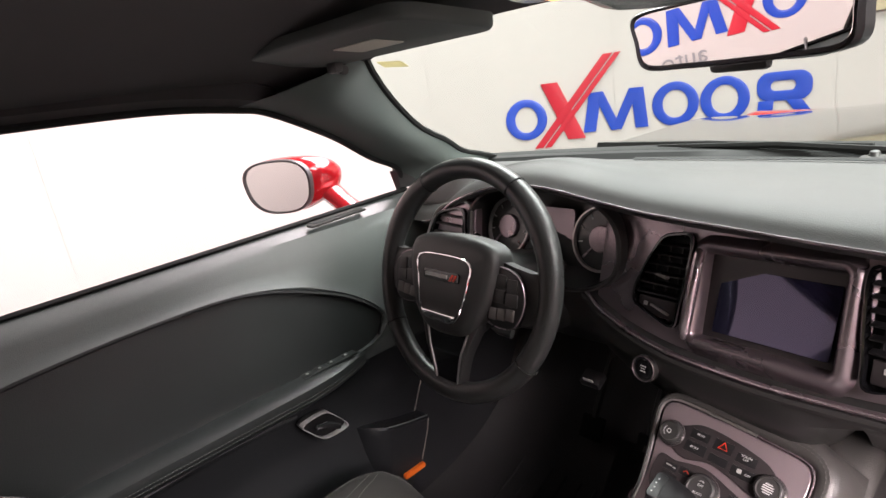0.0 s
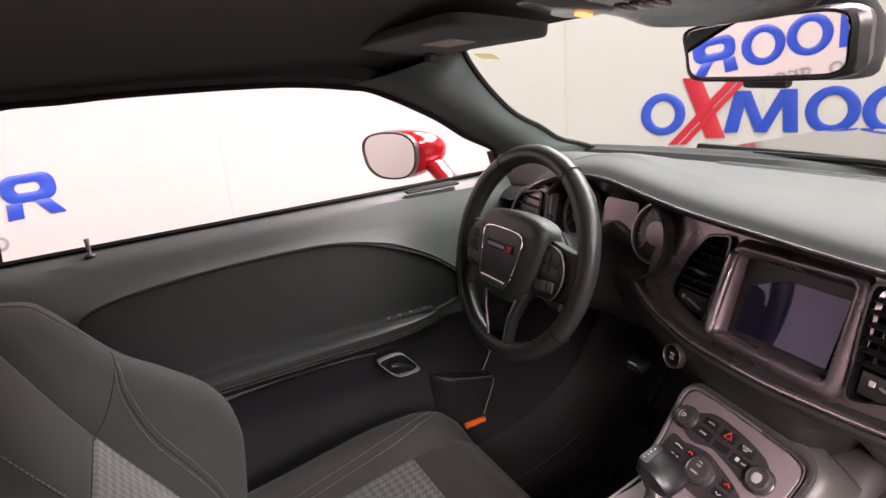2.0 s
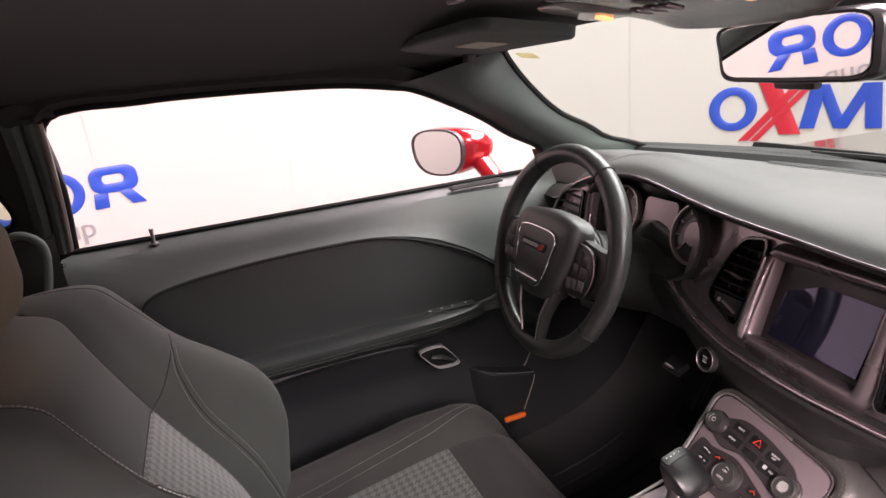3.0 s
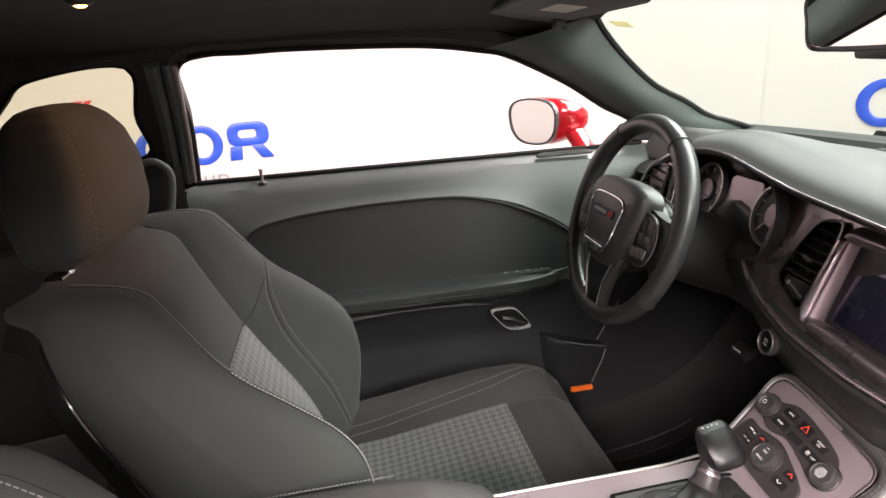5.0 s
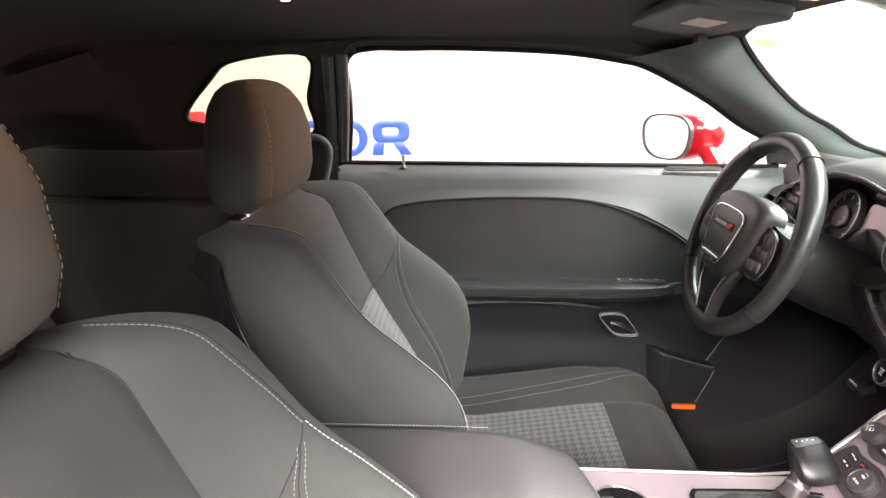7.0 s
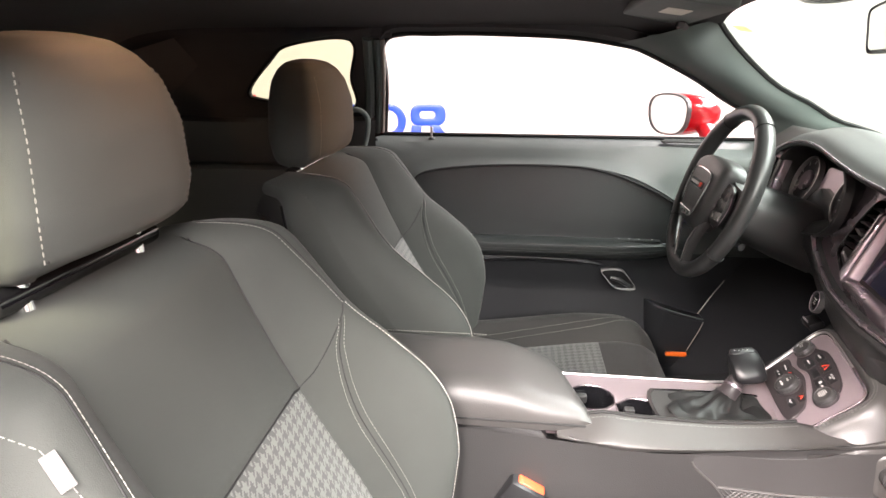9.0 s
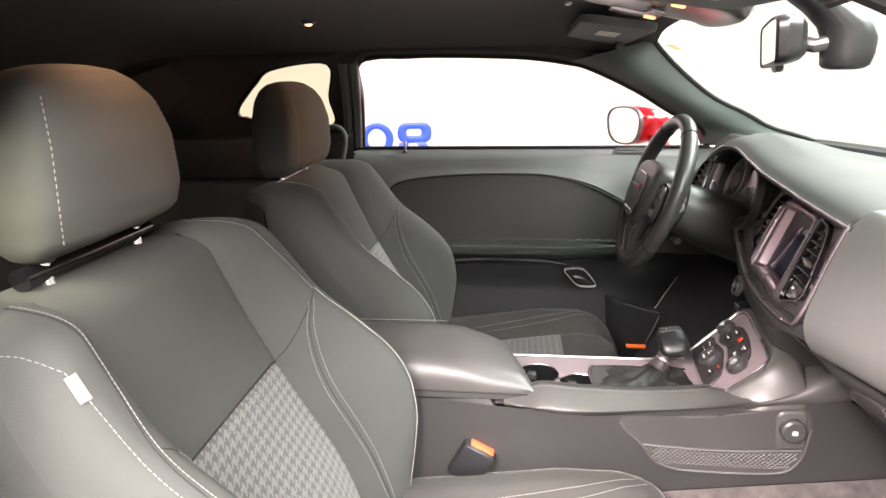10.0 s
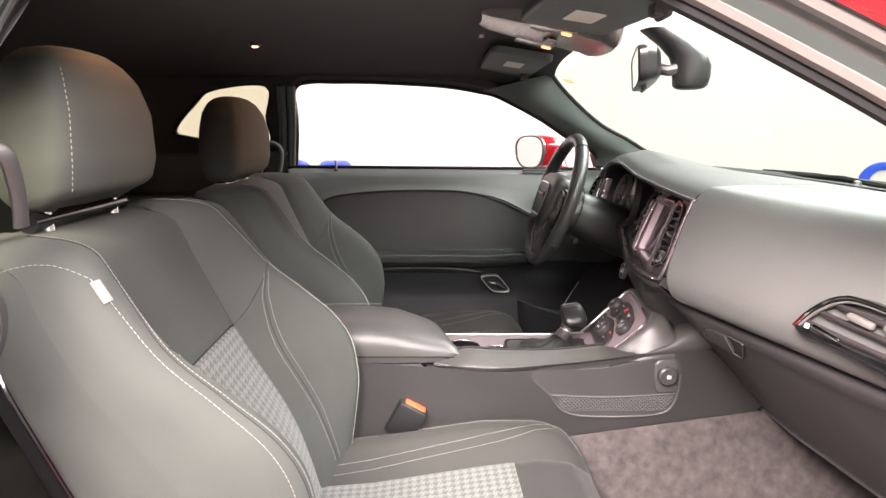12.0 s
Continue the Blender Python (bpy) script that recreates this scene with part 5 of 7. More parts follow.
    edge = edge[:-1] + [(-0.018, -0.1635, zf(-0.163) + 0.002), (0.0, -0.165, zf(-0.164) + 0.002), (0.018, -0.1635, zf(-0.163) + 0.002)] + [(-p[0], p[1], p[2]) for p in edge[:-1][::-1]]
    part("spoke_trim", put(tube([tuple(p) for p in spline(edge, 70)], 0.0018, 6)), M_SILVER, wh, "thin silver outline of the lower spoke")
    part("spoke_foot", put(loft([[(half(y) * 0.74 * a, y, zf(y) + 0.0005) for a in (-1, -0.5, 0, 0.5, 1)] for y in ys])), M_GLOSSB, wh, "glossy black middle of the lower spoke")
    # column shroud and stalks
    rows = []
    for z, k, dy in ((-0.012, 0.62, 0.0), (-0.020, 0.80, 0.0), (-0.060, 0.88, -0.002), (-0.066, 0.93, -0.004), (-0.10, 1.0, -0.008), (-0.16, 1.08, -0.012), (-0.24, 1.12, -0.016)):
        rows.append([W @ V(p[0] * k, p[1] * k - 0.01 + dy, z) for p in np.array(rrect(0.125, 0.125, 0.050, 8))])
    part("column_shroud", loft(rows, True, True), M_SHROUD, wh, "black steering column shroud", smooth=50)
    part("shroud_ring", put(tube([(0.066 * math.cos(a), 0.066 * math.sin(a) - 0.012, -0.063) for a in np.linspace(0, 2 * math.pi, 40, endpoint=False)], 0.002, 5, closed=True)), M_SEAMD, wh)
    part("stalk", put(tube([(0.05, -0.005, -0.045), (0.085, -0.004, -0.04), (0.105, 0.0, -0.035)], [0.012, 0.011, 0.013], 12)), M_SHROUD, wh, "black control stalk")
    for q in range(3):
        part("stalk_mark", put(rbox((0.108, -0.006 + 0.006 * q, -0.027), (0.004, 0.0018, 0.002), 0)), M_MARK, wh, smooth=0)
    part("stalk", put(tube([(-0.05, 0.01, -0.045), (-0.11, 0.02, -0.04), (-0.155, 0.028, -0.035)], [0.008, 0.007, 0.009], 10)), M_DARK, wh)
    part("tilt_lever", put(tube([(-0.02, -0.08, -0.10), (0.02, -0.085, -0.08), (0.045, -0.085, -0.085)], [0.006, 0.006, 0.008], 8)), M_DARK, wh)
    return wh


build_wheel()
# pedals in the dark footwell
for x, w, h, z in ((-0.42, 0.055, 0.055, 0.46), (-0.30, 0.045, 0.12, 0.42)):
    pd = thing("pedal", (x, 1.05, z - 0.05), "black rubber foot pedal", "pedal")
    part("pad", rbox((x, 1.02, z), (w, 0.014, h), 0.005, Matrix.Rotation(radians(-30), 3, "X")), M_RUBBER, pd)
    part("arm", tube([(x, 1.03, z + 0.02), (x, 1.10, z + 0.12), (x, 1.20, z + 0.22)], 0.008, 6), M_DARK, pd)


# ---- middle console ----
def build_console():
    con = thing("centre_console", (0, 0.35, 0.28), "dark grey padded centre console with armrest lid and gear lever", "console")
    # body
    rows = []
    for y in np.linspace(-0.38, 0.80, 24):
        zt = float(np.interp(y, (-0.38, 0.29, 0.305, 0.71, 0.76), (0.672, 0.672, 0.602, 0.602, 0.66)))
        rows.append([(x, y, z) for x, z in ((-0.112, 0.50), (-0.108, 0.58), (-0.100, zt - 0.006), (-0.092, zt), (0.07, zt), (0.085, zt - 0.004), (0.104, min(0.62, zt - 0.01)), (0.112, 0.50))])
    part("body", loft(rows, False), M_CONSIDE, con)
    # smooth flank that falls away into the driver's footwell
    rows = []
    for y in np.linspace(0.30, 1.06, 26):
        zt = float(np.interp(y, (0.30, 0.70, 0.80, 1.06), (0.652, 0.652, 0.715, 0.74)))
        w = 0.02 + 0.05 * max(0.0, (y - 0.45) / 0.6)
        rows.append([(-0.098, y, zt), (-0.108, y, zt - 0.010), (-0.118 - 0.2 * w, y, zt - 0.06), (-0.130 - 0.6 * w, y, zt - 0.14), (-0.152 - 1.1 * w, y, zt - 0.22), (-0.20 - 1.4 * w, y, zt - 0.31), (-0.27 - 1.5 * w, y, 0.285 + max(0.0, y - 0.86) * 0.7)])
    part("driver_flank", loft(rows), M_CONSIDE, con, "smooth dark plastic flank beside the driver's footwell", smooth=70)
    # armrest lid
    rows = []
    for y in np.concatenate([np.linspace(-0.20, -0.15, 5), np.linspace(-0.10, 0.18, 8), np.linspace(0.20, 0.378, 14)]):
        zt = float(np.interp(y, (-0.20, -0.15, 0.0, 0.18, 0.24, 0.30, 0.345, 0.37, 0.378), (0.70, 0.738, 0.748, 0.748, 0.742, 0.726, 0.715, 0.707, 0.694)))
        e = float(np.interp(y, (-0.20, -0.15, 0.30, 0.378), (0.9, 1, 1, 0.93)))
        row = []
        for u in np.linspace(-1, 1, 21):
            x = 0.008 + 0.100 * e * math.copysign(min(1, abs(u) ** 0.92), u)
            drop = (abs(u) ** 7)
            skew = 0.30 * (0.108 - x) * max(0.0, (y - 0.20) / 0.178) ** 1.5
            row.append((x, y - skew, zt - 0.006 * u * u - (zt - 0.688) * 0.55 * drop))
        row = [(row[0][0] + 0.004, row[0][1], 0.672)] + row + [(row[-1][0] - 0.004, row[-1][1], 0.672)]
        rows.append(row)
    lid = part("armrest_lid", loft(rows, True, True), M_CONSOLE, con, "padded grey vinyl armrest lid with stitching", smooth=60)
    part("stitching", dashes([(-0.071, y, 0.7435 + 0.0015 * math.sin(y * 8)) for y in np.linspace(-0.14, 0.20, 30)], 0.005, 0.0036, 0.0009), M_STITCH, lid)
    part("lid_seam", tube([(0.1065, y, 0.686) for y in np.linspace(-0.18, 0.36, 14)], 0.0018, 5), M_SEAMD, lid)
    # top plate in graphite, pierced by the joined pair of cup holders
    cups = ((-0.022, 0.385, 0.040), (0.012, 0.462, 0.038))
    mid = np.array((-0.005, 0.4235))
    deck = lambda y: 0.6590 + 0.02 * max(0, (y - 0.66) / 0.055) ** 2
    hole, rim = [], []
    for k in range(96):
        a = 2 * math.pi * k / 96
        d = np.array((math.cos(a), math.sin(a)))
        far = 0.0
        for cx, cy, r in cups:
            q = mid - np.array((cx, cy))
            disc = (q @ d) ** 2 - (q @ q - r * r)
            if disc > 0:
                far = max(far, -(q @ d) + math.sqrt(disc))
        hole.append(mid + d * far)
        kx = (0.075 - mid[0]) / d[0] if d[0] > 1e-6 else (-0.097 - mid[0]) / d[0] if d[0] < -1e-6 else 9
        ky = (0.715 - mid[1]) / d[1] if d[1] > 1e-6 else (0.30 - mid[1]) / d[1] if d[1] < -1e-6 else 9
        rim.append(mid + d * min(kx, ky))
    rows = [[(p[0], p[1], deck(p[1]) - 0.012) for p in rim]]
    for f in (0.0, 0.25, 0.5, 0.75, 0.97):
        rows.append([(*(p * (1 - f) + h * f), deck((p * (1 - f) + h * f)[1])) for p, h in zip(rim, hole)])
    rows.append([(*h, 0.6575) for h in hole])
    top = part("top_plate", loft(rows, True), M_PANEL, con, "satin graphite console plate")
    cup = part("cup_holder", loft([[(*(mid + (h - mid) * f), z) for h in hole] for f, z in ((1.0, 0.6576), (0.985, 0.650), (0.97, 0.615), (0.94, 0.609), (0.02, 0.609))], True), M_GLOSSB, con, "deep glossy black twin cup holder")
    part("rim", tube([(*(mid + (h - mid) * 1.0), 0.6594) for h in hole], 0.0016, 6, closed=True), M_SATIN, cup)
    for cx, cy, r in cups:
        part("base_ring", lathe([(r * 0.80, 0), (r * 0.80, 0.003), (r * 0.70, 0.003), (r * 0.70, 0)], Matrix.Translation((cx, cy, 0.6095)), 36, False), M_CHROME, cup, "bright ring in the cup holder")
        part("tongue", rbox((cx - r * 0.75, cy - r * 0.3, 0.638), (0.014, 0.018, 0.016), 0.003), M_DARK, cup)
    part("edge_trim", tube([(-0.096 - 0.022 * max(0, (y - 0.6) / 0.15), y, 0.6615 + 0.9 * max(0, y - 0.70)) for y in np.linspace(0.30, 0.735, 24)], 0.0022, 6), M_SILVER, con, "bright silver edge trim")
    # gear lever
    o = even(spline([(-0.058, 0.505), (-0.050, 0.485), (0.0, 0.480), (0.050, 0.492), (0.066, 0.54), (0.062, 0.66), (0.03, 0.698), (-0.04, 0.690), (-0.060, 0.65)], 60, True), 44, True)
    c = o.mean(0)
    m = Matrix.Translation((0, 0, 0.664))
    gl = part("gear_surround", frame_ring(o, c + (o - c) * 0.93, 0.008, m, 0.002), M_GLOSSB, con, "glossy black gear surround")
    part("gear_base", plate(c + (o - c) * 0.94, 0.004, Matrix.Translation((0, 0, 0.6625))), M_DARK, gl)
    rows = []
    for h, k in ((-0.002, 0.72), (0.000, 0.69), (0.002, 0.62), (0.001, 0.52), (0.003, 0.42), (0.003, 0.32), (0.007, 0.24), (0.015, 0.17)):
        row = []
        for i, p in enumerate(o):
            a = 2 * math.pi * i / len(o)
            fold = math.sin(4 * a + k * 5) + 0.8 * math.sin(7 * a + 1.3 - k * 9)
            kk = k * (1 + 0.05 * fold)
            f = max(0.0, h) / 0.015
            row.append((c[0] * (1 - f) - 0.030 * f + (p[0] - c[0]) * kk, (c[1] + (p[1] - c[1]) * kk) * 1.0 + 0.030 * f, 0.667 + h + 0.0030 * fold * (1 - f)))
        rows.append(row)
    part("gear_boot", loft(spline(np.array(rows).reshape(8, -1), 22).reshape(22, len(o), 3).tolist(), True, True), M_BOOT, gl, "creased black leather boot", smooth=80)
    lever = part("lever_collar", tube([(-0.028, 0.611, 0.676), (-0.030, 0.615, 0.682), (-0.036, 0.624, 0.695), (-0.040, 0.631, 0.706)], [0.021, 0.017, 0.0145, 0.014], 20), M_BEZEL, gl, "dark lever collar")
    part("collar_ring", tube([(-0.0335, 0.6205, 0.6895), (-0.0350, 0.6225, 0.6925)], 0.0162, 20), M_SATIN, lever, "thin graphite ring")
    k = axes((-0.040, 0.640, 0.704), (1, 0.06, 0.0), (0, 0.97, 0.14))
    prof = np.array([(-0.013, -0.008), (-0.021, 0.010), (-0.027, 0.032), (-0.027, 0.043), (-0.022, 0.048), (-0.008, 0.045), (0.010, 0.037), (0.025, 0.024), (0.031, 0.012), (0.029, 0.003), (0.020, -0.001), (0.012, -0.008)])
    prof = even(spline(prof, 60, True), 40, True)
    pm = np.array((-0.002, 0.020))
    prof = np.array((-0.006, 0.018)) + (prof - np.array((-0.006, 0.018))) * 0.90
    rows = []
    for t, f in ((-0.022, 0.55), (-0.0205, 0.80), (-0.016, 0.95), (-0.007, 1.0), (0.010, 1.02), (0.020, 1.0), (0.026, 0.88), (0.029, 0.6)):
        rows.append([k @ V(*(lambda q: (q[0], t, q[1]))(pm + (p - pm) * f)) for p in prof])
    part("gear_knob", loft(rows, True, True), M_KNOB, gl, "dark leather gear knob")
    cap = k @ axes((-0.0155, 0.002, 0.0450), (0.97, 0, -0.18), (0, 1, 0))
    part("knob_cap", plate(rrect(0.015, 0.040, 0.005, 5), 0.006, cap, 0.0015), M_SLAT, gl, "glossy black cap with white marks")
    for i in range(4):
        bm = rbox((-0.002 + 0.001 * (i % 2), -0.012 + 0.007 * i, 0.0003), (0.0016, 0.0018, 0.0004), 0)
        bmesh.ops.transform(bm, matrix=cap, verts=bm.verts)
        part("gear_mark", bm, M_MARK, gl, smooth=0)
    # sloping control panel
    H = axes((-0.018, 0.735, 0.716), (1, -0.11, -0.02), (0, 0.73, 0.68))
    o = even(spline([(-0.092, -0.095), (-0.094, -0.045), (-0.104, 0.015), (-0.110, 0.045), (-0.106, 0.060), (-0.088, 0.0665), (-0.02, 0.0645), (0.055, 0.0595), (0.082, 0.055), (0.094, 0.042), (0.095, 0.0), (0.096, -0.095)], 90, True), 72, True)
    hp = part("control_panel", plate(o, 0.020, H, 0.004), M_PANEL, con, "satin graphite control panel")
    # outline of the upper part, from the passenger's side round to the driver's
    line = even(spline([(0.097, -0.085), (0.097, 0.0), (0.096, 0.042), (0.084, 0.057), (0.055, 0.0615), (-0.02, 0.0665), (-0.088, 0.0685), (-0.108, 0.061), (-0.112, 0.045), (-0.106, 0.015), (-0.096, -0.045), (-0.094, -0.085)], 90), 80)
    part("panel_trim", tube([H @ V(p[0], p[1], 0.001) for p in line[34:]], 0.0018, 8), M_SILVER, con, "silver trim round the controls")
    part("panel_trim", tube([H @ V(p[0], p[1], 0.001) for p in line[:35]], [0.0012 + 0.0006 * k / 34 for k in range(35)], 8), M_SATIN, con, "thin graphite trim round the controls")
    # padded leather round the panel, stitched twice
    tang = np.gradient(line, axis=0)
    nrm = np.stack([tang[:, 1], -tang[:, 0]], 1) / np.linalg.norm(tang, axis=1)[:, None]
    wid = np.array([float(np.interp(i, (0, 12, 30, 45, 58, 79), (0.30, 0.75, 1.0, 0.62, 0.35, 0.25))) for i in range(80)])[:, None]
    pad_rows = [[H @ V(q[0], q[1], z) for q in (line + nrm * d * wid)] for d, z in ((0.0, -0.006), (0.003, 0.000), (0.010, 0.0035), (0.020, 0.002), (0.030, -0.006), (0.036, -0.020), (0.038, -0.055))]
    # on the passenger's side its flank falls straight down to the rail's lower seam
    flank = [[], []]
    for i, q in enumerate(pad_rows[5]):
        w = float(np.interp(i, (26, 38), (1.0, 0.0)))
        zl = float(np.interp(q.y, (0.42, 0.51, 0.85, 0.92), (0.655, 0.661, 0.698, 0.715)))
        for row, f, x in zip(flank, (0.5, 1.0), (0.124, 0.1285)):
            row.append(pad_rows[6][i].lerp(Vector((max(x, q.x), q.y, q.z + (zl - q.z) * f)), w))
    pad_rows[6:] = flank
    pad = part("panel_pad", loft(pad_rows), M_CONSOLE, con, "padded dark leather round the controls", smooth=70)
    for d in (0.014, 0.0185):
        pts = (line + nrm * d * wid)[:44]
        part("stitching", dashes([H @ V(q[0], q[1], 0.0042 - 0.03 * max(0, d - 0.012)) for q in pts], 0.006, 0.004, 0.0006), M_STITCHG, pad)

    def put(bm):
        bmesh.ops.transform(bm, matrix=H, verts=bm.verts)
        return bm

    up = spline([(-0.086, 0.010), (-0.082, 0.030), (-0.066, 0.040), (-0.046, 0.0485), (-0.01, 0.0475), (0.034, 0.0395), (0.054, 0.030), (0.070, 0.008), (0.046, -0.009), (0.019, -0.003), (-0.020, 0.004), (-0.052, -0.004), (-0.074, 0.003)], 80, True)
    part("button_panel", put(plate(up, 0.004, Matrix.Translation((0, 0, 0.004)), 0.0015)), M_BEZEL, hp, "black upper button row")
    lo = spline([(-0.086, -0.013), (-0.062, -0.011), (-0.040, -0.006), (-0.018, -0.004), (0.014, -0.013), (0.038, -0.021), (0.054, -0.032), (0.058, -0.060), (-0.02, -0.064), (-0.080, -0.058)], 80, True)
    part("button_panel", put(plate(lo, 0.004, Matrix.Translation((0, 0, 0.004)), 0.0015)), M_BEZEL, hp, "black lower button row")
    # single keys of the two rows, a hair proud of their strips
    for x0, y0, w, h in ((-0.044, 0.0335, 0.026, 0.013), (-0.044, 0.0150, 0.030, 0.015), (-0.011, 0.0325, 0.026, 0.016), (0.021, 0.0290, 0.026, 0.013), (0.022, 0.0110, 0.030, 0.014), (-0.011, 0.0130, 0.026, 0.012),
                         (-0.064, -0.0215, 0.020, 0.011), (-0.042, -0.0195, 0.018, 0.011), (-0.061, -0.0355, 0.022, 0.012), (0.028, -0.0250, 0.020, 0.011), (0.027, -0.0410, 0.024, 0.012)):
        part("key", put(rbox((x0, y0, 0.0036), (w, h, 0.0022), 0.0009)), M_SLAT, hp)
    for cx, cy, r, tall in ((-0.081, 0.021, 0.0165, 0.012), (0.059, 0.007, 0.0175, 0.012), (-0.013, -0.032, 0.0205, 0.013)):
        rim = [(r * 1.05, 0.0), (r * 1.05, 0.002), (r, 0.003), (r * 0.97, tall * 0.75), (r * 0.92, tall * 0.92), (r * 0.80, tall), (r * 0.74, tall - 0.0012)]
        kb = part("knob", put(lathe(rim, Matrix.Translation((cx, cy, 0.003)), 40)), M_DARK, hp, "ribbed black knob")
        part("knob_ring", put(lathe([(r * 1.10, 0), (r * 1.10, 0.003), (r * 1.02, 0.004)], Matrix.Translation((cx, cy, 0.003)), 40, False)), M_BEZEL, kb)
        for q in range(28):
            a = 2 * math.pi * q / 28
            part("rib", put(rbox((cx + r * 1.0 * math.cos(a), cy + r * 1.0 * math.sin(a), 0.003 + tall * 0.45), (0.0010, 0.0010, tall * 0.6), 0)), M_SLAT, kb, smooth=0)
        top = 0.003 + tall + 0.0002
        if cx < -0.05:
            part("knob_mark", put(tube([(cx + 0.0028 * math.cos(a), cy + 0.0028 * math.sin(a), top) for a in np.linspace(0, 2 * math.pi, 16, endpoint=False)], 0.0005, 4, closed=True)), M_MARK, kb, smooth=0)
            part("knob_mark", put(tube([(cx + 0.0075 * math.cos(a), cy + 0.0075 * math.sin(a), top) for a in np.linspace(2.2, 4.2, 12)], 0.0004, 4)), M_MARK, kb, smooth=0)
        elif cx > 0.05:
            for q, w in enumerate((0.5, 0.72, 0.78, 0.72, 0.5)):
                part("knob_mark", put(rbox((cx, cy + 0.0056 - 0.0028 * q, top), (r * w, 0.0014, 0.0004), 0)), M_MARK, kb, smooth=0)
        else:
            words("OFF", 0.0045, H @ Matrix.Translation((cx, cy + 0.005, top)), M_MARK, kb)
            words("AUTO", 0.0045, H @ Matrix.Translation((cx, cy - 0.006, top)), M_MARK, kb)
            part("knob_mark", put(tube([(cx - 0.003, cy + 0.0100, top), (cx, cy + 0.0115, top), (cx + 0.003, cy + 0.0100, top)], 0.0005, 4)), M_MARK, kb, smooth=0)
    for text, x0, y0, size in (("MUTE", -0.043, 0.0340, 0.0042), ("SPORT", -0.045, 0.0152, 0.0042), ("SCREEN", 0.0205, 0.0325, 0.0040), ("OFF", 0.0205, 0.0285, 0.0040), ("OFF", 0.0295, 0.0115, 0.0042)):
        words(text, size, H @ Matrix.Translation((x0, y0, 0.0052)), M_MARK, hp)
    part("skid_mark", put(rbox((0.0185, 0.0125, 0.0052), (0.0055, 0.0055, 0.0004), 0)), M_MARK, hp, smooth=0)
    for cx, cy, w in ((-0.066, -0.0205, 0.008), (-0.058, -0.0215, 0.004), (-0.064, -0.0350, 0.006), (-0.055, -0.0355, 0.004)):
        part("button_mark", put(rbox((cx, cy, 0.0052), (w, 0.0018, 0.0006), 0)), M_MARK, hp, smooth=0)
    part("hazard_mark", put(tube([(p[0], p[1], 0.0054) for p in [(-0.0165, 0.0290), (-0.0045, 0.0290), (-0.0105, 0.0385)]], 0.0010, 4, closed=True)), M_MARKR, hp, "red hazard triangle", smooth=0)
    for x0, y0, h, mat in ((0.029, -0.0255, 0.004, M_MARKR), (-0.041, -0.0205, 0.003, M_MARKR), (0.026, -0.0400, -0.003, M_MARK)):
        part("arrow_mark", put(tube([(x0 - 0.004, y0, 0.0054), (x0, y0 + h, 0.0054), (x0 + 0.004, y0, 0.0054)], 0.0008, 4)), mat, hp, smooth=0)
    # padded rail on the passenger's side, with its stitched upper edge
    path = spline([(0.318, 0.680), (0.345, 0.684), (0.385, 0.697), (0.45, 0.693), (0.56, 0.692), (0.66, 0.702), (0.74, 0.720), (0.79, 0.742), (0.825, 0.764), (0.87, 0.784), (0.92, 0.795)], 36)
    rows = []
    for y, z in path:
        zl = float(np.interp(y, (0.31, 0.36, 0.42, 0.51, 0.85, 0.92), (0.668, 0.662, 0.655, 0.661, 0.698, 0.715)))
        f = float(np.interp(y, (0.31, 0.37), (0.72, 1)))
        g = float(np.interp(y, (0.655, 0.73), (0.0, 1.0)))
        rows.append([(0.066, y, z - 0.045), (0.070, y, z - 0.006 - 0.024 * g), (0.078, y, z - 0.024 * g), (0.092, y, z - 0.002 - 0.020 * g), (0.092 + 0.025 * f, y, z - 0.012 - 0.012 * g), (0.092 + 0.038 * f, y, (z + zl) / 2 - 0.002), (0.092 + 0.038 * f, y, zl + 0.012), (0.092 + 0.028 * f, y, zl), (0.10, y, zl)])
    rl = part("side_rail", loft([[tuple(q) for q in spline(r, 24)] for r in rows]), M_CONSOLE, con, "padded grey side rail with stitching", smooth=70)
    path = np.array([p for p in path if p[0] < 0.69])
    part("stitching", dashes([(0.094, y, z + 0.0005) for y, z in path], 0.006, 0.004, 0.0007), M_STITCHG, rl)
    part("rail_piping", tube([(0.083, y, z + 0.0015) for y, z in path], 0.0022, 6), M_SEAMD, rl)
    # side panel with the recessed tray
    pk = even(spline([(0.520, 0.660), (0.66, 0.668), (0.79, 0.690), (0.822, 0.680), (0.825, 0.640), (0.815, 0.590), (0.78, 0.566), (0.66, 0.562), (0.59, 0.572), (0.555, 0.610)], 100, True), 72, True)
    cc = np.array((0.68, 0.625))
    m = axes((0.130, 0, 0), (0, 1, 0), (0, 0, 1))
    rows = [[], [], [], []]
    for y, z in pk:
        d = np.array((y, z)) - cc
        tb = lambda yy: float(np.interp(yy, (-0.38, 0.36, 0.42, 0.51, 0.86, 1.02), (0.684, 0.684, 0.655, 0.661, 0.715, 0.635)))
        bb = lambda yy: float(np.interp(yy, (-0.38, 0.36, 0.62, 1.02), (0.36, 0.475, 0.52, 0.575)))
        best = 1.0
        for k in np.linspace(1, 40, 1200):
            q = cc + d * k
            if q[0] > 1.02 or q[0] < -0.38 or q[1] > tb(q[0]) + 0.004 or q[1] < bb(q[0]):
                break
            best = k
        for row, f in zip(rows, (0, 0.05, 0.4, 1.0)):
            q = cc + d * (1 + (best - 1) * f)
            row.append((0.126 if f else 0.1265, q[0], q[1]))
    part("side_panel", loft(rows, True), M_CONSIDE, con, "dark grey console side panel")
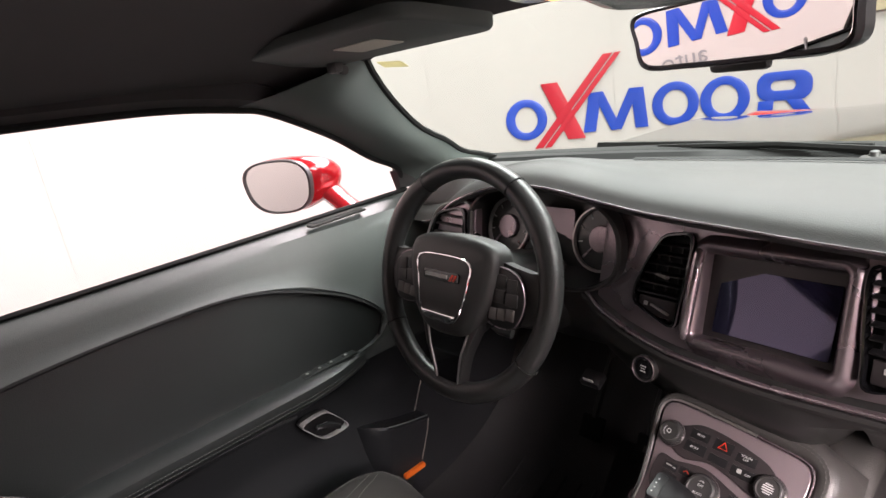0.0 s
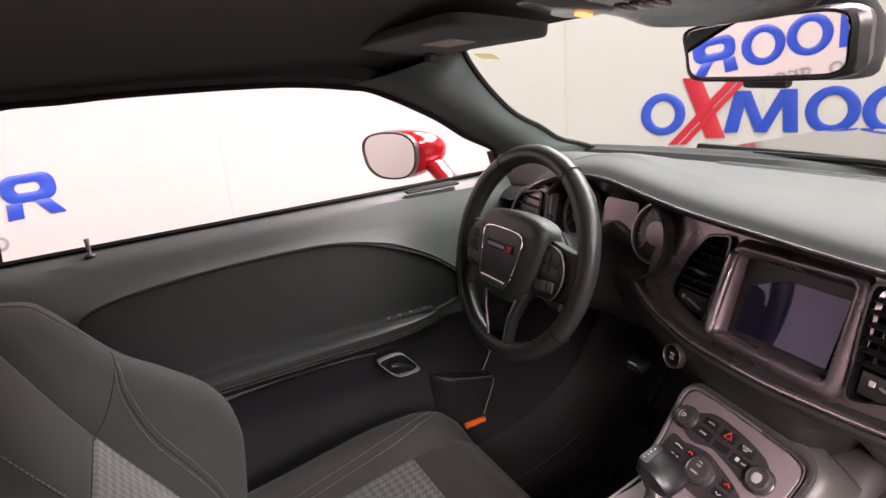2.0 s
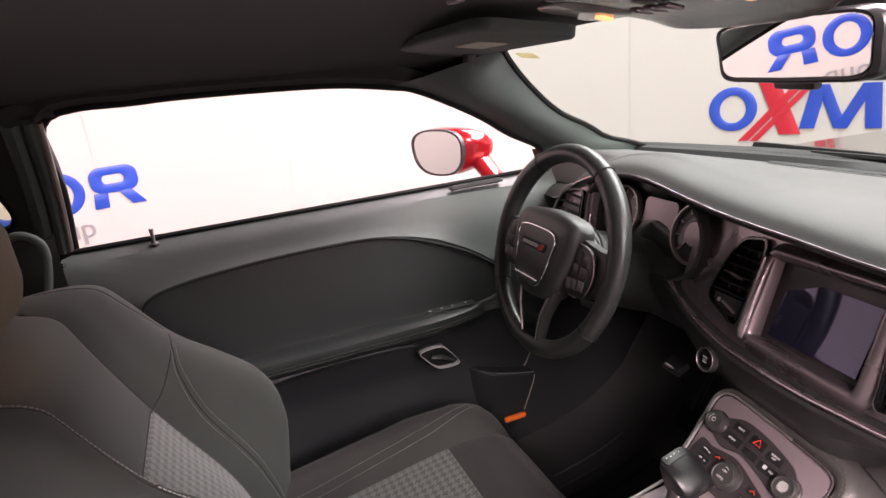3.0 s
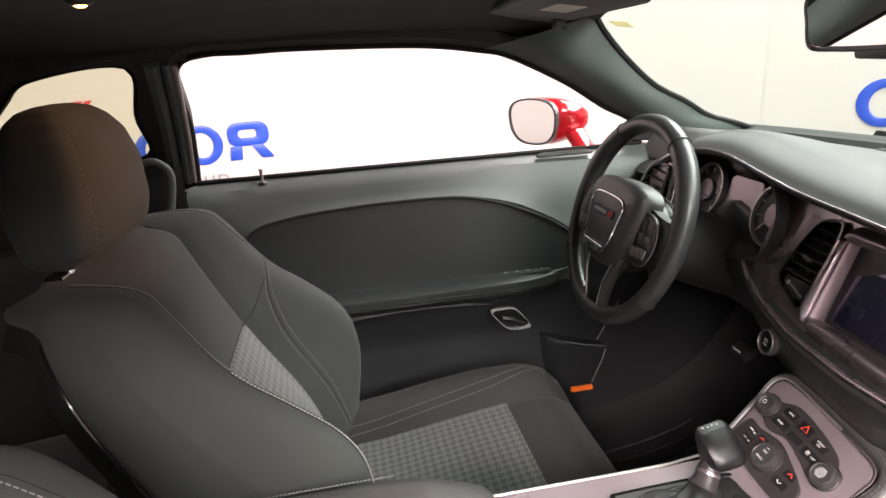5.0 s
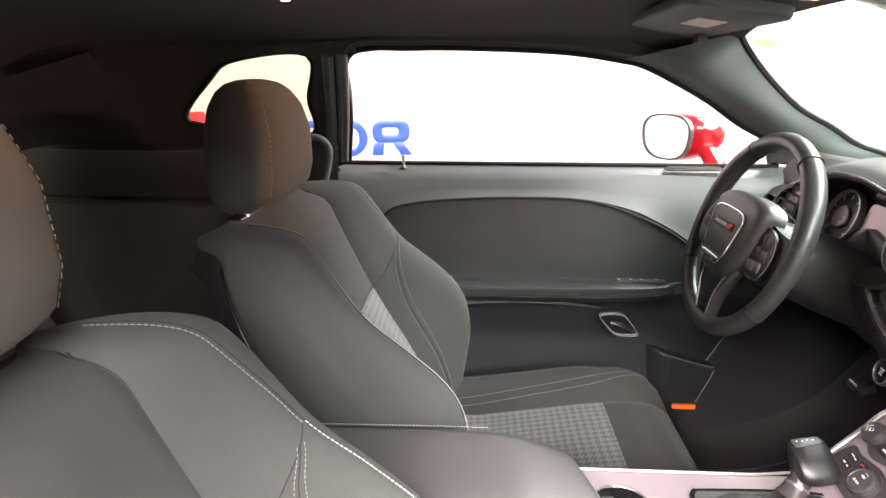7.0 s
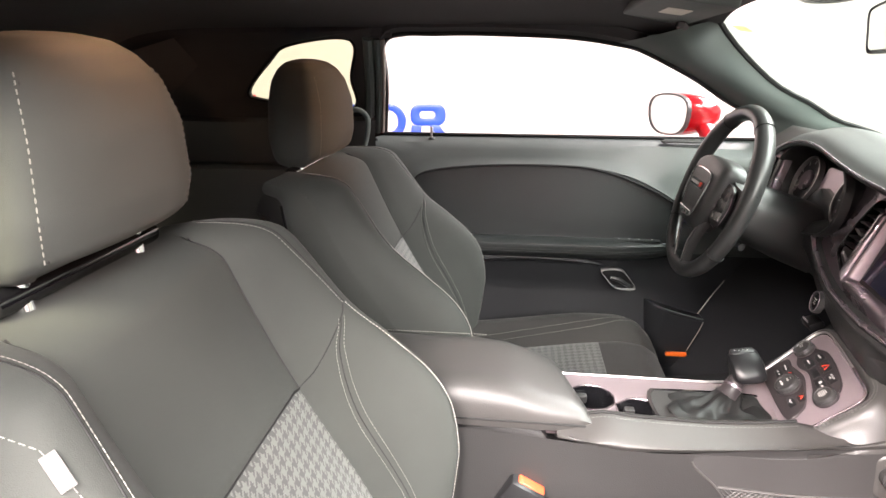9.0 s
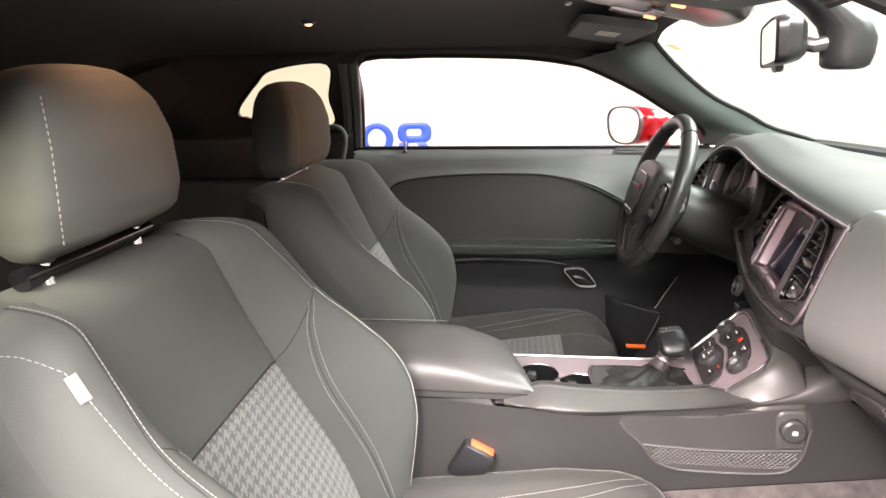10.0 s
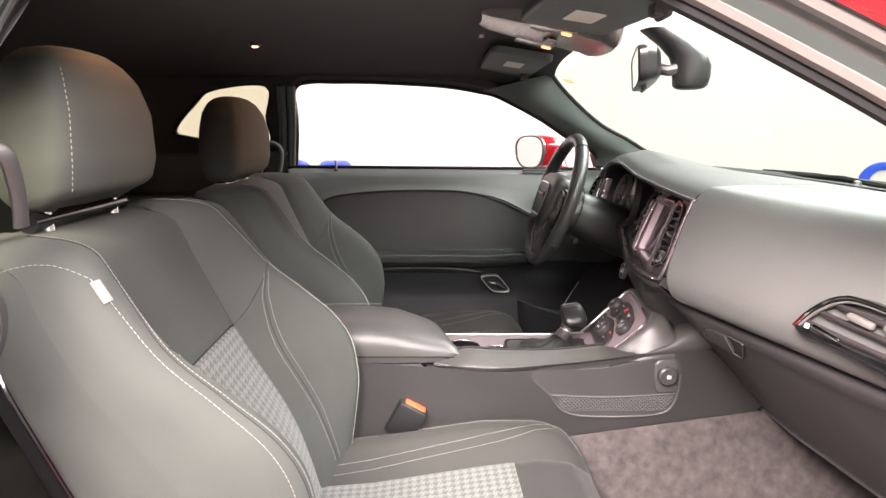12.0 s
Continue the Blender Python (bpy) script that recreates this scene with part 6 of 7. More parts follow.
    rows = [[(0.1265 - dx, cc[0] + (y - cc[0]) * k, cc[1] + (z - cc[1]) * k) for y, z in pk] for dx, k in ((0, 1), (0.012, 0.985), (0.030, 0.96), (0.034, 0.9), (0.035, 0.05))]
    part("tray_recess", loft(rows, True, True), M_DARK, con, "dark recessed side tray")
    foot = [p for p in np.roll(pk, -int(np.argmax(pk[:, 1])), axis=0) if p[1] < 0.655]
    part("tray_rim", tube([(0.1275, y, z) for y, z in foot], 0.0020, 6), M_CONSOLE, con)
    # net of slanting strands across the foot of the tray
    bm = bmesh.new()
    z0, z1 = 0.574, 0.607
    for i in range(34):
        for s in (1, -1):
            y = 0.553 + i * 0.0080
            pts = [(y + s * 0.034 * k, z0 + (z1 - z0) * k) for k in np.linspace(0, 1, 9)]
            pts = [(0.1275 + 0.001 * math.sin(math.pi * (q[1] - z0) / (z1 - z0)), *q) for q in pts if np.interp(q[1], (0.572, 0.580, 0.607), (0.592, 0.578, 0.560)) < q[0] < np.interp(q[1], (0.572, 0.60), (0.796, 0.814))]
            if len(pts) > 1:
                tube(pts, 0.0012, 4, bm=bm)
    tube(spline([(0.127, 0.558, z1 + 0.003), (0.129, 0.68, z1 - 0.001), (0.127, 0.817, z1 + 0.005)], 16), 0.0024, 6, bm=bm)
    part("tray_net", bm, M_NET, con, "woven grey net across the tray")
    sk = part("socket_boss", plate(rrect(0.054, 0.078, 0.016, 6), 0.03, axes((0.1295, 0.796, 0.650), (0, 1, 0.1), (0, 0, 1)), 0.008), M_CONSOLE, con, "grey moulded socket housing")
    so = lathe([(0.020, -0.01), (0.020, 0.006), (0.017, 0.009), (0.003, 0.010)], axes((0.133, 0.794, 0.655), (0, 1, 0), (0, 0, 1)), 28)
    part("socket_cap", so, M_DARK, sk, "round black power socket cap")
    part("socket_mark", rbox((0.1435, 0.794, 0.655), (0.0012, 0.008, 0.007), 0), M_MARK, sk, smooth=0)
    return con


build_console()


# ---- seats ----
SEAT_Y0, SEAT_Z0 = 0.105, 0.455         # foot of the backrest's face
UPV = Vector((0, -0.40, 0.9165))
OUTV = Vector((0, 0.9165, 0.40))


WIDTHS = spline([(0.0, 0.250), (0.12, 0.266), (0.25, 0.274), (0.40, 0.274), (0.48, 0.272), (0.54, 0.262), (0.585, 0.240), (0.61, 0.215), (0.625, 0.18)], 160)
DEPTHS = spline([(0.0, 0.048), (0.03, 0.065), (0.12, 0.122), (0.16, 0.143), (0.22, 0.158), (0.28, 0.150), (0.35, 0.118), (0.43, 0.079), (0.55, 0.053), (0.60, 0.031), (0.625, 0.020)], 160)


def half_width(s):
    return float(np.interp(s, WIDTHS[:, 0], WIDTHS[:, 1]))


def back_depth(X, s):
    """How far the backrest's face stands out at the side distance X and the height s along the back."""
    w = half_width(s)
    a = min(1.0, abs(X) / w)
    b = float(np.interp(s, DEPTHS[:, 0], DEPTHS[:, 1]))
    hump = max(0.0, min(1.0, (abs(X) - 0.125) / (0.82 * w - 0.125)))
    hump = hump * hump * (3 - 2 * hump)
    d = b * hump
    if a > 0.85:
        t = (a - 0.85) / 0.15
        d -= (0.03 + 0.55 * b) * (1 - math.sqrt(max(0, 1 - t * t)))
    d -= 0.010 * math.exp(-((abs(X) - 0.143) / 0.008) ** 2) * (1 if s < 0.60 else 0.3)
    if s > 0.55:
        d -= 0.088 * ((s - 0.55) / 0.075) ** 2
    if s < 0.36 and abs(X) < 0.142:
        d -= 0.005 * math.exp(-((s - 0.358) / 0.006) ** 2)
    d += 0.030 * (1 - min(1, abs(X) / 0.19) ** 3) * math.exp(-((s - 0.14) / 0.13) ** 2)
    return d


def back_at(cx, X, s, out=0.0):
    p = Vector((cx + X, SEAT_Y0, SEAT_Z0)) + UPV * (s + (0.017 if cx > 0 else 0.006) * min(1, s / 0.2)) + OUTV * (back_depth(X, s) + out)
    return p


def patch(fn, us, vs, uv=None):
    bm = bmesh.new()
    grid = [[bm.verts.new(fn(u, v)) for u in us] for v in vs]
    lay = bm.loops.layers.uv.new("UVMap")
    for j in range(len(vs) - 1):
        for i in range(len(us) - 1):
            f = bm.faces.new((grid[j][i], grid[j][i + 1], grid[j + 1][i + 1], grid[j + 1][i]))
            for lp, (ui, vj) in zip(f.loops, ((i, j), (i + 1, j), (i + 1, j + 1), (i, j + 1))):
                lp[lay].uv = (us[ui] + 0.5, vs[vj] + 0.5)
    return bm


def cushion_top(X, y):
    w = 0.262
    a = min(1.0, abs(X) / w)
    z = float(np.interp(y, (0.06, 0.20, 0.40, 0.52, 0.58, 0.615, 0.635), (0.470, 0.480, 0.512, 0.528, 0.522, 0.498, 0.455)))
    b = float(np.interp(y, (0.06, 0.2, 0.42, 0.55, 0.62), (0.045, 0.052, 0.050, 0.032, 0.010)))
    hump = max(0.0, min(1.0, (abs(X) - 0.14) / 0.065))
    z += b * hump * hump * (3 - 2 * hump)
    if a > 0.82:
        t = (a - 0.82) / 0.18
        z -= 0.055 * (1 - math.sqrt(max(0, 1 - t * t)))
    z -= 0.007 * math.exp(-((abs(X) - 0.150) / 0.007) ** 2)
    return z


def build_seat(cx, outer, label, lift=0.0):
    """One front seat; outer: the side (-1 or 1) that faces its door."""
    seat = thing("front_seat", (cx, 0.25, 0.28), label, "car seat", "front seats")
    at = lambda X, s, o=0.0: back_at(cx, X, s, o)
    # backrest faces
    us = np.linspace(-0.1435, 0.1435, 30)
    part("back_insert", patch(lambda u, v: at(u, v), us, np.linspace(0.0, 0.356, 40)), M_TOOTH, seat, "grey houndstooth cloth back insert")
    part("back_upper", patch(lambda u, v: at(u, v), us, np.linspace(0.356, 0.625, 30)), M_SEAT, seat, "charcoal cloth upper back")
    for sd in (-1, 1):
        def side(u, v, sd=sd):
            w = half_width(v)
            return at(sd * (0.1435 + (w - 0.1435) * u), v)
        part("back_bolster", patch(side, list(np.linspace(0, 1, 26) ** 0.8), list(np.linspace(0.0, 0.625, 60))), M_SEAT, seat, "charcoal cloth side bolster")
    # sides, top and rear of the backrest
    S = np.linspace(0.0, 0.625, 40)
    left = [at(-half_width(s), s) for s in S]
    top = [at(X, 0.625) for X in np.linspace(-half_width(0.625), half_width(0.625), 14)[1:-1]]
    right = [at(half_width(s), s) for s in S[::-1]]
    edge = left + top + right
    mid = Vector((cx, SEAT_Y0, SEAT_Z0)) + UPV * 0.30
    rows = []
    for d, k, dz in ((0.0, 1.0, 0), (0.02, 1.0, 0.0), (0.05, 0.985, -0.008), (0.085, 0.955, -0.022), (0.105, 0.92, -0.036)):
        row = []
        for p in edge:
            rel = p - mid
            high = min(1.0, max(0.0, (rel.dot(UPV) - 0.20) / 0.11))
            flatten = rel.dot(OUTV)
            base = min(-0.045 - d * 0.4, flatten - 0.25 * d)
            tgt = rel - OUTV * flatten + OUTV * (flatten if d == 0 else (flatten * max(0, 1 - d / 0.05) + base * min(1, d / 0.05)))
            row.append(mid + Vector((tgt.x * (1 - (1 - k) * (1 + 0.5 * high)), tgt.y, tgt.z)) + UPV * dz * 0.6)
        rows.append(row)
    part("back_sides", loft(rows), M_SEAT, seat, "charcoal cloth backrest sides")
    rear = rows[-1]
    c = sum(rear, Vector()) / len(rear)
    bm = loft([rear, [c + (p - c) * 0.965 - OUTV * 0.022 for p in rear], [c + (p - c) * 0.90 - OUTV * 0.046 for p in rear], [c + (p - c) * 0.5 - OUTV * 0.062 for p in rear], [c + (p - c) * 0.02 - OUTV * 0.062 for p in rear]])
    part("back_shell", bm, M_SEATBACK, seat, "black moulded back shell")
    part("shell_edge", tube([p - OUTV * 0.004 for p in rear[2:38]], 0.0025, 6), M_GLOSSB, seat)
    part("shell_edge", tube([p - OUTV * 0.004 for p in rear[-38:-2]], 0.0025, 6), M_GLOSSB, seat)
    # seams and stitches
    ln = lambda pts, n=60, o=0.0014: [at(p[0], p[1], o) for p in even(spline(pts, 80), n)]
    for sd in (-1, 1):
        f = lambda pts, sd=sd: [(sd * a, b) for a, b in pts]
        if sd == outer:
            shoulder = f([(0.186, 0.607), (0.200, 0.565), (0.213, 0.509), (0.228, 0.446), (0.236, 0.38), (0.240, 0.31), (0.238, 0.20), (0.228, 0.06)])
            part("seam", tube(ln(shoulder, 60, 0.0000), 0.0009, 5), M_SEAMD, seat)
            part("stitching", dashes(ln([(a - sd * 0.005, b) for a, b in shoulder], 90, 0.0010)), M_STITCH, seat, "pale shoulder stitching")
        shoulder = f([(0.180, 0.612), (0.194, 0.58), (0.210, 0.520), (0.222, 0.465), (0.226, 0.425)])
        outer_line = f([(0.226, 0.425), (0.230, 0.36), (0.230, 0.26), (0.224, 0.14), (0.212, 0.03)])
        if sd != outer:
            part("seam", tube(ln(shoulder, 40, 0.0000), 0.0009, 5), M_SEAMD, seat)
            part("stitching", dashes(ln([(a - sd * 0.006, b) for a, b in shoulder], 60), r=0.0007), M_STITCHM, seat, "pale shoulder stitching")
            part("seam", tube(ln(outer_line, 40, 0.0002), 0.0011, 5), M_SEAMD, seat)
            part("stitching", dashes(ln([(a - sd * 0.002, b) for a, b in outer_line], 60, 0.0018), r=0.0008), M_STITCHB, seat)
        part("seam", tube(ln(f([(0.222, 0.428), (0.190, 0.40), (0.160, 0.37), (0.143, 0.356)]), 40, 0.0), 0.0010, 5), M_SEAMD, seat)
        curve = f([(0.203, 0.412), (0.180, 0.372), (0.165, 0.30), (0.162, 0.22), (0.166, 0.12), (0.173, 0.04)])
        part("seam", tube(ln(curve, 50, 0.0000), 0.0009, 5), M_SEAMD, seat)
        for off in (-0.0035, 0.0035):
            part("stitching", dashes(ln([(a + off, b) for a, b in curve], 60, 0.0010), 0.0052, 0.0040, 0.00045), M_STITCH, seat)
        part("seam", tube(ln(f([(0.1435, 0.60), (0.1435, 0.5), (0.1435, 0.36)]), 40, 0.0004), 0.0012, 5), M_SEAMD, seat)
        # side seam near the edge, running over the shoulder
        brink = spline([(0.241, 0.535), (0.246, 0.44), (0.251, 0.30), (0.250, 0.17), (0.238, 0.05)], 60)
        brow_i = 36 if sd < 0 else len(edge) - 37
        side = [rows[k][brow_i] + Vector((sd * 0.0012, 0, 0.0012)) for k in (3, 2, 1, 0)] + [at(sd * half_width(q) * a_, q, 0.0014) for a_, q in ((0.995, 0.575), (0.985, 0.571), (0.970, 0.564), (0.950, 0.552))] + [at(sd * X, q, 0.0010) for X, q in brink]
        if sd != outer:
            continue
        part("stitching", dashes(side, 0.0066, 0.005, 0.0005), M_STITCH, seat)
    part("seam", tube(ln([(-0.1435, 0.356), (0.0, 0.357), (0.1435, 0.356)], 30, 0.0006), 0.0018, 5), M_SEAMD, seat)
    # cushion
    yy = list(np.linspace(0.06, 0.635, 50))
    ct = lambda X, y: (cx + X, y, cushion_top(X, y))
    part("cushion_insert", patch(ct, list(np.linspace(-0.15, 0.15, 26)), list(np.linspace(0.06, 0.470, 34))), M_TOOTH, seat, "houndstooth cloth cushion insert")
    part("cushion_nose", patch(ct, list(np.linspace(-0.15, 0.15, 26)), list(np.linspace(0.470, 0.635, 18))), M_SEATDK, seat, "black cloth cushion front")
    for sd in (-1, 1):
        part("cushion_bolster", patch(lambda u, y, sd=sd: ct(sd * (0.15 + 0.112 * u), y), list(np.linspace(0, 1, 20)), yy), M_CUSHION, seat, "charcoal cloth cushion bolster, darkened for shade")
        rows = []
        for dx, z in ((0.0, None), (0.006, 0.44), (0.002, 0.38), (-0.03, 0.33)):
            rows.append([(cx + sd * (0.262 + dx), y, cushion_top(0.262, y) if z is None else z) for y in yy])
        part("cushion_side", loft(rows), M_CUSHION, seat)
        pts = [(cx + sd * X, y, cushion_top(X, y) + 0.0015) for X, y in even(spline([(0.158, 0.08), (0.168, 0.30), (0.176, 0.44), (0.196, 0.53), (0.216, 0.565)], 60), 60)]
        part("stitching", dashes(pts), M_STITCH, seat)
        pts = [(cx + sd * X, y, cushion_top(X, y) + 0.0015) for X, y in even(spline([(0.170, 0.08), (0.180, 0.30), (0.188, 0.43), (0.206, 0.515), (0.222, 0.55)], 60), 60)]
        part("stitching", dashes(pts), M_STITCH, seat)
        pts = [(cx + sd * X, y, cushion_top(X, y) + 0.0015) for X, y in even(spline([(0.236, 0.10), (0.240, 0.34), (0.238, 0.48), (0.225, 0.57), (0.18, 0.612)], 60), 60)]
        part("stitching", dashes(pts), M_STITCH, seat)
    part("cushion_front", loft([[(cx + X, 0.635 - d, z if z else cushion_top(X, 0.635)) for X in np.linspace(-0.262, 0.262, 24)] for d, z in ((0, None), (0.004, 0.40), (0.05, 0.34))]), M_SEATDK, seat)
    part("seat_base", rbox((cx, 0.28, 0.335), (0.46, 0.52, 0.09), 0.02), M_DARK, seat, "black seat base and runners")
    part("recline_cover", rbox((cx + outer * 0.262, 0.10, 0.42), (0.03, 0.26, 0.12), 0.014), M_DARK, seat)
    part("hinge_bracket", tube([(cx - 0.262, 0.12, 0.46), (cx - 0.262, 0.155, 0.47), (cx - 0.262, 0.19, 0.455)], 0.006, 6), M_CHROME, seat)
    # head restraint
    hz = 1.028 + lift
    hy = 0.0 if outer > 0 else -0.006
    n = 64
    HV = (0.0, 0.012, 0.04, 0.10, 0.28, 0.60, 0.80, 0.91, 0.97, 0.995, 1.0)

    def rest(v, t):
        """A point of the padded block: v from foot to top, t round it; the sides draw in towards the back."""
        w = float(np.interp(v, HV, (0.090, 0.108, 0.122, 0.132, 0.138, 0.131, 0.117, 0.098, 0.075, 0.045, 0.020)))
        yf = float(np.interp(v, HV, (-0.165, -0.152, -0.142, -0.132, -0.124, -0.124, -0.136, -0.152, -0.168, -0.185, -0.195)))
        yb = float(np.interp(v, HV, (-0.228, -0.246, -0.258, -0.268, -0.275, -0.272, -0.264, -0.252, -0.238, -0.222, -0.212)))
        c, q = math.cos(t), math.sin(t)
        e = 0.46
        a, b = math.copysign(abs(c) ** e, c), math.copysign(abs(q) ** e, q)
        bow = 0.012 * (1 - a * a) if b > 0 else 0.0
        return Vector((cx + w * a * (0.885 + 0.115 * b), (yf + yb) / 2 + hy + (yf - yb) / 2 * b - 0.012 * (b > 0) * b + bow * b, hz + 0.221 * v + 0.022 * (1 - v) ** 4 * max(0.0, b)))

    vs = spline([(q,) for q in (0.0, 0.012, 0.04, 0.10, 0.19, 0.28, 0.40, 0.50, 0.60, 0.70, 0.80, 0.86, 0.91, 0.945, 0.97, 0.985, 0.995, 1.0)], 44)[:, 0]
    rows = [[rest(min(1.0, max(0.0, v)), 2 * math.pi * (i + 0.5) / n) for i in range(n)] for v in vs]
    hr = part("head_restraint", loft(rows, True, True), M_SEAT, seat, "charcoal cloth head restraint", smooth=75)
    for sd in (-1, 1):
        t = math.acos(0.875 ** (1 / 0.46))
        t = t if sd > 0 else math.pi - t
        pts = [rest(v, t) + Vector((0, 0.0012, 0)) for v in np.linspace(0.10, 0.86, 30)]
        part("stitching", dashes(pts, 0.0075, 0.005, 0.0007), M_STITCH if sd == outer else M_STITCHG, hr)
        part("seam", tube([p - Vector((sd * 0.004, 0, 0)) for p in pts], 0.0011, 5), M_SEAMD, hr)
    for sd in (-1, 1):
        base = Vector((cx + sd * 0.085, -0.205 if outer > 0 else -0.213, 1.004 if outer > 0 else 0.994))
        part("post", tube([base - UPV * 0.03, base, base + Vector((0, -0.006, 0.06))], 0.0100, 12), M_CHROME, seat, "chrome head restraint post")
        part("post_guide", lathe([(0.016, -0.006), (0.016, 0.002), (0.011, 0.006)], Matrix.Translation(base - UPV * 0.012), 20), M_DARK, seat)
    bar = [(cx + x, -0.208 if outer > 0 else -0.218, 1.021 + lift * 0.9) for x in np.linspace(-0.118, 0.118, 9)]
    part("head_bracket", tube(bar, 0.013, 12, flat=1.0), M_GLOSSB, seat, "glossy black bracket under the head restraint")
    # belt guide loop on the outer shoulder
    if outer > 0:
        band = spline([(0.590, -0.150, 1.035), (0.600, -0.142, 1.062), (0.616, -0.134, 1.095), (0.627, -0.132, 1.115), (0.630, -0.144, 1.124), (0.620, -0.170, 1.112), (0.598, -0.190, 1.05), (0.585, -0.195, 1.0)], 40)
        part("belt_guide", tube([tuple(p) for p in band], 0.0085, 12, flat=0.55, up=(-0.4, -0.6, 0)), M_DARK, seat, "dark grey belt guide loop")
    loop = [Vector((cx + outer * (0.235 - 0.3 * (lift + 0.03) + a), b + (lift + 0.03) * 0.8, c + lift * 0.4)) for a, b, c in ((-0.02, -0.205, 0.975), (0.0, -0.202, 1.05), (0.002, -0.192, 1.095), (0.006, -0.165, 1.104), (0.010, -0.142, 1.078), (0.006, -0.150, 1.02), (-0.005, -0.165, 0.98))]
    if outer < 0:
        part("belt_guide", tube(spline([tuple(p) for p in loop], 40), 0.0070, 10, flat=0.8), M_PILLAR, seat, "dark grey belt guide loop")
    # easy-entry handle on the outer side of the back
    e = at(outer * half_width(0.53), 0.53) - OUTV * 0.075
    mm = axes(e + Vector((outer * 0.004, 0, 0)), (0, -outer * 0.9, -outer * -0.4), (0, 0.4, 0.9))
    o = np.array(ellipse(0.036, 0.060, 32))
    part("entry_bezel", frame_ring(o, o * 0.78, 0.012, mm @ Matrix.Translation((0, 0, 0.008)), 0.003), M_DARK, seat, "dark oval seat release bezel")
    part("entry_lever", plate(o * 0.80, 0.006, mm @ Matrix.Translation((0, 0, 0.002)), 0.002), M_DARK, seat)
    return seat


driver = build_seat(-0.373, -1, "charcoal cloth driver's seat with houndstooth insert and pale stitching", -0.03)
passenger = build_seat(0.373, 1, "charcoal cloth passenger seat with houndstooth insert and white side tag")


def build_tag():
    """White woven side tag sewn into the passenger seat's outer seam."""
    p0, p1 = [back_at(0.373, half_width(s) * 0.895, s, 0.003) for s in (0.530, 0.504)]
    q = back_at(0.373, half_width(0.517) * 0.945, 0.517, 0.003)
    m = axes((p0 + p1) / 2, (p1 - p0), (p0 + p1) / 2 - q)
    tag = thing("side_tag", (p0 + p1) / 2, "white sewn-in tag on the seat's side seam", "tag")
    bm = rbox((0, -0.005, 0), (0.028, 0.011, 0.0022), 0.0008)
    bmesh.ops.transform(bm, matrix=m, verts=bm.verts)
    part("cloth", bm, M_TAGC, tag)
    for k in range(3):
        bm = rbox((-0.009 + 0.009 * k, -0.005, 0.0012), (0.007, 0.005, 0.0006), 0)
        bmesh.ops.transform(bm, matrix=m, verts=bm.verts)
        part("mark", bm, M_LABEL, tag, smooth=0)


build_tag()


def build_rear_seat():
    # the black cloth takes in the darkness of the rear cabin
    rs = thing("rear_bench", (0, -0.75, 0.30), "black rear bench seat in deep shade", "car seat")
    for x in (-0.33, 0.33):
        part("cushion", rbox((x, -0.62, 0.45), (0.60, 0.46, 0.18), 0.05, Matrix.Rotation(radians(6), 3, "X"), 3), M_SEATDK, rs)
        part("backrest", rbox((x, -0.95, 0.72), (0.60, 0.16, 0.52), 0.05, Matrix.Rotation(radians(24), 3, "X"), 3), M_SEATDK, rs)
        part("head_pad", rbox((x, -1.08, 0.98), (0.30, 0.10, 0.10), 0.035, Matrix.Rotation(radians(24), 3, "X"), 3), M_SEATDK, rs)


build_rear_seat()


# ---- small fittings ----
def build_buckle(x, y, z):
    b = thing("belt_buckle", (x, y - 0.05, z - 0.10), "black seat belt buckle with orange-red release button", "buckle")
    m = Matrix.Rotation(radians(-28), 3, "X") @ Matrix.Rotation(radians(8), 3, "Y")
    part("case", rbox((x, y, z - 0.030), (0.042, 0.064, 0.078), 0.008, m), M_SLAT, b)
    part("button", rbox(Vector((x, y, z - 0.030)) + m @ Vector((0, 0.002, 0.0375)), (0.026, 0.046, 0.008), 0.003, m), M_BUCKLE, b, "orange-red button")
    part("stalk", tube([(x, y - 0.01, z - 0.06), (x, y - 0.05, z - 0.12), (x - 0.005, y - 0.09, z - 0.19)], [0.013, 0.012, 0.012], 10), M_BELT, b)


build_buckle(0.122, 0.262, 0.588)


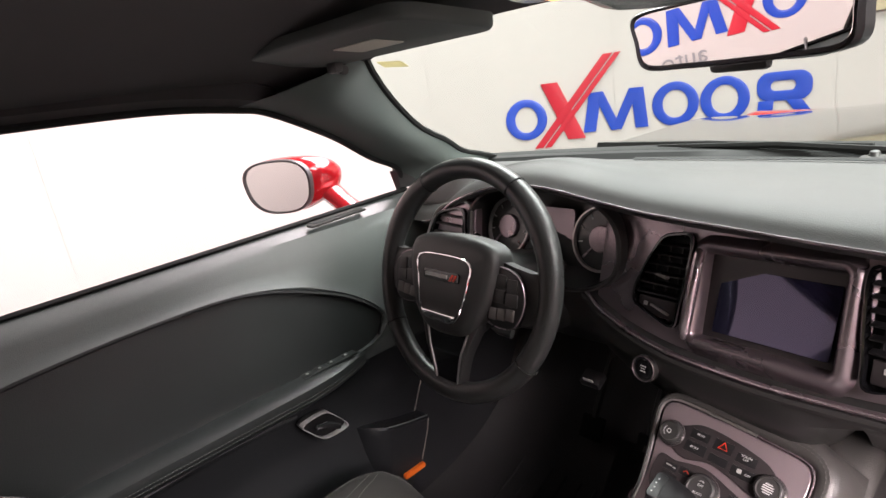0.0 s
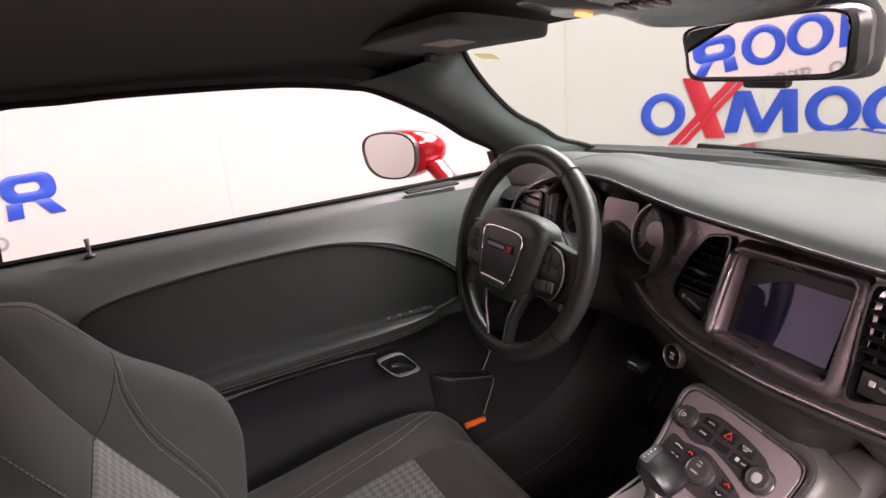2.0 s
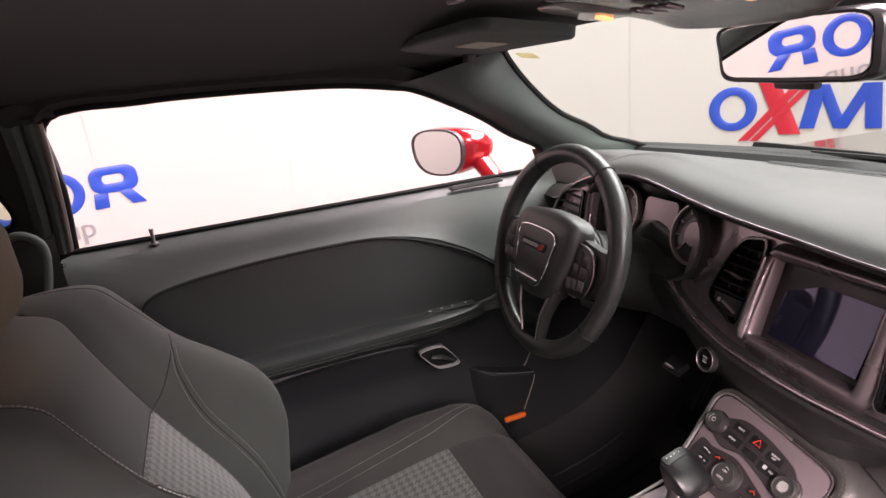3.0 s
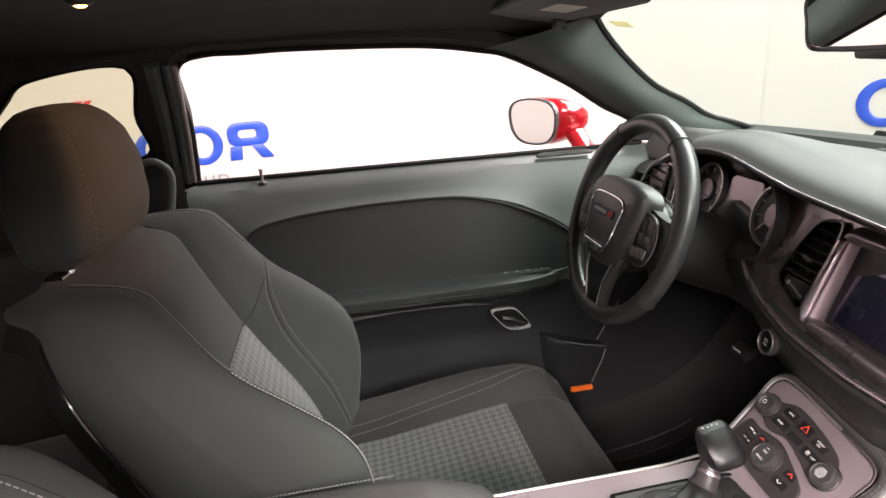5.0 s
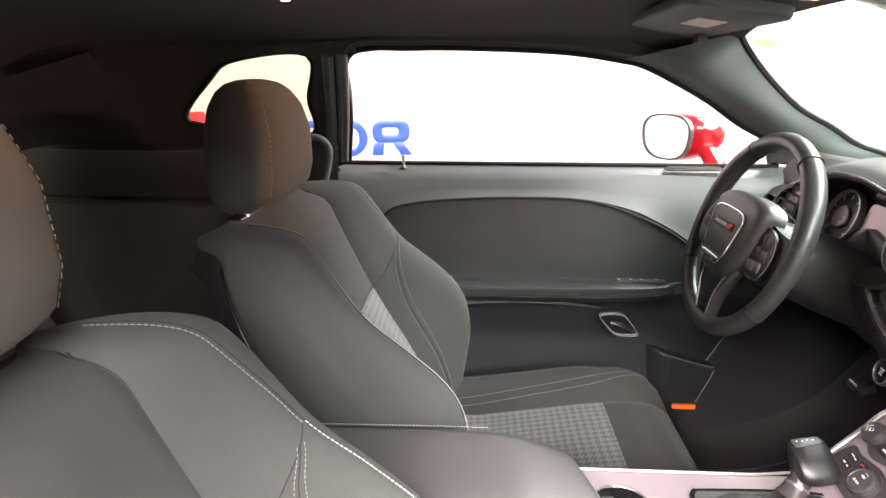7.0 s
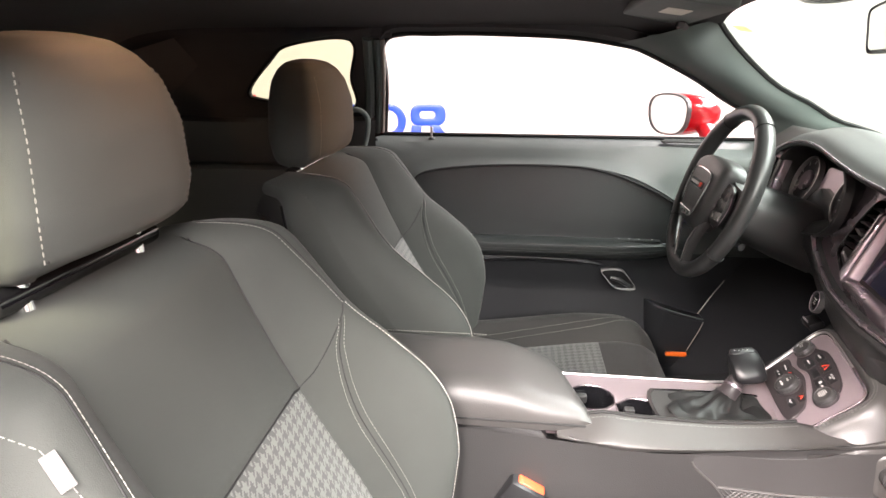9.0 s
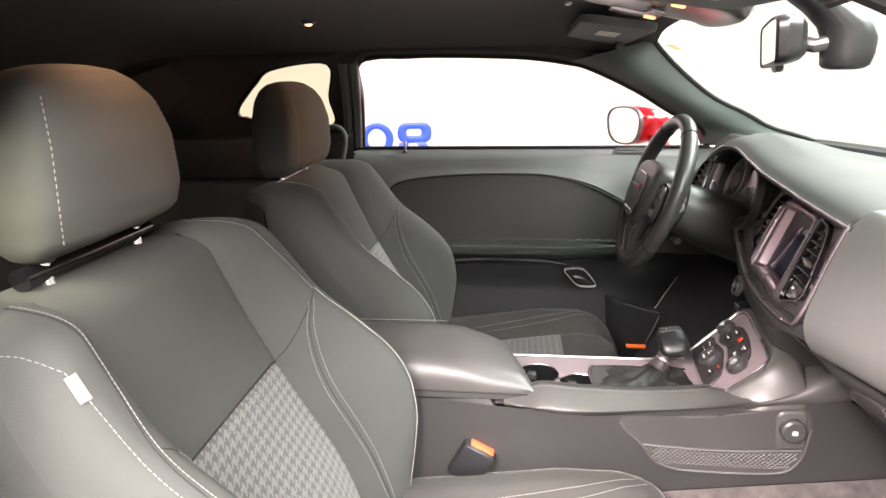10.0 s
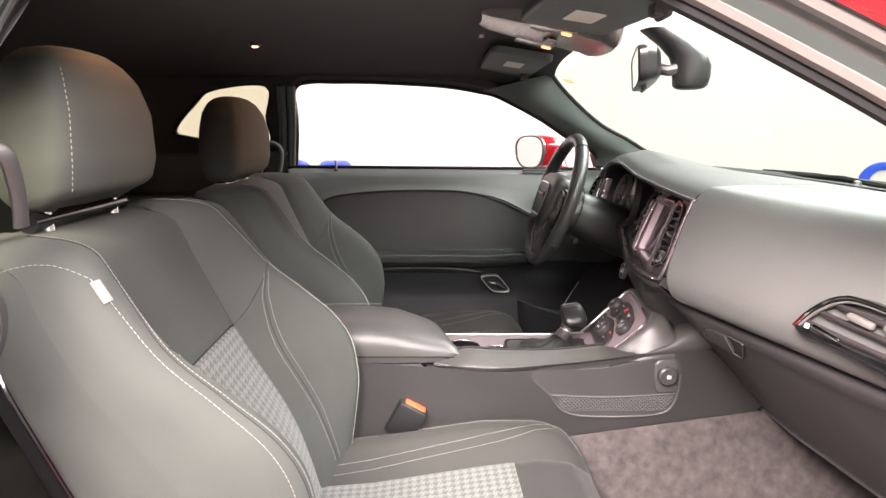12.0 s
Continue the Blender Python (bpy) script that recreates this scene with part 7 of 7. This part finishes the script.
def build_mirror():
    mi = thing("rear_view_mirror", (0.03, 0.80, 1.22), "black framed rear view mirror on a windscreen mount", "mirror")
    m = axes((-0.012, 0.735, 1.266), (0.959, -0.283, 0.02), (0.0, -0.095, 1))
    o = np.array(spline([(-0.128, 0.030), (-0.06, 0.036), (0.06, 0.036), (0.122, 0.030), (0.128, 0.0), (0.118, -0.028), (0.06, -0.033), (-0.06, -0.034), (-0.120, -0.030), (-0.130, 0.0)], 64, True))
    rows = []
    for d, k in ((0.0, 0.95), (0.004, 0.985), (0.0, 1.02), (-0.012, 1.03), (-0.030, 0.93), (-0.040, 0.70), (-0.042, 0.1)):
        rows.append([m @ V(p[0] * k, p[1] * k, d) for p in o])
    part("housing", loft(rows, True, True), M_SLAT, mi, "black mirror housing")
    part("mirror_glass", plate(o * np.array((0.955, 0.88)), 0.004, m @ Matrix.Translation((0, 0.001, 0.0025)), 0.001), M_MIRROR, mi, "rear view mirror glass", smooth=0)
    part("lever_foot", rbox(m @ V(0.0, -0.036, -0.012), (0.070, 0.016, 0.012), 0.005, m.to_3x3()), M_DARK, mi)
    part("neck", tube([m @ V(0.01, 0.0, -0.035), (0.03, 0.785, 1.262), (0.035, 0.81, 1.268)], [0.012, 0.011, 0.012], 10), M_DARK, mi)
    rows = []
    for z, w, y0, y1 in ((1.226, 0.020, 0.815, 0.845), (1.228, 0.029, 0.806, 0.855), (1.233, 0.034, 0.800, 0.862), (1.250, 0.037, 0.798, 0.866), (1.272, 0.038, 0.796, 0.866), (1.290, 0.038, 0.788, 0.856), (1.312, 0.037, 0.765, 0.826), (1.340, 0.036, 0.725, 0.775)):
        rows.append([(0.03 + w * p[0], (y0 + y1) / 2 + (y1 - y0) / 2 * p[1], z) for p in rrect(2, 2, 0.85, 7)])
    part("sensor_case", loft(rows, True, True), M_SLAT, mi, "black rounded sensor case behind the mirror", smooth=60)


build_mirror()


def build_visor(sd):
    vi = thing("sun_visor", (sd * 0.38, 0.55, 1.30), "dark grey folded sun visor with white warning label", "sun visor", "sun visors")
    m = axes((sd * 0.375, 0.528, 1.306), (1, 0.0, -0.03 * sd), (0, 0.985, -0.14))
    o = np.array(rrect(0.36, 0.150, 0.030, 7))
    part("panel", plate(o, 0.016, m @ Matrix.Rotation(radians(180), 4, "X") @ Matrix.Translation((0, 0, 0.0)), 0.006), M_PILLAR, vi)
    part("label", plate(rrect(0.085, 0.045, 0.003, 3, 0.03 * -sd, 0.0), 0.001, m @ Matrix.Rotation(radians(180), 4, "X") @ Matrix.Translation((0, 0, 0.0012))), M_LABEL, vi, "white warning label", smooth=0)
    part("pivot", tube([(sd * 0.52, 0.585, 1.30), (sd * 0.505, 0.588, 1.286), (sd * 0.485, 0.585, 1.284)], 0.007, 8), M_DARK, vi)
    part("clip", rbox((sd * 0.497, 0.578, 1.290), (0.026, 0.016, 0.018), 0.005), M_DARK, vi)


build_visor(-1)
build_visor(1)


def build_overhead():
    oc = thing("overhead_console", (0, 0.55, 1.30), "dark overhead console with map lamps lit warm", "overhead console")
    rows = []
    for y, w, z in ((0.40, 0.08, 1.362), (0.42, 0.125, 1.354), (0.50, 0.150, 1.338), (0.58, 0.150, 1.322), (0.625, 0.140, 1.312), (0.645, 0.13, 1.303), (0.656, 0.12, 1.302), (0.668, 0.10, 1.312)):
        rows.append([(w * u, y + 0.01 * (1 - u * u), z - 0.006 * (1 - u * u) + 0.03 * abs(u) ** 8) for u in np.linspace(-1, 1, 19)])
    part("case", loft(rows), M_CASE, oc, "black console case")
    for x in (-0.10, 0.09):
        m = axes((x, 0.535, 1.3265), (1, 0, 0), (0, -0.97, 0.22))
        part("lens", plate(rrect(0.085, 0.085, 0.02, 5), 0.006, m, 0.002), M_LENS, oc, "pale map lamp lens")
        part("lit_lens", plate(rrect(0.014, 0.020, 0.005, 5, 0.0, -0.028), 0.003, m @ Matrix.Translation((0, 0, 0.003)), 0.001), M_LAMP, oc, "glowing warm lamp", smooth=0)
    m = axes((-0.005, 0.55, 1.3215), (1, 0, 0), (0, -0.97, 0.22))
    for k in range(3):
        bm = rbox((-0.02 + 0.02 * k, 0.0, 0.002), (0.014, 0.022, 0.005), 0.002)
        bmesh.ops.transform(bm, matrix=m, verts=bm.verts)
        part("button", bm, M_SATIN, oc)


build_overhead()


def grab_handle(sd):
    gh = thing("grab_handle", (sd * 0.54, 0.22, 1.30), "folded black roof grab handle", "handle", "roof handles")
    pts = spline([(sd * 0.545, 0.08, roof_z(0.545, 0.08) - 0.002), (sd * 0.54, 0.11, roof_z(0.54, 0.11) - 0.012), (sd * 0.54, 0.22, roof_z(0.54, 0.22) - 0.014), (sd * 0.54, 0.33, roof_z(0.54, 0.33) - 0.012), (sd * 0.545, 0.36, roof_z(0.545, 0.3) - 0.002)], 24)
    part("grip", tube([tuple(p) for p in pts], 0.008, 8), M_LINER, gh)


grab_handle(-1)
# the lamp at x = 0.33 is out of view, added opposite the driver's
for x in (-0.33, 0.33):
    zr = roof_z(x, -0.13)
    dome = thing("dome_lamp", (x, -0.13, zr - 0.004), "tiny warm glowing roof lamp", "lamp", "roof lamps")
    part("bezel", lathe([(0.016, 0.004), (0.016, -0.003), (0.012, -0.006)], Matrix.Translation((x, -0.13, zr)), 20), M_DARK, dome)
    part("lit_lens", lathe([(0.008, 0.0), (0.008, -0.007), (0.004, -0.009)], Matrix.Translation((x, -0.13, zr)), 16), M_DOME, dome, "glowing lens")
clip = thing("microphone_cover", (-0.20, 0.43, 1.34), "small pale rectangle set in the headliner", "cover")
part("plate", rbox((-0.20, 0.43, roof_z(-0.2, 0.43) - 0.003), (0.03, 0.012, 0.006), 0.002), M_SATIN, clip)

# sticker in the windscreen's corner
st = thing("windscreen_sticker", (-0.56, 0.715, 1.283), "small tan sticker in the windscreen corner", "sticker")
sm = axes((-0.545, 0.722, 1.283), (1, 0.25, -0.08), (0, 0.88, -0.42))
part("sheet", plate(rrect(0.050, 0.024, 0.002, 3), 0.001, sm), M_STICK, st, smooth=0)

# orange reflector low by the driver's sill
orf = thing("sill_reflector", (-0.735, 0.745, 0.40), "orange plastic strip by the door sill", "reflector")
part("strip", rbox((-0.700, 0.722, 0.405), (0.012, 0.060, 0.013), 0.004), M_ORANGE, orf)
# kick panel and foot rest, faintly shining
kp = thing("kick_panel", (-0.74, 1.0, 0.35), "black moulded kick panel in the footwell", "trim panel")
rows = []
for y in np.linspace(0.50, 1.28, 16):
    rows.append([(-0.785 + 0.02 * math.sin(max(0, y - 0.8) * 6) + d, y, z) for d, z in ((0.0, 0.90), (0.01, 0.75), (0.02, 0.60), (0.03, 0.48), (0.05, 0.40), (0.08, 0.30), (0.09, 0.26))])
part("panel", loft(rows), M_DOORLOW, kp)
part("edge_strip", tube([(-0.700, y, 0.275 + 0.012 * math.sin(y * 5)) for y in np.linspace(0.45, 0.95, 14)], 0.016, 10, flat=0.6), M_DOORLOW, kp, "glossy black sill strip")

# seat belt on the driver's centre pillar
sb = thing("seat_belt", (-0.76, -0.20, 0.45), "black seat belt hanging on the centre pillar", "seat belt")
part("slot", tube([(-0.775, -0.215, 0.985), (-0.770, -0.185, 0.992), (-0.768, -0.155, 0.996)], 0.008, 8, flat=0.5), M_GLOSSB, sb, "glossy black belt slot")
rows = []
for x, y, z in ((-0.768, -0.20, 0.99), (-0.74, -0.19, 0.93), (-0.70, -0.17, 0.80), (-0.68, -0.13, 0.60), (-0.67, -0.08, 0.45)):
    rows.append([(x, y - 0.022, z), (x + 0.0015, y - 0.022, z), (x + 0.0015, y + 0.022, z), (x, y + 0.022, z)])
part("webbing", loft(rows, True, True), M_BELT, sb)

# rubber mat added to darken the driver's footwell, running up the toe board
mat = thing("floor_mat", (-0.40, 0.70, 0.275), "black rubber mat added to darken the driver's footwell", "floor mat")
path = spline([(0.20, 0.283), (0.62, 0.278), (0.86, 0.303), (1.02, 0.373), (1.16, 0.513), (1.25, 0.63)], 26)
rows = []
for dz in (0.0, 0.010):
    rows.append([[(x, y, z + dz + 0.05 * max(0.0, (abs(x + 0.41) - 0.20) / 0.12) ** 2) for y, z in path] for x in np.linspace(-0.71, -0.145, 25)])
part("sheet", loft(rows[1]), M_MAT, mat)
for x in np.linspace(-0.58, -0.26, 9):
    part("rib", tube([(x, y, z + 0.011) for y, z in path[4:14]], 0.004, 6), M_MAT, mat)
